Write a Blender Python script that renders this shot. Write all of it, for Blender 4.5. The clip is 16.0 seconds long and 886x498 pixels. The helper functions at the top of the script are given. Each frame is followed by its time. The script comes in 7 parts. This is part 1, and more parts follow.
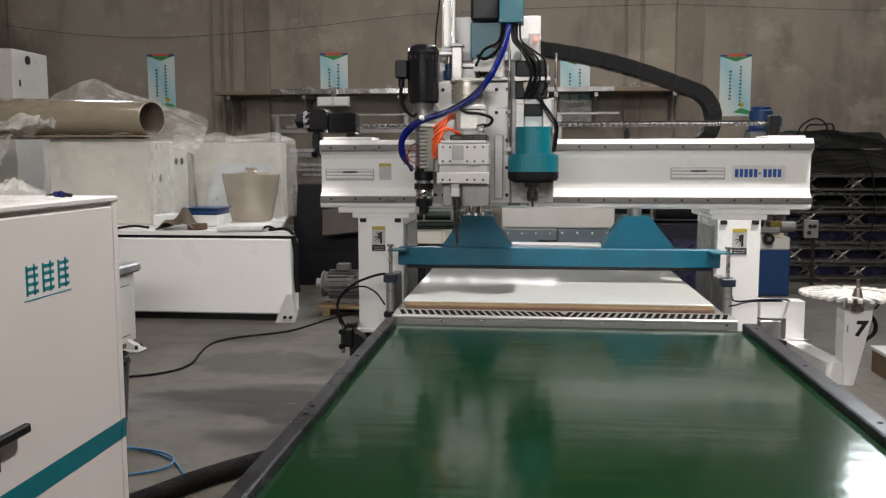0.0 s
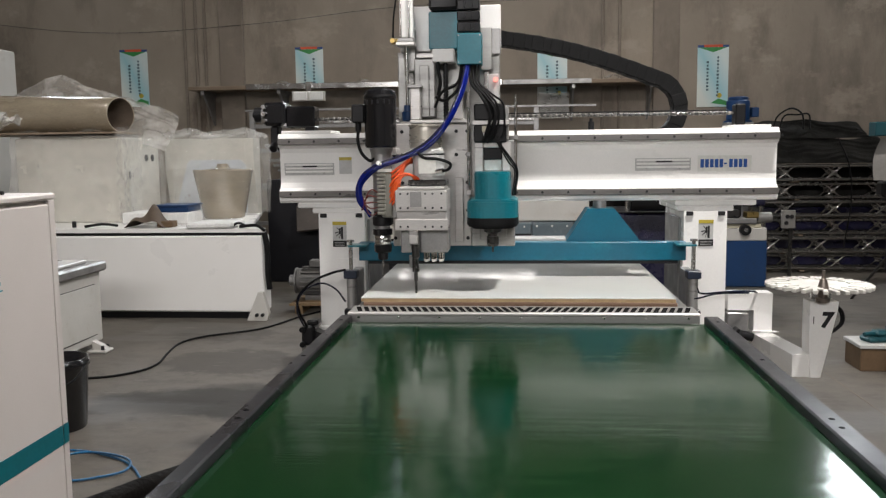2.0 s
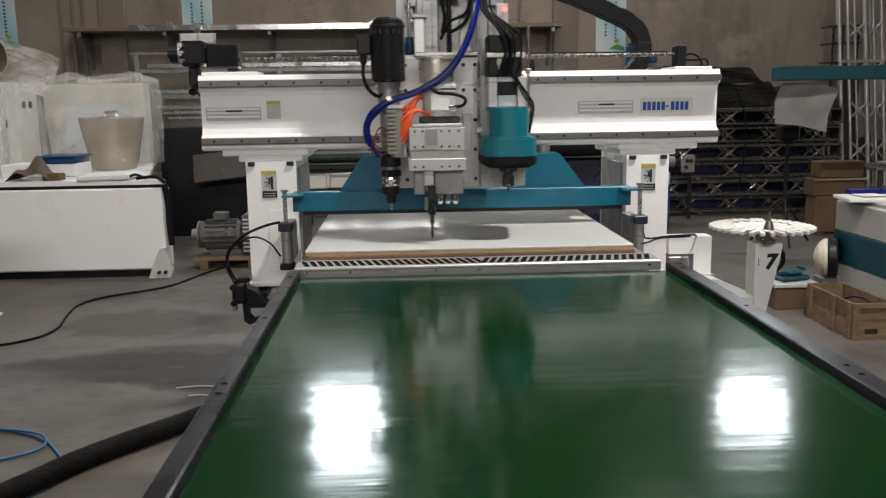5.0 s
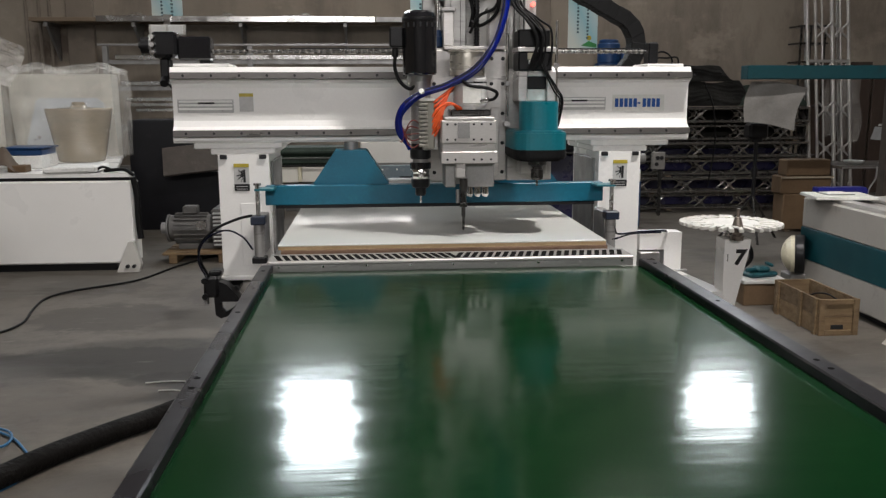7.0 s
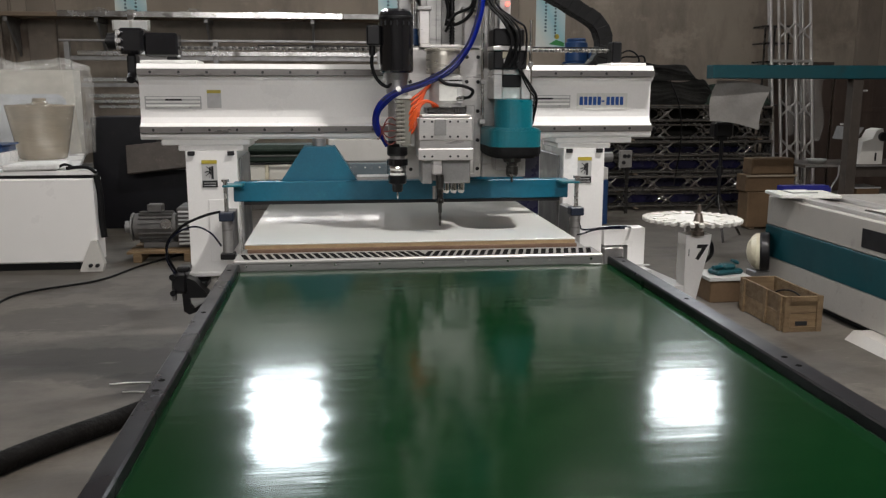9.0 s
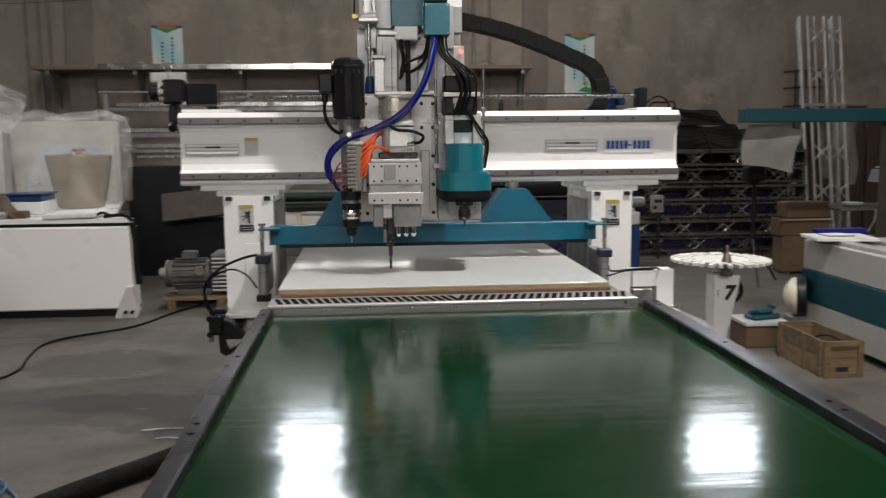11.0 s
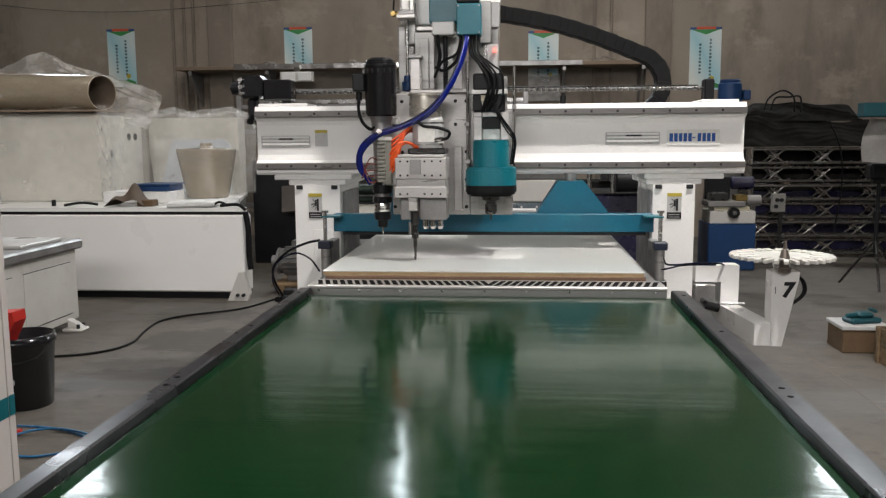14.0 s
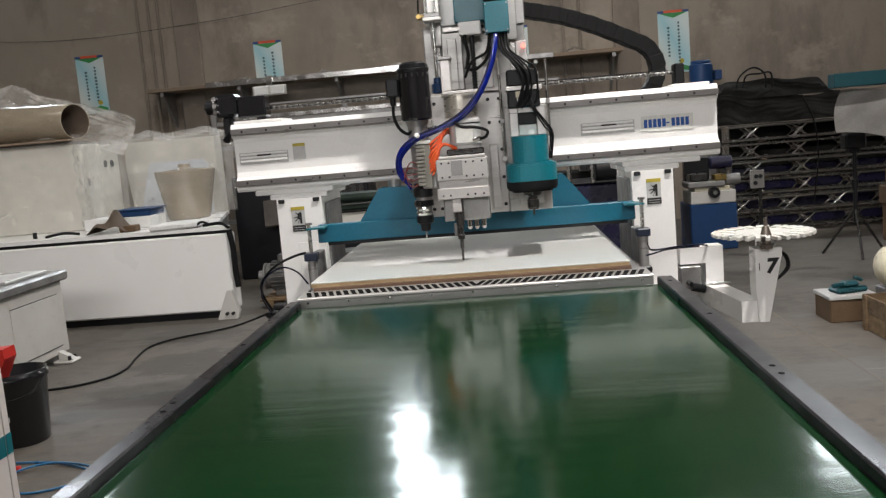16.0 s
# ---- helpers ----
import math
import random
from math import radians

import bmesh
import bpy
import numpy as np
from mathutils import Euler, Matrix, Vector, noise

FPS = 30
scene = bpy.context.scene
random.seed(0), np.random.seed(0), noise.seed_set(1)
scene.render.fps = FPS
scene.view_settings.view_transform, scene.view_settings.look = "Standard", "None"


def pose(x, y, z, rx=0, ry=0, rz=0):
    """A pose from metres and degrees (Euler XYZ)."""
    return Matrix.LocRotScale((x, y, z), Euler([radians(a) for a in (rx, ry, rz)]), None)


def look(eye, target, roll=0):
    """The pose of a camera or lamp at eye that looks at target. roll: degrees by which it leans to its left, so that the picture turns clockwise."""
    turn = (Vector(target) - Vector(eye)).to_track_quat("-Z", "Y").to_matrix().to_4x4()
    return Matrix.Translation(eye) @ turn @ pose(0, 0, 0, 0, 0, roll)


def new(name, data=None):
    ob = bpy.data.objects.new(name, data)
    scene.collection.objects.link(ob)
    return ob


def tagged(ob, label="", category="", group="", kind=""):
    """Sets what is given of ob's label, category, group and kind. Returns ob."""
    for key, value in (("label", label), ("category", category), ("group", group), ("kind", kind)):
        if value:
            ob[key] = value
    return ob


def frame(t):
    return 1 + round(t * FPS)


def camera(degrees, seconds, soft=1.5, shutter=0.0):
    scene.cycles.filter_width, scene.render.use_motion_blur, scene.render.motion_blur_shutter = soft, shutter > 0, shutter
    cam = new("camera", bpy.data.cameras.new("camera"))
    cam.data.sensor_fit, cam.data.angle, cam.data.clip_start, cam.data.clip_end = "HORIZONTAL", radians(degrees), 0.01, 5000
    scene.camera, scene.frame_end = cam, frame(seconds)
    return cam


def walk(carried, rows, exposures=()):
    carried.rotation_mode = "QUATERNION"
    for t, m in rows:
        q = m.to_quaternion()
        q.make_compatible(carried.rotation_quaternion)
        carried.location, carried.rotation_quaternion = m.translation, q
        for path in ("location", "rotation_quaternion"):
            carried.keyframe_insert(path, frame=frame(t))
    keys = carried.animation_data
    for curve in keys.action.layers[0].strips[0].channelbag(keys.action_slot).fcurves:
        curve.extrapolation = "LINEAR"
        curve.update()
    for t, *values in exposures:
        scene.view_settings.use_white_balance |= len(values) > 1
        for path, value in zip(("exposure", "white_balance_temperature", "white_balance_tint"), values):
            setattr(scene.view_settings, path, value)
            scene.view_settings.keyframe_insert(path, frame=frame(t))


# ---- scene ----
cam = camera(55.1, 16.0, soft=1.3, shutter=0.5)
PATH = [
    (0, (-0.098, 0.143, 1.403), (-0.305, 2.121, 1.19), -0.1),
    (0.5, (-0.091, 0.154, 1.402), (-0.299, 2.129, 1.17), -0.6),
    (1, (-0.077, 0.162, 1.399), (-0.279, 2.139, 1.168), -0.6),
    (1.5, (-0.043, 0.186, 1.401), (-0.22, 2.165, 1.175), -0.5),
    (2, (0.01, 0.235, 1.395), (-0.167, 2.214, 1.169), -0.7),
    (2.5, (0.019, 0.274, 1.387), (-0.131, 2.252, 1.128), -0.5),
    (3, (-0.073, 0.329, 1.385), (-0.158, 2.305, 1.087), -1.2),
    (3.5, (-0.164, 0.375, 1.386), (-0.148, 2.347, 1.051), -2.1),
    (4, (-0.21, 0.398, 1.381), (-0.158, 2.367, 1.035), -1.7),
    (6.5, (-0.259, 0.416, 1.375), (-0.115, 2.38, 1.022), -0.3),
    (7, (-0.259, 0.416, 1.374), (-0.098, 2.377, 1.014), -0.2),
    (7.5, (-0.255, 0.42, 1.374), (-0.06, 2.377, 1.007), -0.0),
    (8, (-0.26, 0.427, 1.374), (-0.035, 2.38, 1.007), 0.1),
    (10.5, (-0.261, 0.436, 1.366), (-0.023, 2.393, 1.031), -0.0),
    (11, (-0.27, 0.44, 1.361), (-0.103, 2.416, 1.106), -0.5),
    (11.5, (-0.269, 0.488, 1.35), (-0.237, 2.471, 1.095), 0.0),
    (12, (-0.272, 0.476, 1.353), (-0.239, 2.464, 1.134), -0.4),
    (12.5, (-0.295, 0.423, 1.356), (-0.135, 2.407, 1.151), 0.5),
    (13, (-0.261, 0.401, 1.347), (-0.269, 2.386, 1.103), -0.5),
    (13.5, (-0.017, 0.351, 1.324), (-0.273, 2.325, 1.126), -1.0),
    (14, (0.138, 0.316, 1.329), (-0.037, 2.292, 1.073), -0.4),
    (14.5, (0.149, 0.334, 1.335), (-0.115, 2.3, 1.082), -3.0),
    (15, (0.136, 0.298, 1.344), (-0.098, 2.27, 1.106), -4.2),
    (15.5, (0.139, 0.315, 1.342), (-0.039, 2.292, 1.096), -4.7),
    (16, (0.143, 0.306, 1.34), (0.0, 2.284, 1.084), -4.8),
]
walk(cam, [(t, look(eye, target, roll)) for t, eye, target, roll in PATH], [(0, -0.35), (2.5, -0.35), (3.5, -0.41), (5, -0.54), (8.2, -0.64), (10.4, -0.64), (11.2, -0.66), (12, -0.59), (13, -0.59), (13.5, -0.53), (14.5, -0.43), (16, -0.38)])

# ---- world, lights, exposure ----
w = bpy.data.worlds.new("world")
scene.world = w
w.use_nodes = True
wn = w.node_tree
sky = wn.nodes.new("ShaderNodeTexSky")
sky.sky_type = "NISHITA"
sky.sun_disc = False
sky.sun_elevation, sky.sun_rotation = radians(35), radians(160)
wn.links.new(sky.outputs[0], wn.nodes["Background"].inputs[0])
wn.nodes["Background"].inputs[1].default_value = 0.1


def area_lamp(name, eye, target, sx, sy, power, colour):
    d = bpy.data.lights.new(name, "AREA")
    d.shape, d.size, d.size_y, d.energy, d.color = "RECTANGLE", sx, sy, power, colour
    ob = new(name, d)
    ob.matrix_world = look(eye, target)
    return ob


# daylight through the long high window behind the camera, the three high windows ahead, and added ceiling lamps out of
# view
area_lamp("high_window_light", (-0.6, -6.9, 4.7), (0.0, 4.0, 1.0), 7.0, 1.7, 560, (1.0, 0.962, 0.945))
area_lamp("window_light", (-1.09, 11.9, 4.75), (-0.6, 4.0, 0.8), 1.0, 1.25, 165, (0.84, 0.92, 1.0))
area_lamp("window_light", (4.76, 11.9, 4.7), (1.5, 4.0, 0.8), 0.9, 0.6, 75, (0.88, 0.94, 1.0))
area_lamp("window_light", (-6.51, 11.9, 5.02), (-1.5, 3.0, 0.8), 0.95, 0.62, 70, (0.86, 0.93, 1.0))
# middle in x and y, watts, half length and half width of each hanging lamp
# all hang unseen; the last is added to brighten the right back wall
LAMPS = [(1.6, 2.8, 470, 0.12, 0.1), (-2.0, 2.8, 45, 0.45, 0.11), (-4.4, 5.6, 62, 0.45, 0.11), (-0.9, 8.2, 75, 0.45, 0.11), (2.6, 9.4, 60, 0.45, 0.11)]
for lx, ly, power, hx, hy in LAMPS:
    area_lamp("ceiling_lamp_light", (lx, ly, 5.52), (lx, ly, 0), 2 * hx, 2 * hy, power, (1.0, 0.953, 0.92))


# ---- materials ----
def nodes_of(name):
    m = bpy.data.materials.new(name)
    m.use_nodes = True
    t = m.node_tree
    return m, t, t.nodes["Principled BSDF"]


def noise_fac(t, scale, detail=4.0, lo=0.35, hi=0.65, stretch=(1, 1, 1), rough=0.55):
    """A noise between 0 and 1 in the object's own space, in metres."""
    tc = t.nodes.new("ShaderNodeTexCoord")
    mp = t.nodes.new("ShaderNodeMapping")
    mp.inputs["Scale"].default_value = stretch
    nz = t.nodes.new("ShaderNodeTexNoise")
    nz.inputs["Scale"].default_value, nz.inputs["Detail"].default_value = scale, detail
    nz.inputs["Roughness"].default_value = rough
    rg = t.nodes.new("ShaderNodeMapRange")
    rg.inputs["From Min"].default_value, rg.inputs["From Max"].default_value = lo, hi
    t.links.new(tc.outputs["Object"], mp.inputs["Vector"])
    t.links.new(mp.outputs["Vector"], nz.inputs["Vector"])
    t.links.new(nz.outputs["Fac"], rg.inputs["Value"])
    return rg.outputs["Result"]


def mixed(t, fac, a, b):
    mx = t.nodes.new("ShaderNodeMix")
    mx.data_type = "RGBA"
    t.links.new(fac, mx.inputs["Factor"])
    for value, socket in ((a, mx.inputs["A"]), (b, mx.inputs["B"])):
        if isinstance(value, tuple):
            socket.default_value = (*value, 1)
        else:
            t.links.new(value, socket)
    return mx.outputs["Result"]


def surface(name, a, b, rough=0.5, metal=0.0, scale=3.0, grain=60.0, bump=0.0, dirt=None, spread=0.12, speck=0.07,
            stretch=(1, 1, 1), coat=0.0, random_tint=0.0, gloss=0.5):
    """Two tones at a large scale, a fine grain, uneven gloss, and a little relief."""
    m, t, bs = nodes_of(name)
    big = noise_fac(t, scale, 5, 0.3, 0.7, stretch)
    col = mixed(t, big, a, b)
    fine = noise_fac(t, grain, 3, 0.3, 0.7, stretch)
    if dirt:
        spots = noise_fac(t, scale * 2.7, 6, 0.58, 0.74, stretch, 0.65)
        col = mixed(t, spots, col, dirt)
    hs = t.nodes.new("ShaderNodeHueSaturation")
    vr = t.nodes.new("ShaderNodeMapRange")
    vr.inputs["To Min"].default_value, vr.inputs["To Max"].default_value = 1 - speck, 1 + speck
    t.links.new(fine, vr.inputs["Value"])
    t.links.new(vr.outputs["Result"], hs.inputs["Value"])
    t.links.new(col, hs.inputs["Color"])
    out = hs.outputs["Color"]
    if random_tint:
        oi = t.nodes.new("ShaderNodeObjectInfo")
        h2 = t.nodes.new("ShaderNodeHueSaturation")
        r2 = t.nodes.new("ShaderNodeMapRange")
        r2.inputs["To Min"].default_value, r2.inputs["To Max"].default_value = 1 - random_tint, 1 + random_tint
        t.links.new(oi.outputs["Random"], r2.inputs["Value"])
        t.links.new(r2.outputs["Result"], h2.inputs["Value"])
        t.links.new(out, h2.inputs["Color"])
        out = h2.outputs["Color"]
    t.links.new(out, bs.inputs["Base Color"])
    rr = t.nodes.new("ShaderNodeMapRange")
    rr.inputs["To Min"].default_value, rr.inputs["To Max"].default_value = max(0.02, rough - spread), min(1, rough + spread)
    t.links.new(big, rr.inputs["Value"])
    t.links.new(rr.outputs["Result"], bs.inputs["Roughness"])
    bs.inputs["Metallic"].default_value = metal
    bs.inputs["Coat Weight"].default_value = coat
    bs.inputs["Specular IOR Level"].default_value = gloss
    if bump:
        bp = t.nodes.new("ShaderNodeBump")
        bp.inputs["Strength"].default_value, bp.inputs["Distance"].default_value = bump, 0.01
        t.links.new(fine, bp.inputs["Height"])
        t.links.new(bp.outputs["Normal"], bs.inputs["Normal"])
    return m


def glow(name, colour, strength):
    m, t, bs = nodes_of(name)
    bs.inputs["Base Color"].default_value = (*colour, 1)
    bs.inputs["Emission Color"].default_value = (*colour, 1)
    bs.inputs["Emission Strength"].default_value = strength
    return m


def film_wrap(name, tint, share, rough=0.25):
    """Thin crumpled plastic: partly clear, partly a glossy haze."""
    m, t, bs = nodes_of(name)
    bs.inputs["Base Color"].default_value = (*tint, 1)
    bs.inputs["Roughness"].default_value = rough
    fac = noise_fac(t, 5, 3, 0.3, 0.9, (1, 1, 1.4), 0.5)
    mul = t.nodes.new("ShaderNodeMath")
    mul.operation = "MULTIPLY_ADD"
    mul.inputs[1].default_value, mul.inputs[2].default_value = share, share * 0.3
    t.links.new(fac, mul.inputs[0])
    tr = t.nodes.new("ShaderNodeBsdfTransparent")
    mx = t.nodes.new("ShaderNodeMixShader")
    t.links.new(mul.outputs[0], mx.inputs[0])
    t.links.new(tr.outputs[0], mx.inputs[1])
    t.links.new(bs.outputs[0], mx.inputs[2])
    t.links.new(mx.outputs[0], t.nodes["Material Output"].inputs["Surface"])
    bp = t.nodes.new("ShaderNodeBump")
    bp.inputs["Strength"].default_value, bp.inputs["Distance"].default_value = 0.85, 0.03
    t.links.new(noise_fac(t, 7, 5, 0.3, 0.7, (1, 1, 0.5), 0.62), bp.inputs["Height"])
    t.links.new(bp.outputs["Normal"], bs.inputs["Normal"])
    return m


def cement(name, a, b, dirt, seed, stains=()):
    """Trowelled cement: broad cloudy tones, long damp runs from above, pale patches and a fine grit."""
    m, t, bs = nodes_of(name)
    col = mixed(t, noise_fac(t, 0.55 + 0.1 * seed, 6, 0.3, 0.7, (1, 1, 0.8), 0.62), a, b)
    runs = noise_fac(t, 1.3, 8, 0.5, 0.74, (1.1, 1, 0.4), 0.68)
    col = mixed(t, runs, col, dirt)
    pale = noise_fac(t, 1.7, 8, 0.56, 0.66, (0.8, 1, 1.1), 0.66)
    half = t.nodes.new("ShaderNodeMath")
    half.operation = "MULTIPLY"
    half.inputs[1].default_value = 0.45
    t.links.new(pale, half.inputs[0])
    col = mixed(t, half.outputs[0], col, tuple(min(1, c * 1.3) for c in a))
    spots = noise_fac(t, 7, 6, 0.64, 0.76, (1, 1, 0.6), 0.7)
    weak = t.nodes.new("ShaderNodeMath")
    weak.operation = "MULTIPLY"
    weak.inputs[1].default_value = 0.5
    t.links.new(spots, weak.inputs[0])
    col = mixed(t, weak.outputs[0], col, dirt)
    # rust-brown stains of their own shape: middle and half-axes in x and z, strength
    tc = t.nodes.new("ShaderNodeTexCoord")
    for cx, cz, ax, az, share in stains:
        mp = t.nodes.new("ShaderNodeMapping")
        mp.vector_type = "TEXTURE"
        mp.inputs["Location"].default_value, mp.inputs["Scale"].default_value = (cx, 12.0, cz), (ax, 1, az)
        ln = t.nodes.new("ShaderNodeVectorMath")
        ln.operation = "LENGTH"
        ad = t.nodes.new("ShaderNodeMath")
        ad.operation = "MULTIPLY_ADD"
        ad.inputs[1].default_value = 1.1
        mr = t.nodes.new("ShaderNodeMapRange")
        mr.inputs["From Min"].default_value, mr.inputs["From Max"].default_value, mr.inputs["To Max"].default_value = 1.6, 0.9, share
        t.links.new(tc.outputs["Object"], mp.inputs["Vector"])
        t.links.new(mp.outputs["Vector"], ln.inputs[0])
        t.links.new(noise_fac(t, 4, 7, 0.25, 0.75, (1.2, 1, 0.6), 0.68), ad.inputs[0])
        t.links.new(ln.outputs["Value"], ad.inputs[2])
        t.links.new(ad.outputs[0], mr.inputs["Value"])
        col = mixed(t, mr.outputs["Result"], col, (0.062, 0.043, 0.032))
    t.links.new(col, bs.inputs["Base Color"])
    bs.inputs["Roughness"].default_value = 0.86
    bs.inputs["Specular IOR Level"].default_value = 0.3
    bp = t.nodes.new("ShaderNodeBump")
    bp.inputs["Strength"].default_value, bp.inputs["Distance"].default_value = 0.14, 0.008
    t.links.new(noise_fac(t, 14, 5, 0.3, 0.7), bp.inputs["Height"])
    t.links.new(bp.outputs["Normal"], bs.inputs["Normal"])
    return m


CONCRETE = cement("rendered_concrete", (0.33, 0.284, 0.234), (0.222, 0.19, 0.156), (0.152, 0.128, 0.106), 0,
                  ((-4.2, 2.0, 0.42, 0.3, 0.75), (-3.7, 1.75, 0.3, 0.35, 0.6), (-4.45, 1.6, 0.16, 0.5, 0.55), (1.2, 2.0, 0.3, 0.35, 0.4), (6.2, 2.3, 0.9, 0.5, 0.35), (-1.4, 3.3, 0.5, 0.3, 0.3)))
CONCRETE_DARK = cement("damp_concrete", (0.265, 0.226, 0.186), (0.18, 0.152, 0.125), (0.125, 0.104, 0.086), 1)
def worn_floor():
    """Power-floated concrete: cloudy tones, dark damp patches with soft rims, oil spots, scuffs and dust."""
    m, t, bs = nodes_of("concrete_floor")

    def weak(fac, share):
        k = t.nodes.new("ShaderNodeMath")
        k.operation = "MULTIPLY"
        k.inputs[1].default_value = share
        t.links.new(fac, k.inputs[0])
        return k.outputs[0]
    cloud = noise_fac(t, 0.9, 6, 0.3, 0.7, (1, 1, 1), 0.6)
    col = mixed(t, cloud, (0.15, 0.134, 0.113), (0.1, 0.089, 0.075))
    damp = noise_fac(t, 0.8, 7, 0.51, 0.58, (0.7, 1.5, 1), 0.55)
    col = mixed(t, weak(damp, 0.6), col, (0.058, 0.051, 0.043))
    # stains of their own shape, and one painted shadow: middle and half-axes in metres, strength
    tc = t.nodes.new("ShaderNodeTexCoord")
    rag = noise_fac(t, 5, 6, 0.2, 0.8, (1, 1, 1), 0.62)
    # the first ellipse paints the bucket's shadow on the floor
    for cx, cy, ax, ay, share in ((-2.27, 4.64, 0.16, 0.1, 0.7), (-1.62, 4.8, 0.85, 0.3, 0.6), (-1.25, 4.5, 0.3, 0.12, 0.75), (-1.95, 5.75, 0.5, 0.35, 0.55),
                                  (-2.3, 6.6, 0.45, 0.3, 0.5), (-2.95, 4.25, 0.4, 0.3, 0.5), (1.6, 6.4, 0.6, 0.5, 0.45), (2.3, 4.4, 0.3, 0.5, 0.4), (-1.2, 6.3, 0.4, 0.5, 0.4)):
        mp = t.nodes.new("ShaderNodeMapping")
        mp.vector_type = "TEXTURE"
        mp.inputs["Location"].default_value = (cx, cy, 0)
        mp.inputs["Scale"].default_value = (ax, ay, 1)
        ln = t.nodes.new("ShaderNodeVectorMath")
        ln.operation = "LENGTH"
        ad = t.nodes.new("ShaderNodeMath")
        ad.operation = "MULTIPLY_ADD"
        ad.inputs[1].default_value = 0.9
        mr = t.nodes.new("ShaderNodeMapRange")
        mr.inputs["From Min"].default_value, mr.inputs["From Max"].default_value = 1.45, 1.25
        mr.inputs["To Max"].default_value = share
        t.links.new(tc.outputs["Object"], mp.inputs["Vector"])
        t.links.new(mp.outputs["Vector"], ln.inputs[0])
        t.links.new(rag, ad.inputs[0])
        t.links.new(ln.outputs["Value"], ad.inputs[2])
        t.links.new(ad.outputs[0], mr.inputs["Value"])
        col = mixed(t, mr.outputs["Result"], col, (0.036, 0.031, 0.026))
    spots = noise_fac(t, 3.2, 6, 0.64, 0.71, (1, 1, 1), 0.62)
    col = mixed(t, weak(spots, 0.75), col, (0.04, 0.035, 0.03))
    scuff = noise_fac(t, 9, 5, 0.63, 0.7, (0.35, 2.4, 1), 0.6)
    col = mixed(t, weak(scuff, 0.5), col, (0.24, 0.22, 0.19))
    smear = noise_fac(t, 5.5, 8, 0.47, 0.62, (0.9, 1.2, 1), 0.72)
    col = mixed(t, weak(smear, 0.5), col, (0.06, 0.053, 0.044))
    grit = noise_fac(t, 60, 3, 0.3, 0.7)
    col = mixed(t, weak(grit, 0.14), col, (0.07, 0.063, 0.056))
    t.links.new(col, bs.inputs["Base Color"])
    rr = t.nodes.new("ShaderNodeMapRange")
    rr.inputs["To Min"].default_value, rr.inputs["To Max"].default_value = 0.62, 0.4
    t.links.new(damp, rr.inputs["Value"])
    t.links.new(rr.outputs["Result"], bs.inputs["Roughness"])
    bs.inputs["Specular IOR Level"].default_value = 0.35
    bp = t.nodes.new("ShaderNodeBump")
    bp.inputs["Strength"].default_value, bp.inputs["Distance"].default_value = 0.1, 0.004
    t.links.new(noise_fac(t, 26, 4, 0.3, 0.7), bp.inputs["Height"])
    t.links.new(bp.outputs["Normal"], bs.inputs["Normal"])
    return m


FLOOR = worn_floor()
CEILING = surface("roof_sheet", (0.22, 0.22, 0.215), (0.17, 0.17, 0.165), 0.6, scale=0.6)
WHITE = surface("white_machine_paint", (0.88, 0.87, 0.85), (0.84, 0.83, 0.805), 0.32, scale=2.2, grain=120, bump=0.02, coat=0.2, speck=0.02)
WHITE_OLD = surface("worn_white_paint", (0.6, 0.585, 0.55), (0.52, 0.505, 0.47), 0.4, scale=2.5, grain=90, bump=0.03, dirt=(0.5, 0.47, 0.42), speck=0.02)
WHITE_WARM = surface("cabinet_paint", (0.63, 0.585, 0.56), (0.58, 0.54, 0.515), 0.38, scale=1.4, grain=200, bump=0.03, speck=0.02)
TEAL = surface("teal_paint", (0.001, 0.135, 0.178), (0.001, 0.11, 0.148), 0.38, scale=4, grain=90, bump=0.03)
TEAL_BRIGHT = surface("bright_teal_enamel", (0.002, 0.17, 0.215), (0.002, 0.14, 0.18), 0.34, scale=4, grain=90, bump=0.02)
HOOD_TEAL = surface("blue_teal_paint", (0.001, 0.115, 0.185), (0.001, 0.09, 0.15), 0.4, scale=4, grain=90, bump=0.03, dirt=(0.004, 0.13, 0.19))
TEAL_DARK = surface("dull_teal_paint", (0.003, 0.058, 0.072), (0.002, 0.044, 0.055), 0.5, scale=3, dirt=(0.01, 0.04, 0.048))
ALU = surface("milled_aluminium", (0.6, 0.58, 0.565), (0.47, 0.455, 0.44), 0.36, 0.45, scale=7, grain=160, bump=0.03, stretch=(0.3, 0.3, 2.2))
STEEL = surface("bright_steel", (0.62, 0.61, 0.6), (0.5, 0.49, 0.48), 0.22, 1.0, scale=9, grain=150)
STEEL_GREY = surface("grey_steel", (0.34, 0.335, 0.33), (0.25, 0.245, 0.24), 0.42, 0.7, scale=8, grain=120)
GUIDE_STEEL = surface("oiled_guide_steel", (0.2, 0.19, 0.18), (0.14, 0.133, 0.126), 0.35, 0.6, scale=9, grain=120, stretch=(0.3, 1, 1))
RAIL_DARK = surface("dark_anodised_rail", (0.015, 0.014, 0.016), (0.01, 0.0095, 0.011), 0.32, 0.0, scale=5, grain=90, dirt=(0.022, 0.0205, 0.022), spread=0.1, gloss=0.26)
ALU_DULL = surface("dull_aluminium", (0.43, 0.425, 0.41), (0.33, 0.325, 0.315), 0.42, 0.6, scale=7, grain=160, bump=0.03, stretch=(0.3, 0.3, 2.2), dirt=(0.16, 0.155, 0.15))
SCREW_DARK = surface("dark_steel_screw", (0.09, 0.088, 0.085), (0.06, 0.058, 0.056), 0.3, 0.9, scale=20)
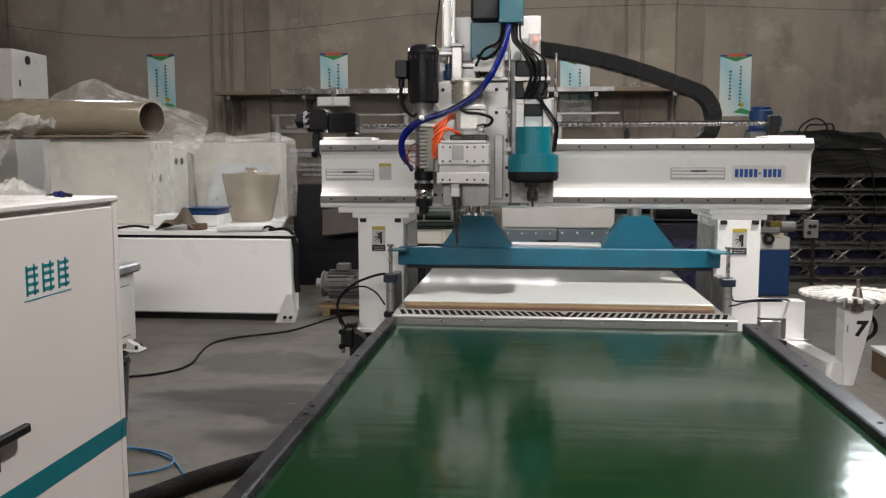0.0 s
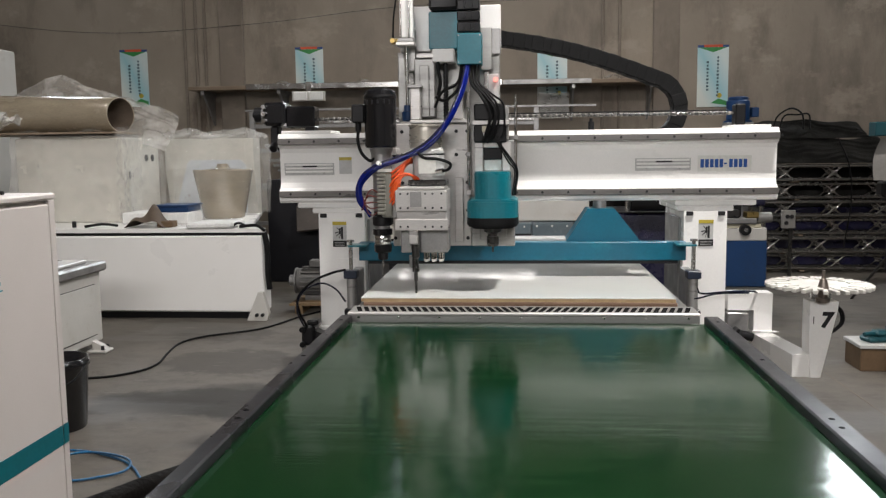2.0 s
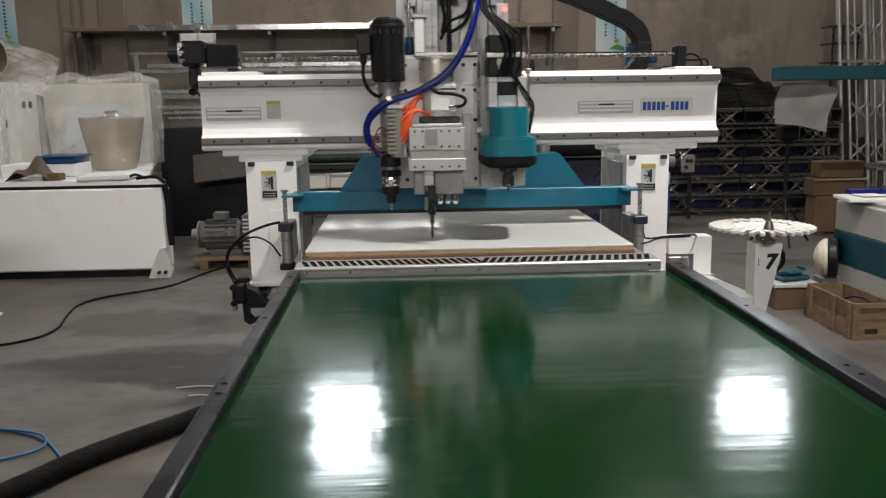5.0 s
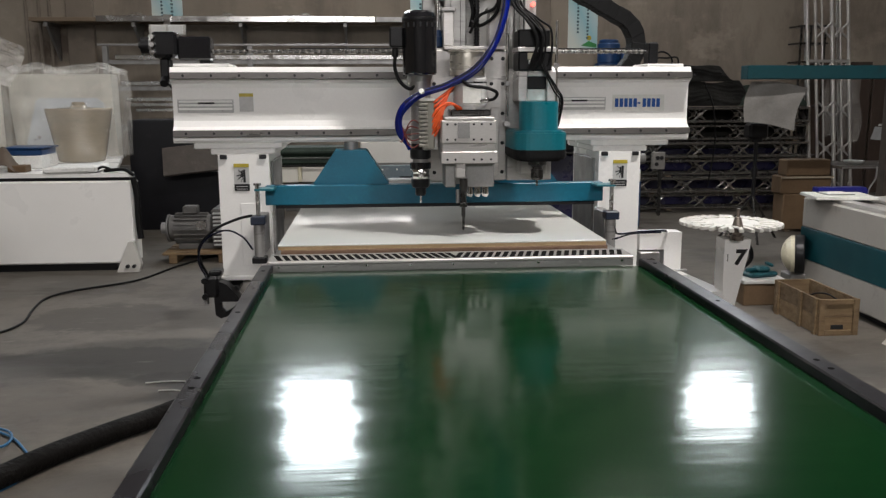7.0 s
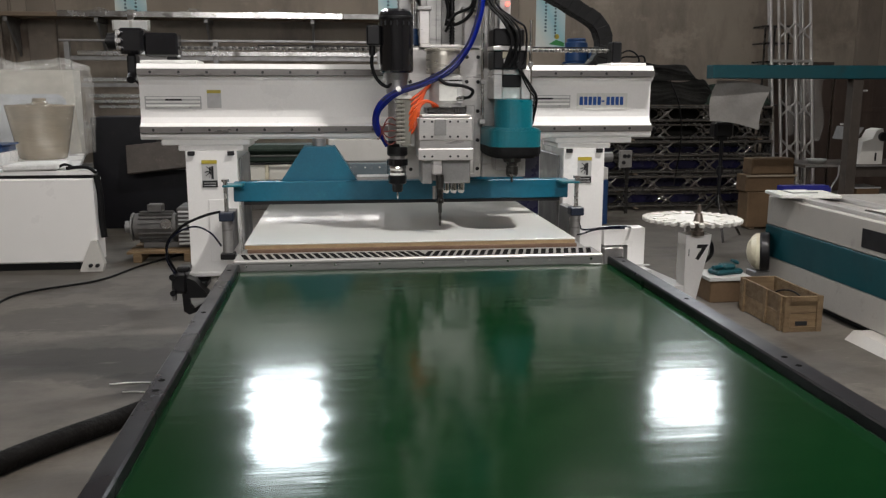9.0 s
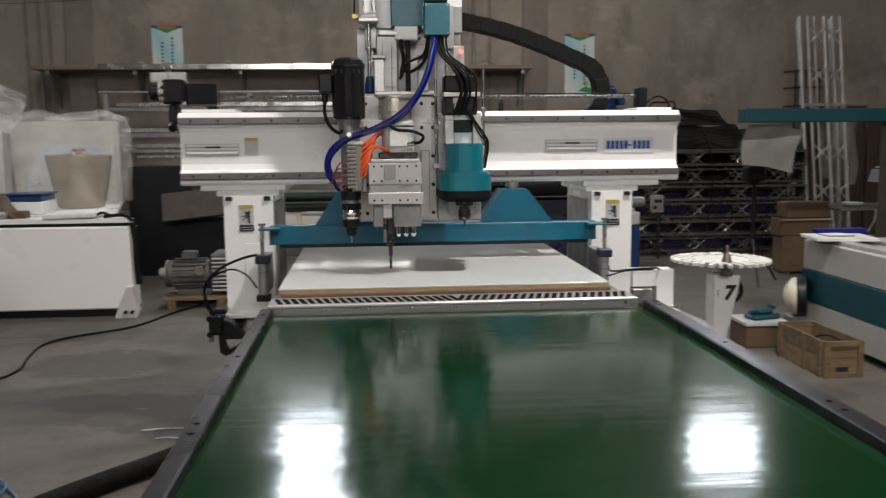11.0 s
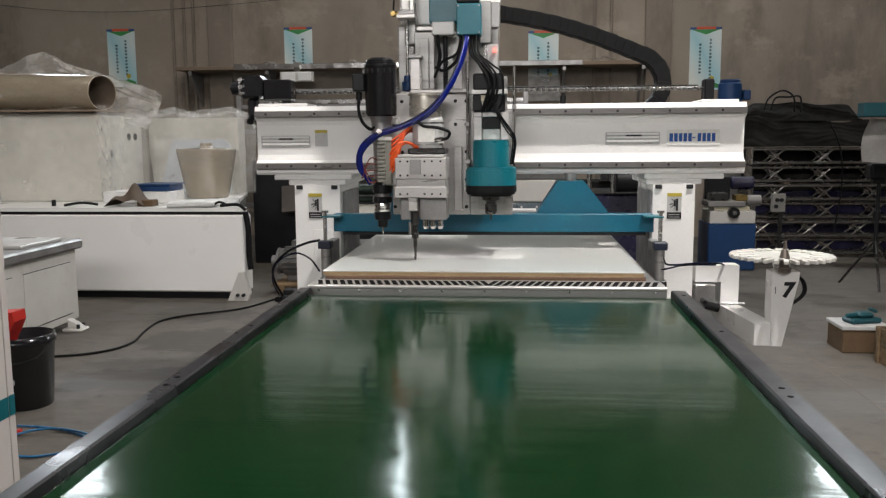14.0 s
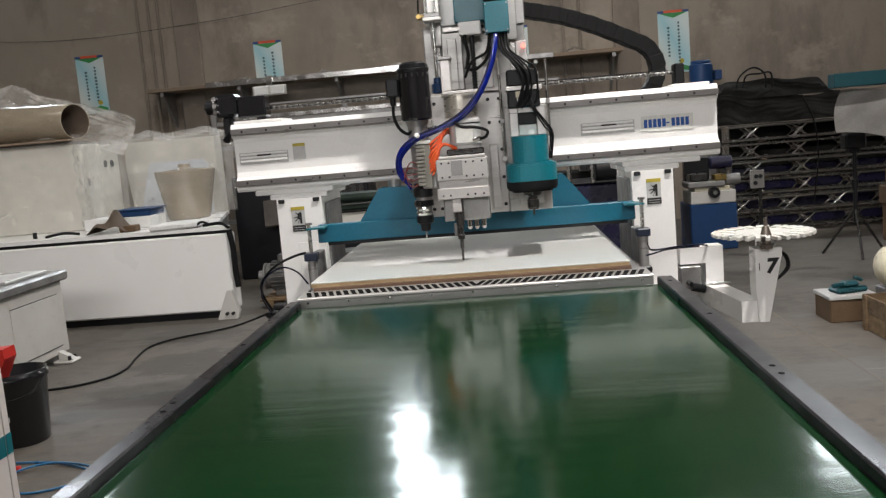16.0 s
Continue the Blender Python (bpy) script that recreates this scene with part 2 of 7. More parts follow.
BLACK = surface("black_plastic", (0.011, 0.011, 0.012), (0.007, 0.007, 0.008), 0.38, scale=6, grain=100, gloss=0.25)
BLACK_GLOSS = surface("black_enamel", (0.012, 0.012, 0.014), (0.008, 0.008, 0.009), 0.16, scale=5, coat=0.4, spread=0.06, gloss=0.4)
POST_BROWN = surface("brown_grey_steel", (0.075, 0.062, 0.052), (0.05, 0.042, 0.036), 0.5, 0.2, scale=4, dirt=(0.1, 0.085, 0.07))
DARK_PLY = surface("dark_plywood", (0.062, 0.04, 0.03), (0.036, 0.024, 0.019), 0.7, scale=1.6, grain=40, bump=0.15, stretch=(3, 1, 0.4), dirt=(0.09, 0.065, 0.05))
RUBBER = surface("black_rubber", (0.009, 0.009, 0.01), (0.006, 0.006, 0.006), 0.55, scale=8, grain=70, bump=0.1, gloss=0.15)
HOSE_BLACK = surface("worn_black_hose", (0.0085, 0.0075, 0.007), (0.0045, 0.004, 0.0037), 0.6, scale=10, grain=50, bump=0.35, gloss=0.08, dirt=(0.02, 0.018, 0.016))
CAST_GREY = surface("dark_cast_iron_paint", (0.14, 0.135, 0.13), (0.09, 0.087, 0.083), 0.45, 0.3, scale=6, grain=80, bump=0.08, dirt=(0.06, 0.056, 0.05))
BLUE_GREY = surface("blue_grey_paint", (0.13, 0.17, 0.19), (0.1, 0.13, 0.15), 0.42, scale=4, dirt=(0.2, 0.22, 0.23))
CHARCOAL = surface("dark_cloth", (0.02, 0.0195, 0.018), (0.009, 0.009, 0.0085), 0.9, scale=5, grain=60, bump=0.5, gloss=0.15)
BLUE_TUBE = surface("blue_air_tube", (0.0015, 0.009, 0.16), (0.001, 0.006, 0.11), 0.14, scale=9, spread=0.05, gloss=0.4)
TUBE_NAVY = surface("navy_air_tube", (0.003, 0.006, 0.024), (0.002, 0.004, 0.015), 0.25, scale=9)
CAP_BLUE = surface("dark_blue_cap", (0.012, 0.02, 0.042), (0.008, 0.014, 0.03), 0.4, scale=9)
BLUE_HOSE = surface("light_blue_air_tube", (0.03, 0.16, 0.33), (0.025, 0.12, 0.26), 0.3, scale=9)
BLUE = surface("blue_paint", (0.006, 0.045, 0.145), (0.005, 0.037, 0.12), 0.42, scale=3, dirt=(0.012, 0.032, 0.08))
ORANGE = surface("orange_tube", (0.85, 0.13, 0.03), (0.7, 0.09, 0.02), 0.3, scale=9)
RED = surface("red_plastic", (0.6, 0.03, 0.02), (0.48, 0.02, 0.015), 0.4, scale=6)
BRIGHT_CAP = surface("turned_steel_cap", (0.62, 0.59, 0.52), (0.5, 0.47, 0.41), 0.3, 0.6, scale=9, grain=120, stretch=(1, 1, 4))
THREAD_STEEL = surface("worn_thread_steel", (0.15, 0.142, 0.13), (0.1, 0.094, 0.087), 0.45, 0.3, scale=12)
TOOL_STEEL = surface("oily_tool_steel", (0.26, 0.22, 0.19), (0.17, 0.145, 0.125), 0.36, 0.8, scale=14, grain=120)
BRASS = surface("brass", (0.4, 0.29, 0.11), (0.3, 0.21, 0.08), 0.35, 1.0, scale=20)
BOARD_EDGE = surface("board_edge", (0.5, 0.36, 0.2), (0.38, 0.26, 0.135), 0.65, scale=14, grain=180, bump=0.2)
SPOIL = surface("spoilboard", (0.2, 0.12, 0.075), (0.14, 0.085, 0.055), 0.75, scale=9, grain=150, bump=0.2)
CRATE_WOOD = surface("old_crate_wood", (0.2, 0.135, 0.068), (0.115, 0.072, 0.036), 0.7, scale=5, grain=60, bump=0.4, stretch=(1, 4, 6), dirt=(0.1, 0.055, 0.03), random_tint=0.22)
CARDBOARD = surface("cardboard", (0.13, 0.08, 0.04), (0.09, 0.055, 0.028), 0.8, scale=4, grain=60, bump=0.1)
KRAFT = surface("kraft_film", (0.345, 0.293, 0.215), (0.265, 0.223, 0.163), 0.2, scale=3, grain=40, bump=0.05, stretch=(1, 1, 3), coat=0.9)
KRAFT_IN = surface("dark_kraft_paper", (0.12, 0.09, 0.065), (0.085, 0.062, 0.045), 0.8, scale=6)
FOAM = surface("white_foam", (0.78, 0.78, 0.76), (0.7, 0.7, 0.68), 0.7, scale=5, grain=60, bump=0.3)
WRAPPED_CREAM = surface("cream_machine_paint", (0.66, 0.645, 0.58), (0.6, 0.585, 0.525), 0.4, scale=2, grain=80, bump=0.03, dirt=(0.52, 0.48, 0.41), speck=0.02)
PALE_BLUE = surface("pale_blue_paint", (0.62, 0.67, 0.72), (0.55, 0.6, 0.65), 0.4, scale=2)
CREAM = surface("cream_plastic", (0.62, 0.58, 0.44), (0.54, 0.5, 0.37), 0.35, scale=4)
DISC_WHITE = surface("white_nylon", (0.6, 0.59, 0.55), (0.53, 0.52, 0.485), 0.42, scale=9)
SHELF_WOOD = surface("weathered_plank", (0.27, 0.205, 0.145), (0.175, 0.13, 0.09), 0.7, scale=3, grain=40, bump=0.3, stretch=(0.4, 4, 6))
CHROME = surface("truss_aluminium", (0.38, 0.37, 0.355), (0.24, 0.23, 0.22), 0.22, 0.9, scale=6, grain=60)
TOWER_ALU = surface("dull_truss_aluminium", (0.42, 0.41, 0.39), (0.32, 0.31, 0.295), 0.45, 0.5, scale=6, grain=60)
GREEN_DARK = surface("green_canvas", (0.01, 0.024, 0.015), (0.007, 0.016, 0.01), 0.8, scale=5, grain=50, bump=0.3)
VALVE_GREY = surface("olive_grey_plastic", (0.24, 0.235, 0.2), (0.18, 0.176, 0.15), 0.35, scale=20)
DULL_RED = surface("dull_red_wire", (0.16, 0.02, 0.015), (0.1, 0.012, 0.01), 0.45, scale=9)
YELLOW = surface("label_yellow", (0.45, 0.36, 0.035), (0.4, 0.32, 0.03), 0.45, scale=9)
LABEL_GREY = surface("label_grey", (0.5, 0.5, 0.49), (0.45, 0.45, 0.44), 0.45, scale=9)
GREY_PAINT = surface("dusty_machine_paint", (0.4, 0.382, 0.352), (0.35, 0.334, 0.308), 0.45, scale=2.5, grain=90, bump=0.03, dirt=(0.26, 0.245, 0.22), speck=0.03)
LABEL_WHITE = surface("label_white", (0.74, 0.74, 0.7), (0.7, 0.7, 0.66), 0.4, scale=9)
SLATE = surface("slate_blue_paint", (0.007, 0.007, 0.010), (0.005, 0.005, 0.007), 0.5, scale=3, dirt=(0.012, 0.0115, 0.013), gloss=0.3)
NAVY = surface("navy_film", (0.012, 0.011, 0.045), (0.007, 0.007, 0.026), 0.3, scale=6, bump=0.3)
SHEET_GREY = surface("dimmed_grey_plastic", (0.26, 0.25, 0.235), (0.19, 0.182, 0.17), 0.5, scale=4, bump=0.1)
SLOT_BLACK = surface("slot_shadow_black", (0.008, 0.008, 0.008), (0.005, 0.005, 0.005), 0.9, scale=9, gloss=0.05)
INK = surface("black_ink", (0.02, 0.02, 0.022), (0.015, 0.015, 0.016), 0.5, scale=9, gloss=0.25)
BINDER_BLUE = surface("binder_blue", (0.007, 0.009, 0.16), (0.005, 0.007, 0.12), 0.4, scale=6)
BRAND_BLUE = surface("blue_ink", (0.01, 0.09, 0.36), (0.008, 0.07, 0.3), 0.4, scale=9)
BRAND_TEAL = surface("teal_ink", (0.01, 0.22, 0.26), (0.008, 0.18, 0.21), 0.4, scale=9)
TEAL_STRIPE = surface("teal_stripe", (0.003, 0.135, 0.165), (0.003, 0.11, 0.137), 0.42, scale=3)
POSTER_INK = surface("poster_ink", (0.05, 0.1, 0.13), (0.04, 0.08, 0.1), 0.5, scale=9)
POSTER_RED = surface("poster_red", (0.62, 0.09, 0.03), (0.52, 0.07, 0.03), 0.45, scale=9)
POSTER_GREEN = surface("poster_green", (0.04, 0.28, 0.07), (0.03, 0.22, 0.06), 0.45, scale=9)
POSTER_NAVY = surface("poster_navy", (0.02, 0.06, 0.22), (0.02, 0.05, 0.17), 0.45, scale=9)
WRAP = film_wrap("clear_wrap", (0.88, 0.86, 0.81), 0.3, 0.08)
WRAP_THIN = film_wrap("thin_clear_film", (0.88, 0.86, 0.81), 0.13, 0.06)
WRAP_HEAVY = film_wrap("cloudy_wrap", (0.72, 0.7, 0.66), 0.6, 0.12)
SKY_GLOW = glow("overcast_sky", (0.94, 0.97, 1.0), 9.0)
LAMP_GLOW = glow("lamp_tube", (1.0, 0.97, 0.92), 6.0)
RED_GLOW = glow("red_signal", (1.0, 0.16, 0.12), 3.0)


def poster_paper():
    """White paper with a blue-green wash that fades from the top."""
    m, t, bs = nodes_of("poster_paper")
    tc = t.nodes.new("ShaderNodeTexCoord")
    sp = t.nodes.new("ShaderNodeSeparateXYZ")
    ad = t.nodes.new("ShaderNodeMath")
    ad.operation = "ADD"
    t.links.new(tc.outputs["Generated"], sp.inputs[0])
    t.links.new(sp.outputs["X"], ad.inputs[0])
    t.links.new(sp.outputs["Z"], ad.inputs[1])
    rp = t.nodes.new("ShaderNodeValToRGB")
    rp.color_ramp.elements[0].position, rp.color_ramp.elements[0].color = 0.2, (0.66, 0.7, 0.66, 1)
    rp.color_ramp.elements[1].position, rp.color_ramp.elements[1].color = 1.8, (0.6, 0.68, 0.68, 1)
    e = rp.color_ramp.elements.new(0.62)
    e.color = (0.33, 0.57, 0.63, 1)
    hf = t.nodes.new("ShaderNodeMath")
    hf.operation = "MULTIPLY"
    hf.inputs[1].default_value = 0.6
    t.links.new(ad.outputs[0], hf.inputs[0])
    t.links.new(hf.outputs[0], rp.inputs[0])
    t.links.new(rp.outputs[0], bs.inputs["Base Color"])
    bs.inputs["Roughness"].default_value = 0.4
    return m


def belt_material():
    """Green PVC belt: glossy, faintly rippled across, rubbed and scratched."""
    m, t, bs = nodes_of("green_pvc_belt")
    big = noise_fac(t, 1.6, 4, 0.3, 0.7)
    col = mixed(t, big, (0.0026, 0.0245, 0.0066), (0.002, 0.0185, 0.005))
    scratch = noise_fac(t, 3.5, 6, 0.66, 0.72, (0.5, 3.5, 1), 0.7)
    col = mixed(t, scratch, col, (0.009, 0.042, 0.016))
    t.links.new(col, bs.inputs["Base Color"])
    rr = t.nodes.new("ShaderNodeMapRange")
    rr.inputs["To Min"].default_value, rr.inputs["To Max"].default_value = 0.1, 0.13
    t.links.new(noise_fac(t, 2.5, 5, 0.3, 0.7, (0.6, 4, 1)), rr.inputs["Value"])
    t.links.new(rr.outputs["Result"], bs.inputs["Roughness"])
    bp = t.nodes.new("ShaderNodeBump")
    bp.inputs["Strength"].default_value, bp.inputs["Distance"].default_value = 0.18, 0.004
    dent = t.nodes.new("ShaderNodeMath")
    dent.operation = "MULTIPLY"
    t.links.new(noise_fac(t, 4.2, 4, 0.2, 0.8, (0.35, 5, 1)), dent.inputs[0])
    t.links.new(noise_fac(t, 1.9, 4, 0.38, 0.66, (1.2, 1, 1)), dent.inputs[1])
    ripple = t.nodes.new("ShaderNodeMath")
    ripple.operation = "MULTIPLY_ADD"
    ripple.inputs[1].default_value = 0.3
    t.links.new(noise_fac(t, 3.0, 3, 0.2, 0.8, (0.25, 6, 1)), ripple.inputs[0])
    t.links.new(dent.outputs[0], ripple.inputs[2])
    t.links.new(ripple.outputs[0], bp.inputs["Height"])
    # narrow bands across the belt lean a little to either side
    lean = t.nodes.new("ShaderNodeMapRange")
    lean.inputs["To Min"].default_value, lean.inputs["To Max"].default_value = -0.014, 0.014
    t.links.new(noise_fac(t, 2.6, 3, 0.2, 0.8, (0.3, 6, 1), 0.5), lean.inputs["Value"])
    side = t.nodes.new("ShaderNodeCombineXYZ")
    t.links.new(lean.outputs["Result"], side.inputs["X"])
    added = t.nodes.new("ShaderNodeVectorMath")
    unit = t.nodes.new("ShaderNodeVectorMath")
    unit.operation = "NORMALIZE"
    t.links.new(bp.outputs["Normal"], added.inputs[0])
    t.links.new(side.outputs["Vector"], added.inputs[1])
    t.links.new(added.outputs["Vector"], unit.inputs[0])
    t.links.new(unit.outputs["Vector"], bs.inputs["Normal"])
    t.links.new(unit.outputs["Vector"], bs.inputs["Coat Normal"])
    bs.inputs["Specular IOR Level"].default_value = 0.125
    bs.inputs["Coat Weight"].default_value, bs.inputs["Coat Roughness"].default_value = 0.1, 0.24
    bs.inputs["Specular Tint"].default_value = (0.8, 1.0, 0.72, 1)
    return m


def melamine():
    m, t, bs = nodes_of("white_melamine")
    col = mixed(t, noise_fac(t, 2.5, 4, 0.3, 0.7), (0.68, 0.69, 0.655), (0.64, 0.65, 0.615))
    t.links.new(col, bs.inputs["Base Color"])
    rr = t.nodes.new("ShaderNodeMapRange")
    rr.inputs["To Min"].default_value, rr.inputs["To Max"].default_value = 0.04, 0.075
    t.links.new(noise_fac(t, 3, 4, 0.3, 0.7), rr.inputs["Value"])
    t.links.new(rr.outputs["Result"], bs.inputs["Roughness"])
    return m


POSTER = poster_paper()
BELT = belt_material()
MELAMINE = melamine()


# ---- shapes: all in world metres, gathered and then linked as one mesh ----
class Shape:
    def __init__(self):
        self.v, self.f, self.smooth = [], [], []

    def add(self, verts, faces, smooth=False):
        n = len(self.v)
        self.v += [tuple(p) for p in verts]
        self.f += [tuple(n + i for i in f) for f in faces]
        self.smooth += [smooth] * len(faces)
        return self

    def box(self, x0, x1, y0, y1, z0, z1, c=0.004, turn=None):
        """A box with chamfered edges; turn: a matrix about its middle."""
        c = min(c, 0.45 * min(x1 - x0, y1 - y0, z1 - z0))
        mid = Vector(((x0 + x1) / 2, (y0 + y1) / 2, (z0 + z1) / 2))
        h = ((x1 - x0) / 2, (y1 - y0) / 2, (z1 - z0) / 2)
        verts, at = [], {}
        for sx in (-1, 1):
            for sy in (-1, 1):
                for sz in (-1, 1):
                    for a in range(3):
                        p = [sx * h[0], sy * h[1], sz * h[2]]
                        for b in range(3):
                            if b != a:
                                p[b] -= (sx, sy, sz)[b] * c
                        at[(sx, sy, sz, a)] = len(verts)
                        p = Vector(p)
                        verts.append(mid + (turn @ p if turn else p))
        faces = []
        for a in range(3):
            b, d = (a + 1) % 3, (a + 2) % 3
            for s in (-1, 1):
                ring = []
                for sb, sd in ((-1, -1), (1, -1), (1, 1), (-1, 1)):
                    k = [0, 0, 0]
                    k[a], k[b], k[d] = s, sb, sd
                    ring.append(at[(*k, a)])
                faces.append(ring if s > 0 else ring[::-1])
            for sb in (-1, 1):
                for sd in (-1, 1):
                    lo, hi = [0, 0, 0], [0, 0, 0]
                    lo[a], hi[a] = -1, 1
                    lo[b] = hi[b] = sb
                    lo[d] = hi[d] = sd
                    ring = [at[(*lo, b)], at[(*hi, b)], at[(*hi, d)], at[(*lo, d)]]
                    faces.append(ring if sb * sd > 0 else ring[::-1])
        for sx in (-1, 1):
            for sy in (-1, 1):
                for sz in (-1, 1):
                    ring = [at[(sx, sy, sz, a)] for a in range(3)]
                    faces.append(ring if sx * sy * sz > 0 else ring[::-1])
        return self.add(verts, faces)

    def shift(self, dx, dy, dz):
        self.v = [(x + dx, y + dy, z + dz) for x, y, z in self.v]
        return self

    def lathe(self, p0, p1, profile, n=24, caps=True, welded=False):
        """Turned about the line p0-p1; profile: (share of the way, radius) from p0 to p1, closed by caps."""
        p0, p1 = Vector(p0), Vector(p1)
        axis = (p1 - p0)
        q = axis.to_track_quat("Z", "Y")
        ux, uy = q @ Vector((1, 0, 0)), q @ Vector((0, 1, 0))
        rings = []
        for share, r in profile:
            c = p0 + axis * share
            rings.append([c + (ux * math.cos(a) + uy * math.sin(a)) * r for a in (2 * math.pi * i / n for i in range(n))])
        if welded:
            self.add([p for ring in rings for p in ring], [(k * n + i, k * n + (i + 1) % n, k * n + n + (i + 1) % n, k * n + n + i) for k in range(len(rings) - 1) for i in range(n)], True)
        for ra, rb in () if welded else zip(rings, rings[1:]):
            self.add(ra + rb, [(i, (i + 1) % n, n + (i + 1) % n, n + i) for i in range(n)], True)
        if caps and profile[0][1] > 1e-5:
            self.add(rings[0], [tuple(range(n))[::-1]])
        if caps and profile[-1][1] > 1e-5:
            self.add(rings[-1], [tuple(range(n))])
        return self

    def cyl(self, p0, p1, r, n=20, e=0.0):
        length = (Vector(p1) - Vector(p0)).length
        if e:
            k = e / length
            return self.lathe(p0, p1, [(0, r - e), (k, r), (1 - k, r), (1, r - e)], n)
        return self.lathe(p0, p1, [(0, r), (1, r)], n)

    def tube(self, points, r, n=8, steps=6):
        """A round hose along a smooth line through the points."""
        pts = [Vector(p) for p in points]
        ext = [2 * pts[0] - pts[1]] + pts + [2 * pts[-1] - pts[-2]]
        line = []
        for i in range(1, len(ext) - 2):
            a, b, c, d = ext[i - 1:i + 3]
            for k in range(steps):
                s = k / steps
                line.append(0.5 * ((2 * b) + (c - a) * s + (2 * a - 5 * b + 4 * c - d) * s * s + (3 * b - a - 3 * c + d) * s ** 3))
        line.append(pts[-1])
        up = Vector((0.13, 0.31, 0.94)).normalized()
        rings = []
        for i, p in enumerate(line):
            t = (line[min(i + 1, len(line) - 1)] - line[max(i - 1, 0)]).normalized()
            side = t.cross(up)
            side = side.normalized() if side.length > 1e-4 else Vector((1, 0, 0))
            up = side.cross(t).normalized()
            rings.append([p + (side * math.cos(a) + up * math.sin(a)) * r for a in (2 * math.pi * j / n for j in range(n))])
        self.add([p for ring in rings for p in ring],
                 [(k * n + j, k * n + (j + 1) % n, (k + 1) * n + (j + 1) % n, (k + 1) * n + j) for k in range(len(rings) - 1) for j in range(n)], True)
        self.add(rings[0], [tuple(range(n))[::-1]])
        return self.add(rings[-1], [tuple(range(n))])

    def prism(self, outline, axis, a, b):
        """An outline of (u, v) drawn out along an axis from a to b; the other two axes are u and v in order."""
        n = len(outline)

        def at(u, v, s):
            p = [0, 0, 0]
            rest = [k for k in range(3) if k != axis]
            p[axis], p[rest[0]], p[rest[1]] = s, u, v
            return p
        verts = [at(u, v, a) for u, v in outline] + [at(u, v, b) for u, v in outline]
        turn = sum(outline[i][0] * outline[(i + 1) % n][1] - outline[(i + 1) % n][0] * outline[i][1] for i in range(n)) > 0
        if axis == 1:
            turn = not turn
        faces = [tuple(range(n))[::-1], tuple(range(n, 2 * n))] + [(i, (i + 1) % n, n + (i + 1) % n, n + i) for i in range(n)]
        if (b < a) == turn:
            faces = [f[::-1] for f in faces]
        return self.add(verts, faces)

    def sheet(self, nu, nv, place, thick=0.004):
        """A crumpled sheet: place(u, v) in 0..1 gives a point; two skins and a rim."""
        top = [Vector(place(i / nu, j / nv)) for j in range(nv + 1) for i in range(nu + 1)]
        w_ = nu + 1
        quads = [(j * w_ + i, j * w_ + i + 1, (j + 1) * w_ + i + 1, (j + 1) * w_ + i) for j in range(nv) for i in range(nu)]
        return self.add(top, quads, True)


def part(name, shape, material, parent=None, label=""):
    """Links a shape as one mesh object under a thing or under a part."""
    me = bpy.data.meshes.new(name)
    root = parent
    while root is not None and root.parent is not None:
        root = root.parent
    origin = Vector(root["base"]) if root is not None else Vector((0, 0, 0))
    me.from_pydata([tuple(Vector(p) - origin) for p in shape.v], [], shape.f)
    me.polygons.foreach_set("use_smooth", shape.smooth)
    me.materials.append(material)
    me.validate()
    ob = new(name, me)
    if parent is not None:
        ob.parent = parent
    if label:
        tagged(ob, label)
    return ob


def thing(name, base, label, category, group="", kind=""):
    ob = new(name)
    ob.empty_display_size = 0.1
    ob.location = base
    ob["base"] = tuple(float(c) for c in base)
    return tagged(ob, label, category, group, kind)


def single(name, shape, material, label, category, group="", kind=""):
    """A thing that is one mesh."""
    return tagged(part(name, shape, material), label, category, group, kind)


S = Shape


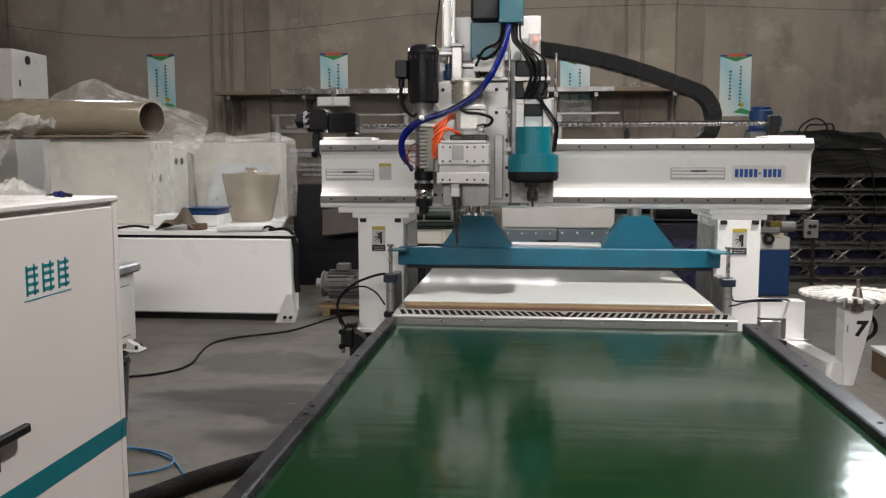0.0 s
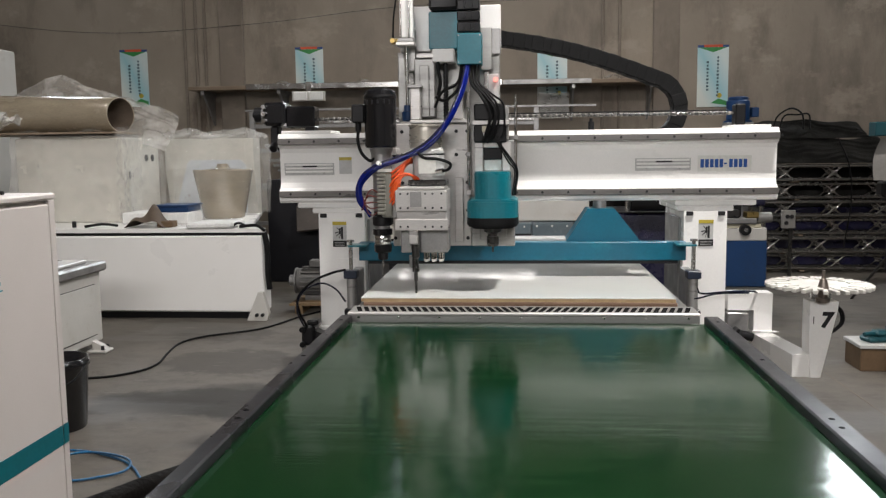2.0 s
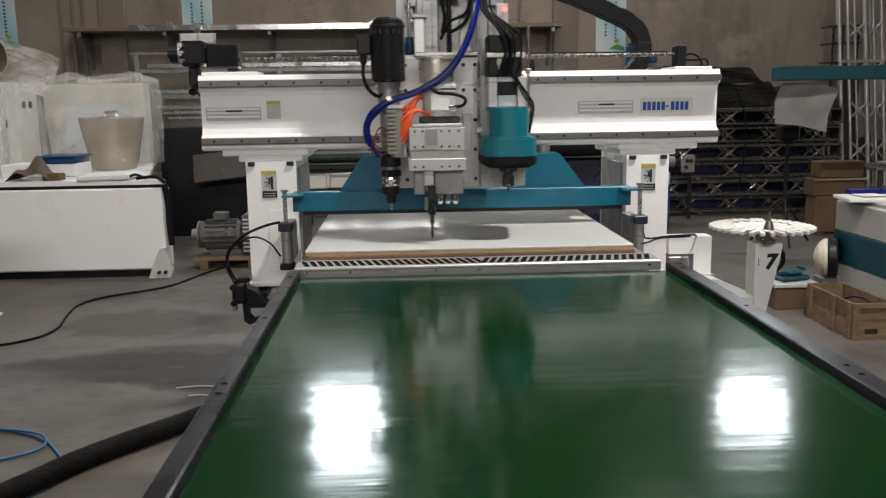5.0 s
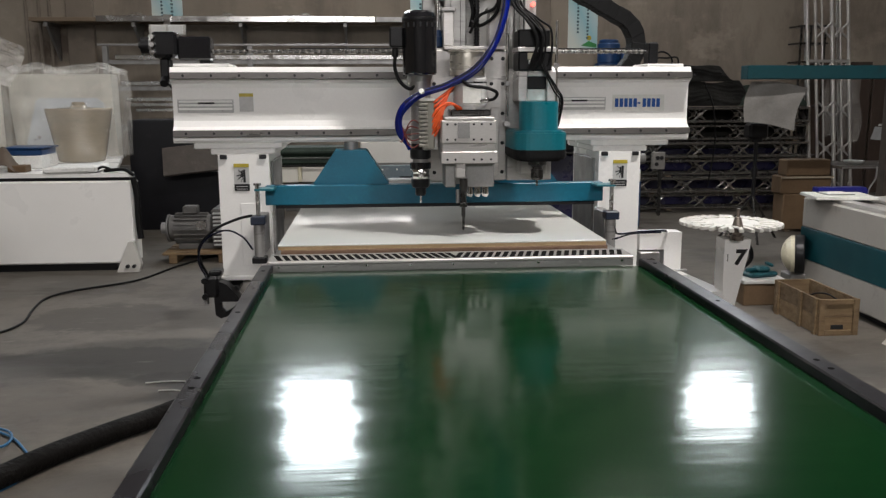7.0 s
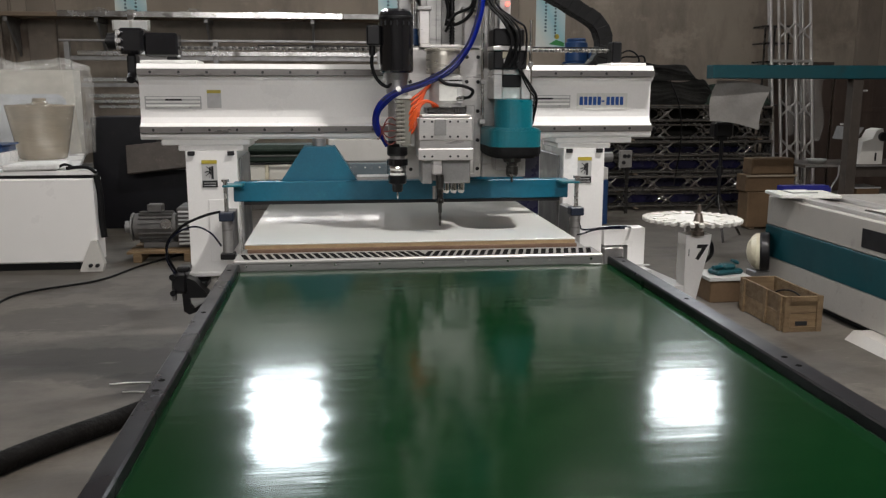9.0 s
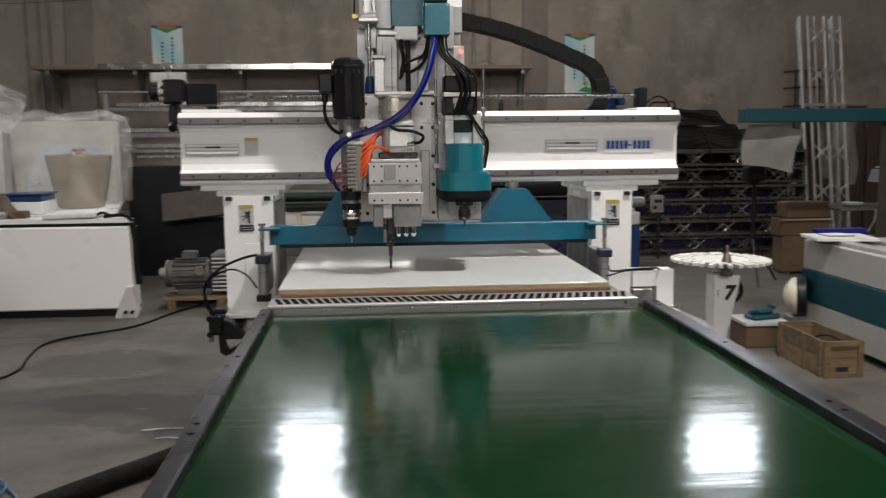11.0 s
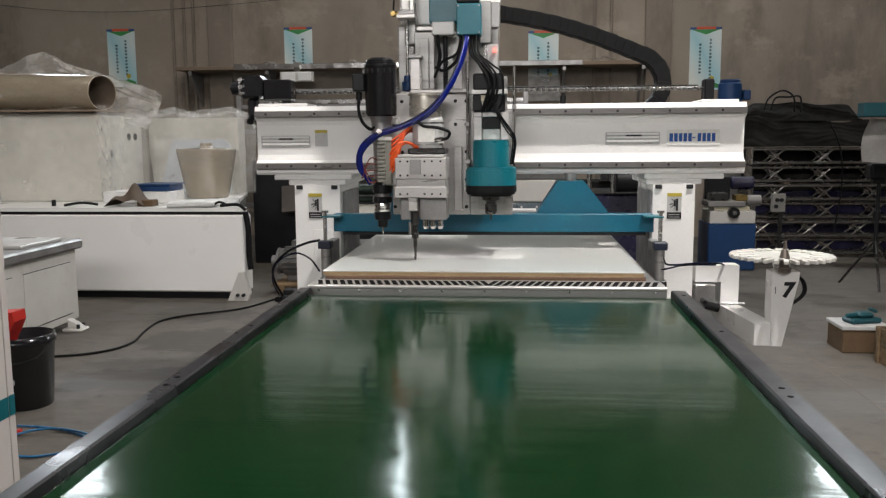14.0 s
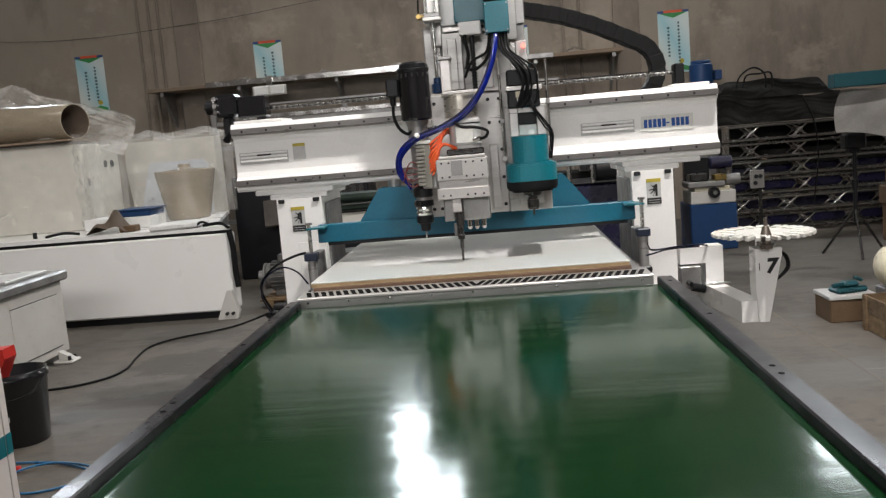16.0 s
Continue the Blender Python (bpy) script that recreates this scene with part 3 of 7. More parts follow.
# ---- the hall ----
def hall():
    fl = S().box(-9.3, 9.3, -7.3, 12.3, -0.2, 0.0, 0.0005)
    floor = part("floor", fl, FLOOR)
    tagged(floor, "worn grey concrete workshop floor with stains", "floor", kind="structure")
    jt = S().prism([(1.95, 2.0), (1.956, 2.0), (1.846, 12.0), (1.84, 12.0)], 2, 0.0002, 0.0016)
    tagged(part("floor_joint", jt, CONCRETE_DARK), "dark filled expansion joint in the concrete floor", "floor joint", kind="structure")
    # back wall with three high windows
    wins = [(-1.58, -0.56), (4.28, 5.25), (-7.0, -6.02)]
    z0, z1 = 4.1, 5.4
    bw = S().box(-9.3, 9.3, 12.0, 12.3, 0, z0, 0.001).box(-9.3, 9.3, 12.0, 12.3, z1, 6.4, 0.001)
    for a, b in ((-9.3, -7.0), (-6.02, -1.58), (-0.56, 4.28), (5.25, 9.3)):
        bw.box(a, b, 12.0, 12.3, z0, z1, 0.001)
    bw.box(-7.0, -6.02, 12.0, 12.3, z0, 4.7, 0.001).box(-7.0, -6.02, 12.0, 12.3, 5.35, z1, 0.001)
    bw.box(4.28, 5.25, 12.0, 12.3, z0, 4.38, 0.001).box(4.28, 5.25, 12.0, 12.3, 5.02, z1, 0.001)
    tagged(part("wall_north", bw, CONCRETE), "stained grey-brown cement-rendered back wall", "wall", kind="structure")
    pil = S()
    for a, b in ((-4.12, -3.78), (1.8, 2.14), (7.0, 7.34), (-8.0, -7.66)):
        pil.box(a, b, 11.93, 12.02, 0, 6.4, 0.01)
    tagged(part("wall_pilaster", pil, CONCRETE_DARK), "darker cement pilasters on the back wall", "pilaster", kind="structure")
    seams = S()
    for x in (-4.62, -4.46, -4.33, 1.14, 1.36):
        seams.cyl((x, 11.975, 0), (x, 11.975, 6.3), 0.022, 10)
    tagged(part("wall_conduit", seams, CONCRETE_DARK), "old cement-coloured vertical conduits on the wall", "conduit", kind="structure")
    for i, (a, b) in enumerate(wins):
        z0, z1 = ((4.1, 5.4), (4.38, 5.02), (4.7, 5.35))[i]
        w_ = thing("window_%d" % (i + 1), ((a + b) / 2, 12.1, z0), "high workshop window full of white daylight", "window", kind="structure")
        fr = S()
        for p, q in ((a, a + 0.05), (b - 0.05, b), ((a + b) / 2 - 0.02, (a + b) / 2 + 0.02)):
            fr.box(p, q, 12.1, 12.15, z0, z1)
        for p, q in ((z0, z0 + 0.05), (z1 - 0.05, z1)):
            fr.box(a + 0.05, b - 0.05, 12.105, 12.145, p, q)
        part("window_frame", fr, STEEL_GREY, w_)
        part("window_sill", S().box(a - 0.05, b + 0.05, 11.95, 12.1, z0 - 0.05, z0 - 0.002), CONCRETE, w_)
    sky_back = S().box(-9.0, 8.0, 12.9, 12.92, 3.0, 6.4, 0.001)
    tagged(part("backdrop", sky_back, SKY_GLOW), "plain white overcast sky outside the high windows", "sky", kind="structure")
    tagged(part("wall_west", S().box(-9.3, -9.0, -7.0, 12.0, 0, 6.4, 0.001), CONCRETE), "grey cement side wall", "wall", kind="structure")
    tagged(part("wall_east", S().box(9.0, 9.3, -7.0, 12.0, 0, 6.4, 0.001), CONCRETE), "grey cement side wall", "wall", kind="structure")
    sw = S().box(-9.3, 9.3, -7.3, -7.0, 0, 3.8, 0.001).box(-9.3, 9.3, -7.3, -7.0, 5.6, 6.4, 0.001).box(-9.3, -4.2, -7.3, -7.0, 3.8, 5.6, 0.001).box(3.0, 9.3, -7.3, -7.0, 3.8, 5.6, 0.001)
    tagged(part("wall_south", sw, CONCRETE), "grey cement wall with a long high window opening", "wall", kind="structure")
    roof = S().box(-9.3, 9.3, -7.3, 12.3, 6.4, 6.5, 0.001)
    for y in range(-6, 12, 3):
        roof.box(-9.0, 9.0, y - 0.08, y + 0.08, 6.1, 6.4)
    tagged(part("ceiling", roof, CEILING), "pale sheet roof on steel beams", "ceiling", kind="structure")


def ceiling_lamps():
    for lx, ly, power, hx, hy in LAMPS:
        t = thing("ceiling_lamp", (lx, ly, 5.54), "unseen white hanging lamp, added to light the hall", "lamp", "ceiling lamps")
        part("housing", S().box(lx - hx - 0.06, lx + hx + 0.06, ly - hy - 0.06, ly + hy + 0.06, 5.56, 5.62), WHITE, t)
        part("tube", S().box(lx - hx, lx + hx, ly - hy, ly + hy, 5.54, 5.56), LAMP_GLOW, t)
        for s in (-0.7 * hx, 0.7 * hx):
            part("hanger", S().cyl((lx + s, ly, 5.62), (lx + s, ly, 6.42), 0.006, 6), STEEL_GREY, t)


def poster(x, z1, width, height, cut=0.0, tilt=0.0):
    """A banner-shaped safety poster: red top, green wedge, two columns of small writing."""
    y = 11.985
    t = thing("wall_poster", (x, y, z1 - height), "white and light-blue poster with a red top edge on the wall", "poster", "wall posters")
    part("sheet", S().box(x, x + width, y, y + 0.008, z1 - height, z1 - 0.02, 0.001), POSTER, t)
    yf = y - 0.003
    part("header", S().prism([(x, z1 - 0.02), (x + width, z1 - 0.02), (x + width, z1 + 0.01), (x, z1 + 0.01)], 1, yf - 0.002, yf + 0.004), POSTER_NAVY, t)
    part("band", S().prism([(x + width * 0.2, z1 - 0.018), (x + width * 0.8, z1 - 0.018), (x + width * 0.8, z1 + 0.014), (x + width * 0.2, z1 + 0.014)], 1, yf - 0.005, yf + 0.001), POSTER_RED, t)
    part("wedge", S().prism([(x + width * 0.05, z1 - 0.021), (x + width * 0.5, z1 - 0.085), (x + width * 0.95, z1 - 0.021)], 1, yf - 0.002, yf + 0.003), POSTER_GREEN, t)
    rnd = random.Random(int(x * 100))
    for cx, top, count in ((0.33, 0.2, 9), (0.66, 0.14, 12)):
        z = z1 - top
        for k in range(count):
            if z - 0.035 < z1 - height + 0.12:
                break
            wd = 0.015 * rnd.uniform(0.7, 1.1)
            part("writing", S().box(x + width * cx - wd, x + width * cx + wd, yf - 0.0015, yf + 0.0025, z - 0.026, z, 0.0008), POSTER_INK, t)
            z -= 0.045
    if height > 0.6:
        part("flower", S().lathe((x + width * 0.72, yf - 0.0015, z1 - height + 0.15), (x + width * 0.72, yf + 0.0025, z1 - height + 0.15), [(0, 0.035), (1, 0.035)], 7), YELLOW, t)
        part("picture", S().prism([(x + width * 0.45, z1 - height + 0.05), (x + width * 0.97, z1 - height + 0.02), (x + width * 0.97, z1 - height + 0.07), (x + width * 0.7, z1 - height + 0.11)], 1, yf - 0.0015, yf + 0.0025), POSTER_GREEN, t)
    return t


def wall_things():
    poster(-5.58, 2.87, 0.4, 0.78)
    poster(-3.06, 2.85, 0.39, 0.7)
    poster(0.27, 2.745, 0.4, 0.72)
    poster(2.385, 2.755, 0.405, 0.8)
    # long plank shelf on brackets, with parcels' remains on it
    t = thing("wall_shelf", (-1.3, 11.7, 2.2), "long weathered plank shelf on steel brackets", "shelf")
    part("plank", S().box(-4.4, 1.84, 11.45, 11.97, 2.26, 2.31), SHELF_WOOD, t)
    part("edge_profile", S().box(-3.6, -0.2, 11.42, 11.448, 2.255, 2.325), STEEL, t, "pale metal edge profile")
    part("edge_profile", S().box(-0.19, 0.95, 11.422, 11.448, 2.258, 2.32), STEEL_GREY, t)
    for x in (-4.25, -3.2, -1.9, -0.6, 0.7, 1.7):
        part("bracket", S().box(x, x + 0.05, 11.5, 11.975, 2.2, 2.258).prism([(11.55, 2.2), (11.95, 2.2), (11.95, 1.8)], 0, x + 0.012, x + 0.038), STEEL_GREY, t)
    for i, (x, z) in enumerate(((-3.3, 2.32), (-1.2, 2.32), (-2.2, 2.32), (1.1, 2.32))):
        rnd = random.Random(i)
        part_shape = S().sheet(8, 5, lambda u, v: (x + u * 0.28, 11.5 + v * 0.25, z + 0.05 * math.sin(3.1 * u) * (0.4 + rnd.random())))
        single("plastic_scrap", part_shape, WRAP_HEAVY, "crumpled clear plastic scrap on the plank shelf", "plastic scrap", "plastic scraps")
    t = thing("switch_box", (-2.74, 11.38, 2.09), "small white switch box hooked to the shelf edge", "switch box")
    part("body", S().box(-2.95, -2.52, 11.34, 11.42, 2.09, 2.215), WHITE_OLD, t)
    for x in (-2.93, -2.72):
        part("cover", S().box(x, x + 0.18, 11.328, 11.34, 2.1, 2.205, 0.006), FOAM, t)
    part("hook", S().box(-2.78, -2.7, 11.38, 11.415, 2.2155, 2.34, 0.002).box(-2.78, -2.7, 11.4155, 11.5, 2.33, 2.34, 0.002), STEEL, t)
    t = thing("junction_box", (0.5, 11.9, 1.9), "clear plastic wrapped junction box on the wall", "junction box")
    part("body", S().box(0.3, 0.66, 11.9, 11.98, 1.86, 2.14), LABEL_GREY, t)
    part("cover", S().box(0.27, 0.69, 11.885, 11.9, 1.83, 2.17), WRAP_HEAVY, t)
    wires = S().tube([(-9, 11.9, 3.5), (-6, 11.9, 3.12), (-3.6, 11.9, 3.18), (-1.5, 11.9, 3.36), (1.5, 11.9, 3.42), (2.1, 11.9, 3.4), (5, 11.9, 3.28), (9, 11.9, 3.4)], 0.0036, 6)
    single("overhead_wire", wires, SCREW_DARK, "dark wire sagging along the back wall", "wire")


# ---- the green conveyor ----
def conveyor():
    y0, y1 = 1.02, 3.3
    t = thing("belt_conveyor", (0.04, 2.1, 0), "outfeed conveyor with a glossy dark green belt and dark side rails", "conveyor")
    curve = [(y0 + 0.1, 0.775), (y1 - 0.025, 0.775)] + [(y1 - 0.025 + 0.06 * math.sin(radians(a)), 0.715 + 0.06 * math.cos(radians(a))) for a in range(10, 181, 10)]
    curve += [(y0 + 0.1, 0.655)] + [(y0 + 0.1 - 0.06 * math.sin(radians(a)), 0.715 - 0.06 * math.cos(radians(a))) for a in range(10, 180, 10)]
    part("belt", S().prism(curve, 0, -0.6055, 0.671), BELT, t, "glossy dark green plastic belt")
    for x in (-0.6035, 0.668):
        part("belt_edge", S().box(x, x + 0.0011, y0 + 0.1, y1 - 0.025, 0.7753, 0.7768, 0.0004), BELT, t)
    for a, b in ((-0.648, -0.606), (0.6715, 0.724)):
        rail = part("side_rail", S().box(a, b, y0, y1, 0.62, 0.8, 0.004), RAIL_DARK, t, "dark anodised side rail with bolt holes")
        # black discs laid on the rail, the holes' shade put into colour
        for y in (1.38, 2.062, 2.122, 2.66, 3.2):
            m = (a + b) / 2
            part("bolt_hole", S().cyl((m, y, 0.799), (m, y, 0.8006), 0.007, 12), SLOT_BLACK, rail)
    for y in (y0 + 0.1, y1 - 0.025):
        part("roller", S().cyl((-0.604, y, 0.715), (0.67, y, 0.715), 0.045, 20), STEEL, t)
    for y in (1.3, 2.9):
        for x in (-0.627, 0.698):
            part("leg", S().box(x - 0.03, x + 0.03, y - 0.03, y + 0.03, 0.0, 0.62), STEEL_GREY, t)
        part("crossbar", S().box(-0.597, 0.668, y - 0.02, y + 0.02, 0.2, 0.24), STEEL_GREY, t)
    return t


# ---- bed of the router, the slotted plate and the board ----
def router_bed():
    t = thing("cnc_router_bed", (0.02, 4.8, 0), "white steel bed of a wood router with a slotted front plate", "machine bed")
    part("body", S().box(-0.6, 0.63, 3.5, 6.2, 0.12, 0.7, 0.01), WHITE, t)
    part("bed_top", S().box(-0.63, 0.665, 3.48, 6.2, 0.7, 0.79, 0.006), STEEL_GREY, t)
    part("spoilboard", S().box(-0.6, 0.615, 3.495, 6.1, 0.792, 0.813, 0.003), SPOIL, t, "brown scarred spoilboard")
    for x in (-0.55, 0.58):
        for y in (3.65, 6.0):
            part("foot", S().cyl((x, y, 0.0), (x, y, 0.12), 0.045, 14), STEEL_GREY, t)
    for x in (-0.69, 0.71):
        part("side_rail", S().box(x - 0.05, x + 0.05, 3.62, 6.2, 0.5, 0.6), STEEL_GREY, t, "grey linear rail on the bed side")
        part("rail_support", S().box(min(x, x * 0.9) - 0.02, max(x, x * 0.9) + 0.02, 3.7, 6.1, 0.42, 0.5), WHITE, t)
    plate = part("front_plate", S().box(-0.632, 0.668, 3.352, 3.49, 0.793, 0.8, 0.001), ALU_DULL, t, "grey slotted dust plate")
    part("front_edge", S().box(-0.632, 0.668, 3.345, 3.351, 0.763, 0.789, 0.0015), ALU_DULL, plate, "dull aluminium edge strip with screws")
    part("edge_lip", S().box(-0.632, 0.668, 3.339, 3.351, 0.7895, 0.8015, 0.003), ALU, plate, "bright rounded edge lip")
    # no cut openings: black strips on the plate paint the shade inside its slots
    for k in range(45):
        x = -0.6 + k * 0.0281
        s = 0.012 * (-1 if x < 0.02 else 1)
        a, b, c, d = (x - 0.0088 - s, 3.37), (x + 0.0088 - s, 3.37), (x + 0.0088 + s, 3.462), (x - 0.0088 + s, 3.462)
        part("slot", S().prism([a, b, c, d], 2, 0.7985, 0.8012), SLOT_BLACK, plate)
    for k in range(9):
        x = -0.59 + k * 0.152
        part("screw", S().cyl((x, 3.3445, 0.783), (x, 3.3415, 0.783), 0.005, 8), STEEL, plate)


def board():
    t = thing("melamine_board", (0, 4.72, 0.8135), "white melamine-faced board lying on the router bed", "board")
    part("face", S().box(-0.61, 0.61, 3.5, 5.94, 0.8265, 0.831, 0.0008), MELAMINE, t)
    part("core", S().box(-0.609, 0.609, 3.501, 5.939, 0.8135, 0.8262, 0.0008), BOARD_EDGE, t, "raw brown chipboard edge")


# ---- the gantry ----
def warning_label(x, y, z0, z1, parent):
    w_ = 0.066
    lab = part("warning_label", S().box(x, x + w_, y - 0.002, y, z0, z1, 0.0005), LABEL_GREY, parent, "grey warning label with a yellow top and a black foot")
    part("stripe", S().box(x, x + w_, y - 0.004, y - 0.002, z1 - 0.016, z1, 0.0003), YELLOW, lab)
    part("footer", S().box(x, x + w_, y - 0.004, y - 0.002, z0, z0 + 0.03, 0.0003), INK, lab)
    part("pictogram", S().box(x + 0.04, x + 0.05, y - 0.0038, y - 0.002, z0 + 0.037, z0 + 0.094, 0.0003), INK, lab)
    part("pictogram", S().prism([(x + 0.028, z0 + 0.062), (x + 0.039, z0 + 0.058), (x + 0.039, z0 + 0.09), (x + 0.033, z0 + 0.09)], 1, y - 0.0038, y - 0.002), INK, lab)
    for u0, v0, u1, v1 in ((0.012, 0.066, 0.028, 0.07), (0.016, 0.05, 0.03, 0.062), (0.02, 0.092, 0.034, 0.078), (0.03, 0.04, 0.038, 0.058)):
        part("pictogram", S().prism([(x + u0, z0 + v0 - 0.002), (x + u1, z0 + v1 - 0.002), (x + u1, z0 + v1 + 0.003), (x + u0, z0 + v0 + 0.003)], 1, y - 0.0038, y - 0.002), INK, lab)
    for k in range(2):
        part("writing", S().box(x + 0.008, x + w_ - 0.008, y - 0.0052, y - 0.004, z0 + 0.007 + k * 0.011, z0 + 0.0095 + k * 0.011, 0.0003), LABEL_GREY, lab)


def louvre(x0, x1, z0, z1, y, parent):
    v = part("vent_grille", S().box(x0, x1, y - 0.003, y, z0, z1, 0.001), LABEL_GREY, parent, "grey louvred cover strip")
    for k in range(3):
        z = z0 + 0.012 + k * (z1 - z0) * 0.28
        part("slat", S().box(x0 + 0.006, x1 - 0.006, y - 0.008, y - 0.003, z, z + (z1 - z0) * 0.16, 0.001), WHITE, v)
    part("slit", S().box(x0 + (x1 - x0) * 0.37, x0 + (x1 - x0) * 0.66, y - 0.0095, y - 0.008, z1 - 0.02, z1 - 0.012, 0.0005), INK, v)
    for s in (0.2, 0.8):
        x = x0 + (x1 - x0) * s
        part("screw", S().cyl((x, y - 0.008, z0 + 0.009), (x, y - 0.0105, z0 + 0.009), 0.0035, 8), STEEL_GREY, v)


def gantry():
    t = thing("router_gantry", (0.02, 4.3, 0.45), "white steel gantry of a wood router with warning labels", "gantry")
    x0, x1 = -1.12, 1.176
    # beam profile in y and z
    prof = [(4.19, 1.432), (4.19, 1.47), (4.202, 1.49), (4.45, 1.49), (4.45, 1.165), (4.2, 1.165), (4.19, 1.175), (4.19, 1.222), (4.212, 1.235), (4.222, 1.26), (4.222, 1.40), (4.214, 1.42)]
    beam = part("beam", S().prism(prof, 0, x0, x1), WHITE, t)
    part("beam_cap", S().box(x0 + 0.012, x0 + 0.25, 4.21, 4.42, 1.4905, 1.505, 0.003), WHITE, beam)
    part("beam_cap", S().box(x1 - 0.2, x1 - 0.03, 4.21, 4.42, 1.4905, 1.503, 0.003), WHITE, beam)
    for z in (1.453, 1.207):
        rail = part("guide_rail", S().box(x0 + 0.004, x1 - 0.002, 4.168, 4.189, z - 0.014, z + 0.014, 0.002), GUIDE_STEEL, beam, "grey linear guide rail with bolt holes")
        for k in range(20):
            x = x0 + 0.06 + k * 0.118
            part("bolt", S().cyl((x, 4.168, z), (x, 4.1665, z), 0.006, 8), INK, rail)
    louvre(-1.1, -0.86, 1.295, 1.352, 4.222, t)
    louvre(0.545, 0.795, 1.3, 1.357, 4.222, t)
    lab = part("maker_label", S().box(-0.835, -0.775, 4.2185, 4.222, 1.3, 1.378, 0.0008), LABEL_GREY, t, "grey data label with a yellow top")
    part("stripe", S().box(-0.835, -0.775, 4.2165, 4.2185, 1.364, 1.378, 0.0004), YELLOW, lab)
    sign = part("brand_plate", S().box(0.826, 1.066, 4.2185, 4.222, 1.294, 1.367, 0.0008), LABEL_WHITE, t, "white brand plate with a bold blue mark")
    for k in range(10):
        if k == 5:
            part("mark", S().box(0.942, 0.956, 4.2168, 4.2185, 1.326, 1.333, 0.0004), BRAND_BLUE, sign)
            continue
        xa = 0.838 + k * 0.0213
        part("mark", S().box(xa, xa + 0.016, 4.2168, 4.2185, 1.312, 1.35, 0.0004), BRAND_BLUE, sign)
    # columns
    for side, (a, b) in (("left", (-0.935, -0.715)), ("right", (0.764, 0.956))):
        s = -1 if side == "left" else 1
        part("saddle", S().box(a - 0.1 if s < 0 else a - 0.04, b + 0.06 if s < 0 else b + 0.13, 4.195, 4.7, 1.14, 1.164, 0.004)
             .box(a - 0.03, b + 0.03, 4.195, 4.7, 1.115, 1.1395, 0.004), WHITE, t)
        col = S().prism([(a, 1.115), (b, 1.115), (b, 0.66), (b - s * 0.0, 0.6), (b - (0.06 if s < 0 else 0.0), 0.575), (a + (0.0 if s < 0 else 0.06), 0.575), (a, 0.66)], 1, 4.19, 4.68)
        c = part("column", col, WHITE, t)
        inner = b if s < 0 else a
        part("side_panel", S().box(min(inner, inner - s * 0.012), max(inner, inner - s * 0.012), 4.26, 4.62, 0.66, 1.08, 0.003), STEEL_GREY, c, "grey inner side plate")
        if s < 0:
            part("access_cover", S().box((a + b) / 2 - 0.02, (a + b) / 2 + 0.07, 4.186, 4.1895, 0.62, 0.9, 0.001), WHITE, c)
        part("foot_plate", S().box(a - 0.01, b + 0.01, 4.17, 4.7, 0.555, 0.5745, 0.004), WHITE, c)
        part("carriage_block", S().box((-0.775 if s < 0 else 0.655), (-0.655 if s < 0 else 0.77), 4.2, 4.68, 0.602, 0.655), STEEL_GREY, c)
        part("gusset", S().prism([(a, 0.553), (b - 0.02, 0.553), (b - 0.06, 0.44), (a + 0.1, 0.44)] if s < 0 else [(a + 0.02, 0.553), (b, 0.553), (b - 0.1, 0.44), (a + 0.06, 0.44)], 1, 4.25, 4.62), WHITE_OLD, c)
        for q in (a + 0.01, b - 0.04):
            part("clamp", S().box(q, q + 0.03, 4.18, 4.195, 1.095, 1.114, 0.002), INK, c)
        warning_label(-0.868 if s < 0 else 0.83, 4.19, 0.955, 1.075, t)
    # limit box and motor under the left column
    g = part("drive_motor", S().box(-1.0, -0.935, 4.05, 4.14, 0.505, 0.6, 0.012).box(-0.975, -0.92, 4.06, 4.13, 0.6005, 0.625, 0.006), BLACK, t, "small black drive motor with a cable")
    for z in (0.585, 0.515):
        part("connector", S().cyl((-0.99, 4.05, z), (-0.99, 4.026, z), 0.013, 12), RUBBER, g)
    part("plug", S().cyl((-0.992, 4.07, 0.504), (-0.992, 4.07, 0.475), 0.011, 12), STEEL_GREY, g)
    part("mount", S().prism([(-0.934, 0.575), (-0.9, 0.56), (-0.85, 0.5), (-0.85, 0.485), (-0.934, 0.485)], 1, 4.06, 4.13), BLACK, g)
    part("hook", S().prism([(-0.962, 0.5045), (-0.936, 0.5045), (-0.93, 0.45), (-0.915, 0.432), (-0.875, 0.455), (-0.9, 0.418), (-0.935, 0.405), (-0.958, 0.42)], 1, 4.08, 4.11), BLACK, g)
    part("mount_arm", S().box(-0.92, -0.86, 4.131, 4.26, 0.515, 0.54, 0.003), BLACK, g)
    part("motor_cable", S().tube([(-0.975, 4.06, 0.6), (-1.0, 4.02, 0.68), (-0.99, 3.99, 0.75), (-0.92, 3.97, 0.82), (-0.83, 3.97, 0.86), (-0.765, 3.97, 0.875)], 0.006, 7), RUBBER, t)
    part("air_tube", S().tube([(-0.985, 4.05, 0.6), (-1.005, 4.01, 0.68), (-0.97, 3.98, 0.77), (-0.88, 3.96, 0.815), (-0.81, 3.955, 0.79), (-0.768, 3.965, 0.73)], 0.004, 7), TUBE_NAVY, t)
    part("air_tube", S().tube([(0.775, 3.97, 0.83), (0.785, 3.97, 0.79), (0.82, 4.02, 0.762), (0.95, 4.1, 0.758), (1.06, 4.15, 0.752), (1.1, 4.2, 0.738)], 0.0045, 7), TUBE_NAVY, t)
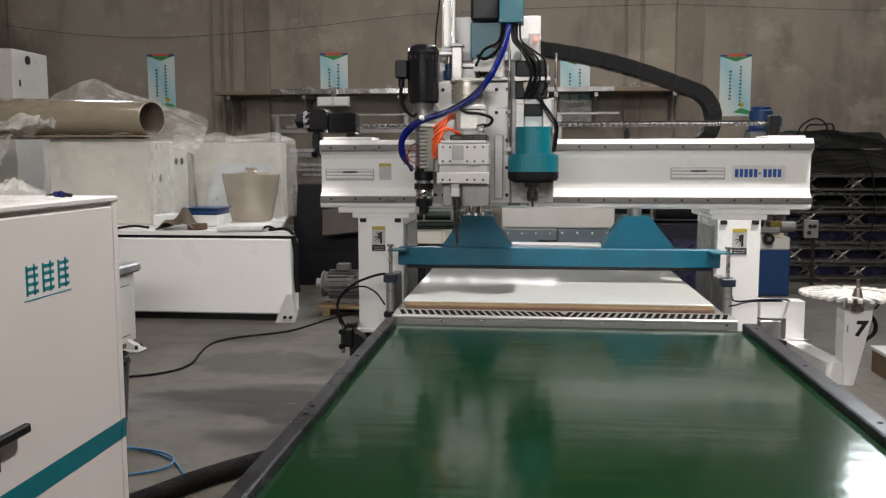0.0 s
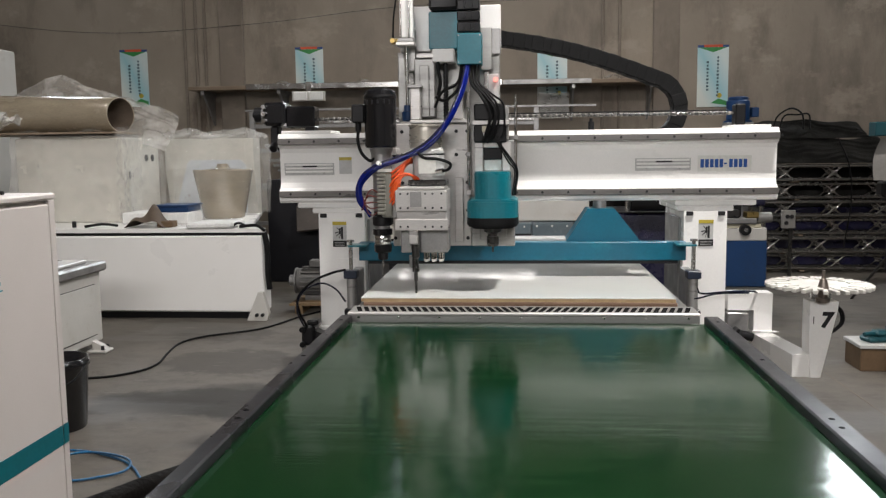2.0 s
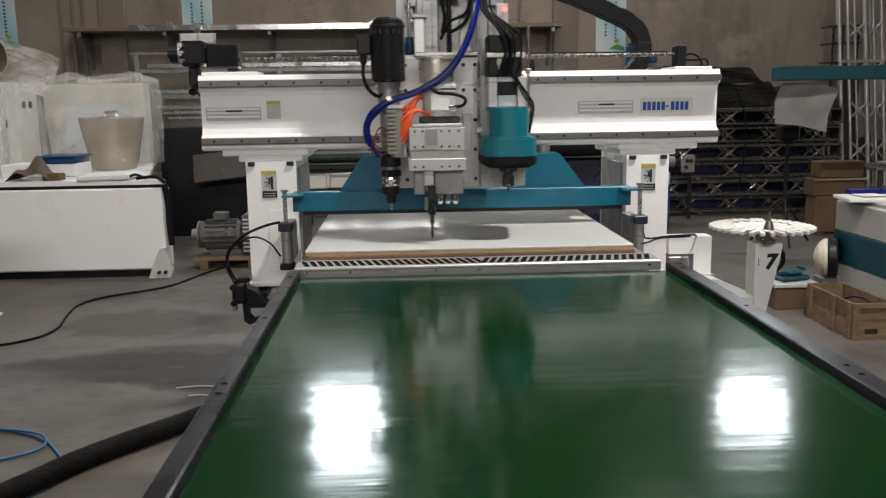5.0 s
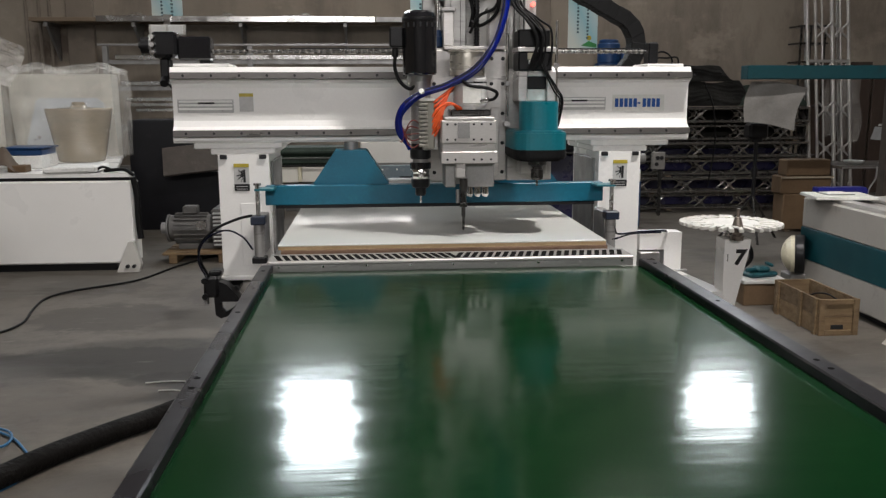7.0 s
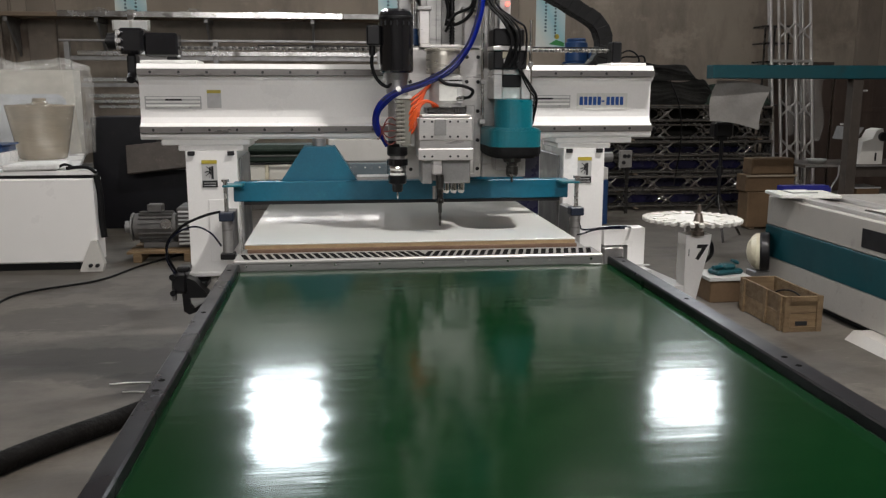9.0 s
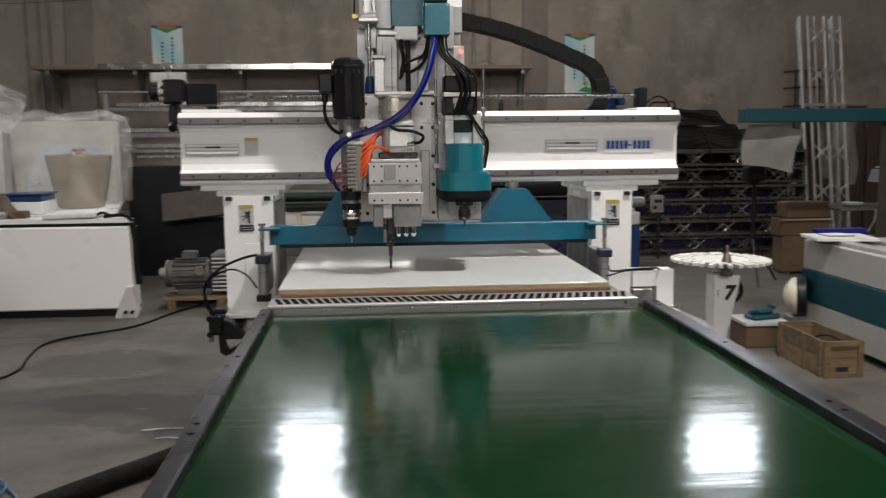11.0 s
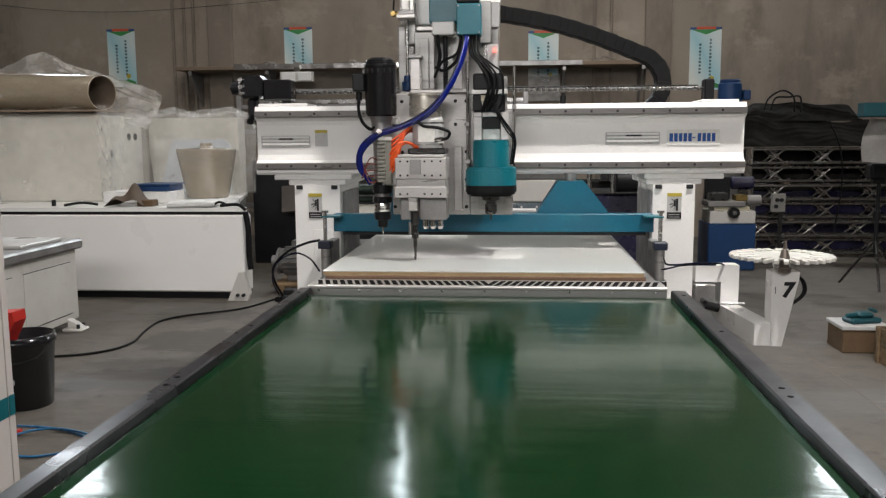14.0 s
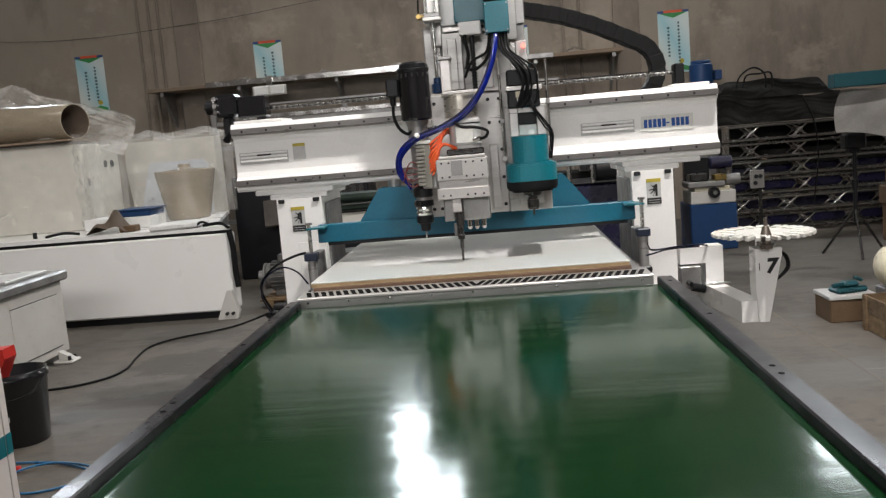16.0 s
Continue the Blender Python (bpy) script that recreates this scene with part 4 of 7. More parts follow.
    part("air_tube", S().tube([(0.77, 3.96, 0.75), (0.8, 3.98, 0.75), (0.9, 4.08, 0.752), (1.05, 4.14, 0.746)], 0.004, 7), TUBE_NAVY, t)
    # dust hood bar between the columns, on two lift cylinders
    bar = part("dust_hood", S().box(-0.72, 0.752, 4.06, 4.12, 0.905, 0.988, 0.003), HOOD_TEAL, t, "teal sheet steel dust hood bar")
    part("brush", S().box(-0.68, 0.72, 4.08, 4.11, 0.888, 0.9045, 0.002), INK, bar, "black rubber lip")
    for a, b, c, d in ((-0.52, -0.42, -0.285, -0.19), (0.225, 0.32, 0.44, 0.555)):
        part("hood_outlet", S().prism([(a, 0.9885), (d, 0.9885), (c, 1.135), (b, 1.135)], 1, 4.09, 4.24), HOOD_TEAL, bar)
        part("collar", S().cyl(((b + c) / 2, 4.165, 1.1355), ((b + c) / 2, 4.165, 1.17), 0.03, 16), STEEL_GREY, bar)
    part("hood_shelf", S().box(-0.19, 0.225, 4.125, 4.24, 0.9885, 1.0, 0.002), ALU, bar)
    for x in (-0.742, 0.768):
        lift = part("lift_cylinder", S().cyl((x, 3.98, 0.7), (x, 3.98, 0.835), 0.022, 16), ALU_DULL, t, "small pneumatic lift cylinder")
        part("end_cap", S().box(x - 0.03, x + 0.03, 3.95, 4.01, 0.836, 0.872, 0.004), CAP_BLUE, lift)
        part("end_cap", S().box(x - 0.03, x + 0.03, 3.95, 4.01, 0.672, 0.699, 0.004), BLACK, lift)
        part("rod", S().cyl((x, 3.98, 0.872), (x, 3.98, 1.0), 0.009, 12).cyl((x, 3.98, 1.0), (x, 3.98, 1.01), 0.016, 10), STEEL, lift)
        s = -1 if x < 0 else 1
        part("arm", S().box(min(x, x - s * 0.06) - 0.012, max(x, x - s * 0.06) + 0.012, 3.965, 4.058, 0.978, 0.986, 0.001), TEAL, lift)
        part("mount", S().box(x - 0.02, x + 0.02, 4.011, 4.19, 0.7, 0.86, 0.003), STEEL_GREY, lift)
    # cross drive on top of the beam
    screw = S().cyl((-0.98, 4.3, 1.56), (1.02, 4.3, 1.56), 0.0075, 12)
    rod = part("lead_screw", screw, SCREW_DARK, t, "long dark threaded drive screw")
    thread = S()
    for k in range(72):
        x = -0.96 + 0.0272 * k
        thread.lathe((x, 4.3, 1.56), (x + 0.013, 4.3, 1.56), [(0, 0.0076), (0.25, 0.0098), (0.75, 0.0098), (1, 0.0076)], 10, False)
    part("thread", thread, THREAD_STEEL, rod, "worn grey thread of the screw")
    part("screw_cover", S().box(-0.62, 0.98, 4.32, 4.325, 1.571, 1.577, 0.001), BLACK, t)
    part("bearing_block", S().box(1.0, 1.045, 4.26, 4.34, 1.503, 1.6, 0.006), BLACK, t)
    part("stop_pin", S().cyl((0.35, 4.3, 1.49), (0.35, 4.3, 1.53), 0.014, 12).cyl((0.35, 4.3, 1.53), (0.35, 4.3, 1.545), 0.008, 10), BLACK, t)
    mot = part("servo_motor", S().box(-1.2, -1.09, 4.22, 4.34, 1.53, 1.64, 0.014), BLACK_GLOSS, t, "black servo motor at the beam end")
    part("gearbox", S().box(-1.0895, -0.95, 4.23, 4.33, 1.52, 1.62, 0.008), BLACK_GLOSS, mot)
    part("gear_cap", S().cyl((-1.2, 4.28, 1.585), (-1.25, 4.28, 1.585), 0.036, 16).cyl((-1.25, 4.28, 1.585), (-1.262, 4.28, 1.585), 0.014, 12), BLACK, mot)
    part("cap_ring", S().lathe((-1.201, 4.28, 1.585), (-1.212, 4.28, 1.585), [(0, 0.044), (1, 0.044)], 20), STEEL_GREY, mot)
    for z in (1.552, 1.585, 1.618):
        part("plug", S().cyl((-1.19, 4.22, z), (-1.19, 4.2, z), 0.011, 10), STEEL, mot)
    part("bracket", S().box(-1.17, -1.13, 4.24, 4.32, 1.43, 1.53, 0.008).cyl((-1.15, 4.24, 1.44), (-1.15, 4.21, 1.42), 0.018, 10), BLACK, mot)
    part("bracket", S().box(-1.0, -0.955, 4.24, 4.32, 1.49, 1.52, 0.003), BLACK, mot)
    part("motor_cable", S().tube([(-1.15, 4.3, 1.53), (-1.16, 4.34, 1.42), (-1.1, 4.5, 1.38), (-0.9, 4.55, 1.4)], 0.0045, 7), RUBBER, mot)
    return t


# ---- tool changer carried by the gantry's right column ----
def tool_changer():
    t = thing("tool_changer", (1.2, 4.0, 0.45), "white disc tool changer on an arm beside the gantry", "tool changer")
    part("bracket", S().prism([(0.972, 0.655), (0.972, 0.735), (1.172, 0.735), (1.172, 0.55), (1.09, 0.55), (1.09, 0.655)], 1, 4.2, 4.29), WHITE, t)
    part("mount_block", S().box(0.965, 1.06, 4.17, 4.3, 0.54, 0.648, 0.004), STEEL_GREY, t, "grey steel mounting block")
    part("valve", S().cyl((1.0, 4.1, 0.565), (1.06, 4.1, 0.55), 0.02, 12).cyl((1.0, 4.1, 0.575), (1.0, 4.165, 0.575), 0.012, 10), BLACK, t)
    arm = S().prism([(1.075, 4.3), (1.165, 4.3), (1.225, 3.78), (1.135, 3.78)], 2, 0.455, 0.548)
    part("arm", arm, WHITE, t)
    part("screw_plate", S().box(1.08, 1.2, 4.19, 4.199, 0.552, 0.56, 0.001), STEEL, t)
    pil = part("pillar", S().prism([(1.196, 0.772), (1.308, 0.772), (1.306, 0.74), (1.246, 0.455), (1.205, 0.455), (1.196, 0.6)], 1, 3.77, 3.86), WHITE, t)
    txt = bpy.data.curves.new("digit", "FONT")
    txt.body, txt.size, txt.extrude, txt.shear = "7", 0.085, 0.0012, 0.15
    txt.offset = 0.004
    tmp = bpy.data.objects.new("digit", txt)
    scene.collection.objects.link(tmp)
    bpy.context.view_layer.update()
    me = bpy.data.meshes.new_from_object(tmp.evaluated_get(bpy.context.evaluated_depsgraph_get()))
    bpy.data.objects.remove(tmp)
    me.materials.clear()
    me.materials.append(INK)
    dg = new("digit", me)
    dg.parent = pil
    dg.matrix_basis = Matrix.Translation(Vector((1.238, 3.7685, 0.668)) - Vector(t["base"])) @ pose(0, 0, 0, 90, 0, 0)
    tagged(dg, "black painted digit seven")
    part("slot", S().box(1.21, 1.213, 3.7685, 3.771, 0.68, 0.71, 0.0005), INK, pil)
    disc = S().cyl((1.262, 3.875, 0.816), (1.262, 3.875, 0.829), 0.15, 40)
    d = part("disc", disc, DISC_WHITE, t, "white plastic tool disc with forks round its edge")
    for k in range(16):
        a = 2 * math.pi * k / 16 + 0.1
        turn = Matrix.Rotation(a, 3, "Z")
        c = Vector((1.262, 3.875, 0.821)) + turn @ Vector((0.17, 0, 0))
        f = S()
        for off in (-0.019, 0.019):
            m = c + turn @ Vector((0, off, 0))
            f.box(m.x - 0.042, m.x + 0.042, m.y - 0.009, m.y + 0.009, 0.817, 0.832, 0.002, turn)
        m = c + turn @ Vector((-0.02, 0, 0))
        f.box(m.x - 0.03, m.x + 0.03, m.y - 0.012, m.y + 0.012, 0.8295, 0.836, 0.002, turn)
        part("fork", f, DISC_WHITE, d)
    part("hub", S().cyl((1.262, 3.855, 0.772), (1.262, 3.855, 0.816), 0.04, 18), STEEL, t)
    part("tool_holder", S().lathe((1.235, 3.745, 0.775), (1.235, 3.745, 0.905), [(0, 0.026), (0.14, 0.028), (0.16, 0.02), (0.3, 0.02), (0.32, 0.024), (0.45, 0.022), (0.72, 0.013), (0.74, 0.008), (1, 0.006)], 20), TOOL_STEEL, t, "brownish steel collet holder with a cone")
    loop = S()
    for k, r in enumerate((0.09, 0.075, 0.1)):
        loop.tube([(1.29, 3.87, 0.755), (1.33 + 0.3 * r, 3.88 + 0.01 * k, 0.72), (1.34 + 0.3 * r, 3.89, 0.66), (1.3, 3.89, 0.6), (1.26, 3.875, 0.585)], 0.006, 7)
    part("air_tube", loop, RUBBER, t, "black looped air tubes")
    return t


# ---- carriage on the beam: all that slides sideways, but not up and down ----
def carriage():
    t = thing("spindle_carriage", (-0.3, 4.1, 1.2), "aluminium and white steel cross carriage on the gantry beam", "carriage")
    part("back_plate", S().box(-0.525, -0.07, 4.06, 4.1, 1.2, 1.839, 0.004), ALU_DULL, t)
    part("back_plate_top", S().box(-0.51, -0.065, 4.05, 4.1, 1.84, 2.035, 0.004), WHITE, t, "white painted upper plate")
    for z in (1.453, 1.207):
        for x in (-0.42, -0.16):
            part("slide_block", S().box(x - 0.05, x + 0.05, 4.1005, 4.167, z - 0.024, z + 0.024, 0.003), STEEL, t)
    part("screw_nut", S().box(-0.34, -0.22, 4.101, 4.35, 1.53, 1.6, 0.004), ALU, t)
    for x in (-0.462, -0.128):
        r = part("guide_rail", S().box(x - 0.012, x + 0.012, 4.035, 4.0595, 1.22, 1.9, 0.002), STEEL, t)
        part("rail_bed", S().box(x - 0.025, x + 0.025, 4.0, 4.034, 1.75, 1.93, 0.003), ALU_DULL, r)
    # balance cylinder
    cy = part("balance_cylinder", S().box(-0.497, -0.442, 3.93, 3.99, 1.885, 2.42, 0.006), WHITE, t, "white square-section balance cylinder")
    for x in (-0.49, -0.455):
        part("tie_rod", S().cyl((x, 3.925, 1.86), (x, 3.925, 2.42), 0.0035, 8), STEEL, cy)
    part("end_block", S().box(-0.505, -0.435, 3.92, 4.0, 1.868, 1.8845, 0.003), STEEL_GREY, cy)
    part("end_flange", S().box(-0.512, -0.43, 3.915, 4.005, 1.852, 1.8675, 0.003), ALU, cy)
    part("fitting", S().cyl((-0.505, 3.95, 1.875), (-0.535, 3.95, 1.872), 0.012, 12).cyl((-0.528, 3.942, 1.875), (-0.528, 3.93, 1.875), 0.0105, 14), BRASS, cy, "brass air fitting")
    part("air_tube", S().tube([(-0.53, 3.96, 1.89), (-0.525, 3.96, 1.98), (-0.512, 3.97, 2.1), (-0.51, 3.97, 2.3)], 0.004, 6), RUBBER, cy)
    part("mount", S().box(-0.49, -0.45, 3.9905, 4.049, 1.94, 2.0, 0.003), STEEL_GREY, cy)
    part("column_rail", S().box(-0.44, -0.35, 3.97, 4.049, 1.55, 1.8, 0.004).box(-0.415, -0.375, 3.955, 3.969, 1.55, 1.77, 0.002), ALU_DULL, t, "dull ribbed aluminium slide column")
    part("rail_shoe", S().box(-0.43, -0.35, 3.95, 4.04, 1.801, 1.82, 0.003), ALU, t)
    # lifting motor and screw
    mt = part("lift_motor_plate", S().box(-0.375, -0.24, 3.975, 4.049, 1.84, 2.0, 0.004), TEAL, t, "teal motor bracket, scuffed")
    part("motor", S().box(-0.372, -0.242, 3.94, 4.045, 2.001, 2.2, 0.012), BLACK, mt, "black lift motor")
    part("bearing_block", S().box(-0.362, -0.262, 3.95, 4.03, 1.782, 1.839, 0.005), WHITE, mt)
    for x in (-0.372, -0.252):
        for z in (1.797, 1.822):
            part("bolt", S().cyl((x, 4.05, z), (x, 4.03, z), 0.007, 10), INK, mt)
    scr = S().cyl((-0.305, 3.99, 1.3), (-0.305, 3.99, 1.782), 0.009, 12)
    for k in range(22):
        z = 1.5 + k * 0.0128
        scr.cyl((-0.305, 3.99, z), (-0.305, 3.99, z + 0.006), 0.0125, 10)
    part("ball_screw", scr, BLACK, t, "dark ball screw")
    part("wire_loom", S().tube([(-0.33, 3.97, 1.82), (-0.335, 3.955, 1.76), (-0.325, 3.95, 1.7), (-0.335, 3.955, 1.64)], 0.008, 7), RUBBER, t)
    part("chain_arm", S().box(-0.13, -0.08, 4.1005, 4.5, 1.895, 1.907, 0.002), STEEL_GREY, t)
    part("cover_plate", S().box(-0.13, -0.066, 4.03, 4.049, 1.82, 1.93, 0.003), STEEL_GREY, t)
    return t


# ---- tool head: all that also goes up and down ----
def tool_head():
    t = thing("boring_unit", (-0.3, 3.9, 1.2), "aluminium boring unit with drill block, black motor and teal spindle", "boring unit")
    plate = part("face_plate", S().box(-0.535, -0.192, 3.9, 3.935, 1.205, 1.735, 0.004), ALU, t, "brushed aluminium face plate with bolt holes")
    for x in (-0.525, -0.49, -0.208, -0.255):
        for z in (1.24, 1.36, 1.48, 1.6, 1.7):
            part("bolt", S().cyl((x, 3.9, z), (x, 3.898, z), 0.008, 10), INK, plate)
    for x in (-0.462, -0.128):
        part("slide_block", S().box(x - 0.03, x + 0.03, 3.936, 4.034, 1.5, 1.56, 0.003).box(x - 0.03, x + 0.03, 3.936, 4.034, 1.3, 1.36, 0.003), STEEL, t)
    part("top_bar", S().box(-0.45, -0.2, 3.87, 3.985, 1.735, 1.748, 0.002), ALU, t)
    part("side_bar", S().box(-0.262, -0.225, 3.872, 3.8995, 1.225, 1.505, 0.003), ALU, t)
    for x in (-0.43, -0.245):
        r = part("slide_rail", S().box(x - 0.022, x + 0.022, 3.9, 3.97, 1.75, 1.885, 0.004), ALU, t)
        part("end_cap", S().box(x - 0.03, x + 0.03, 3.895, 3.97, 1.8855, 1.9, 0.003), STEEL_GREY, r)
    # rod of the balance cylinder and its blue coupling
    rod = part("cylinder_rod", S().cyl((-0.47, 3.955, 1.72), (-0.47, 3.955, 2.15), 0.0075, 12), STEEL, t)
    part("coupling", S().lathe((-0.47, 3.955, 1.745), (-0.47, 3.955, 1.815), [(0, 0.012), (0.08, 0.024), (0.6, 0.026), (0.65, 0.018), (1, 0.016)], 14), BLUE, rod, "blue rod coupling")
    part("rod_clamp", S().box(-0.5, -0.44, 3.93, 3.985, 1.69, 1.7445, 0.003), ALU, rod)
    # boring head motor in the middle
    bm_ = part("boring_motor", S().lathe((-0.36, 3.755, 1.5), (-0.36, 3.755, 1.63), [(0, 0.06), (0.1, 0.06), (0.12, 0.066), (0.9, 0.066), (1, 0.058)], 28), LABEL_GREY, t, "short light grey boring motor")
    part("motor_cap", S().lathe((-0.371, 3.755, 1.6305), (-0.371, 3.755, 1.715), [(0, 0.068), (0.8, 0.068), (1, 0.067)], 32), BRIGHT_CAP, bm_, "polished steel cap")
    part("cap_flange", S().lathe((-0.371, 3.755, 1.7155), (-0.371, 3.755, 1.726), [(0, 0.074), (0.8, 0.074), (1, 0.07)], 32), BRIGHT_CAP, bm_)
    part("motor_foot", S().box(-0.44, -0.285, 3.695, 3.854, 1.475, 1.4995, 0.004), SCREW_DARK, bm_)
    part("seam", S().lathe((-0.36, 3.755, 1.6), (-0.36, 3.755, 1.606), [(0, 0.0662), (0.5, 0.0668), (1, 0.0662)], 28), SCREW_DARK, bm_)
    part("name_plate", S().box(-0.395, -0.325, 3.6865, 3.6885, 1.525, 1.59, 0.0005), LABEL_WHITE, bm_)
    part("motor_cable", S().tube([(-0.4, 3.69, 1.615), (-0.37, 3.665, 1.59), (-0.31, 3.665, 1.583), (-0.265, 3.675, 1.565), (-0.275, 3.685, 1.54), (-0.31, 3.695, 1.535)], 0.0065, 8), RUBBER, bm_)
    part("cable_gland", S().cyl((-0.325, 3.695, 1.533), (-0.295, 3.685, 1.537), 0.01, 10), STEEL, bm_)
    # drill block
    blk = S().box(-0.483, -0.273, 3.61, 3.78, 1.375, 1.462, 0.004).box(-0.479, -0.277, 3.618, 3.78, 1.305, 1.3748, 0.003)
    drill = part("drill_block", blk, ALU, t, "milled aluminium drill block with bolt holes")
    part("pocket", S().box(-0.421, -0.376, 3.6065, 3.611, 1.395, 1.455, 0.001), STEEL_GREY, drill)
    part("block_rib", S().box(-0.486, -0.27, 3.602, 3.61, 1.3, 1.345, 0.003), ALU, drill)
    part("block_lip", S().box(-0.471, -0.281, 3.61, 3.76, 1.4622, 1.474, 0.003), ALU, drill)
    for x in (-0.461, -0.431, -0.361, -0.331, -0.296):
        for z in (1.447, 1.39, 1.315):
            part("bolt", S().cyl((x, 3.6095 if z > 1.35 else 3.602, z), (x, 3.6005 if z < 1.35 else 3.608, z), 0.0045, 8), INK, drill)
    low = S().box(-0.467, -0.425, 3.65, 3.78, 1.205, 1.2995, 0.004).box(-0.389, -0.275, 3.655, 3.78, 1.205, 1.2995, 0.004).box(-0.425, -0.389, 3.67, 3.77, 1.215, 1.2995, 0.003)
    body = part("gear_housing", low, STEEL_GREY, drill)
    part("tongue", S().box(-0.429, -0.393, 3.605, 3.63, 1.245, 1.2998, 0.003), ALU, drill)
    for x in (-0.366, -0.336, -0.306):
        part("drill_chuck", S().lathe((x, 3.67, 1.205), (x, 3.67, 1.165), [(0, 0.011), (0.7, 0.011), (1, 0.006)], 12), STEEL, drill)
        part("drill_chuck", S().lathe((x, 3.73, 1.205), (x, 3.73, 1.16), [(0, 0.011), (0.7, 0.011), (1, 0.006)], 12), STEEL, drill)
    ld = part("long_drill", S().lathe((-0.401, 3.6, 1.245), (-0.401, 3.6, 1.135), [(0, 0.016), (0.45, 0.016), (0.5, 0.012), (0.82, 0.012), (0.86, 0.015), (1, 0.015)], 14), SCREW_DARK, drill, "long dark drill in its chuck")
    part("bit", S().lathe((-0.401, 3.6, 1.1348), (-0.401, 3.6, 1.045), [(0, 0.008), (0.4, 0.008), (0.45, 0.005), (0.95, 0.005), (1, 0.001)], 12), SCREW_DARK, ld)
    part("drill_chuck", S().cyl((-0.421, 3.61, 1.2), (-0.421, 3.61, 1.15), 0.008, 10), STEEL_GREY, drill)
    part("block_bracket", S().box(-0.455, -0.3, 3.7805, 3.8995, 1.22, 1.45, 0.004), ALU_DULL, drill)
    # black spindle motor with collet
    mo = part("spindle_motor", S().lathe((-0.556, 3.74, 1.632), (-0.556, 3.74, 1.872), [(0, 0.06), (0.03, 0.066), (0.9, 0.066), (0.96, 0.06), (1, 0.045)], 32), BLACK_GLOSS, t, "glossy black spindle motor")
    part("end_band", S().lathe((-0.556, 3.74, 1.832), (-0.556, 3.74, 1.845), [(0, 0.0665), (0.2, 0.0675), (0.8, 0.0675), (1, 0.0665)], 32), BLACK, mo)
    for k in range(7):
        a = math.pi * (1.15 + 0.7 * k / 6)
        part("vent", S().box(-0.556 + 0.0665 * math.cos(a) - 0.003, -0.556 + 0.0665 * math.cos(a) + 0.003, 3.74 + 0.0665 * math.sin(a) - 0.003, 3.74 + 0.0665 * math.sin(a) + 0.003, 1.809, 1.825, 0.001), INK, mo)
    part("terminal_box", S().box(-0.672, -0.618, 3.71, 3.78, 1.735, 1.81, 0.006), BLACK, mo)
    part("cable_gland", S().cyl((-0.65, 3.745, 1.735), (-0.65, 3.745, 1.7), 0.013, 12), BLACK, mo)
    part("motor_cable", S().tube([(-0.65, 3.745, 1.705), (-0.652, 3.74, 1.66), (-0.635, 3.73, 1.61), (-0.6, 3.715, 1.58), (-0.575, 3.71, 1.59)], 0.007, 8), RUBBER, mo)
    part("motor_bracket", S().box(-0.6, -0.5, 3.8, 3.9, 1.6, 1.631, 0.003).box(-0.58, -0.535, 3.79, 3.9, 1.37, 1.5995, 0.003), ALU, t)
    sp = part("spindle_body", S().lathe((-0.556, 3.74, 1.37), (-0.556, 3.74, 1.631), [(0, 0.036), (0.55, 0.036), (0.6, 0.042), (0.9, 0.042), (1, 0.05)], 24), STEEL_GREY, t, "grey steel spindle body")
    x, y = -0.556, 3.74
    part("collar", S().lathe((x, y, 1.31), (x, y, 1.3695), [(0, 0.038), (0.1, 0.041), (0.6, 0.041), (0.7, 0.036), (1, 0.036)], 24), BLACK, sp, "black spindle collar")
    part("neck", S().lathe((x, y, 1.297), (x, y, 1.3098), [(0, 0.031), (1, 0.031)], 24), STEEL_GREY, sp)
    part("ring", S().lathe((x, y, 1.27), (x, y, 1.2968), [(0, 0.039), (0.1, 0.042), (0.9, 0.042), (1, 0.039)], 24), BLACK_GLOSS, sp, "black clamp ring")
    part("silver_ring", S().lathe((x, y, 1.233), (x, y, 1.2698), [(0, 0.033), (0.25, 0.036), (0.5, 0.033), (0.75, 0.036), (1, 0.034)], 24), STEEL, sp, "bright steel ring")
    part("nut", S().lathe((x, y, 1.196), (x, y, 1.2328), [(0, 0.03), (0.15, 0.036), (0.9, 0.037), (1, 0.034)], 8), BLACK, sp, "black collet nut")
    part("holder", S().lathe((x, y, 1.165), (x, y, 1.1958), [(0, 0.018), (0.2, 0.021), (1, 0.022)], 20), BLACK, sp)
    part("tip", S().lathe((x, y, 1.135), (x, y, 1.1648), [(0, 0.002), (0.3, 0.004), (1, 0.004)], 10), STEEL, sp)
    # valve bank with orange and blue tubes
    vb = part("valve_bank", S().box(-0.545, -0.505, 3.675, 3.7, 1.35, 1.53, 0.003), VALVE_GREY, t, "pale grey valve bank with ribs")
    for k in range(11):
        z = 1.36 + k * 0.0155
        part("valve", S().box(-0.565, -0.53, 3.667, 3.6995, z, z + 0.011, 0.002), VALVE_GREY, vb)
    part("valve_top", S().box(-0.562, -0.503, 3.672, 3.7, 1.5325, 1.546, 0.002), LABEL_WHITE, vb)
    part("valve_base", S().box(-0.55, -0.49, 3.7, 3.72, 1.345, 1.538, 0.003), LABEL_GREY, vb)
    for k in range(8):
        z = 1.395 + k * 0.018
        part("orange_tube", S().tube([(-0.515, 3.687, z), (-0.5, 3.68, z + 0.012), (-0.483 + 0.002 * k, 3.682, z + 0.035 + 0.002 * (7 - k)), (-0.462 + 0.003 * k, 3.69, 1.535 + 0.006 * k), (-0.443 + 0.002 * k, 3.72, 1.565 + 0.003 * k), (-0.43, 3.78, 1.57)], 0.0054, 7), ORANGE, vb)
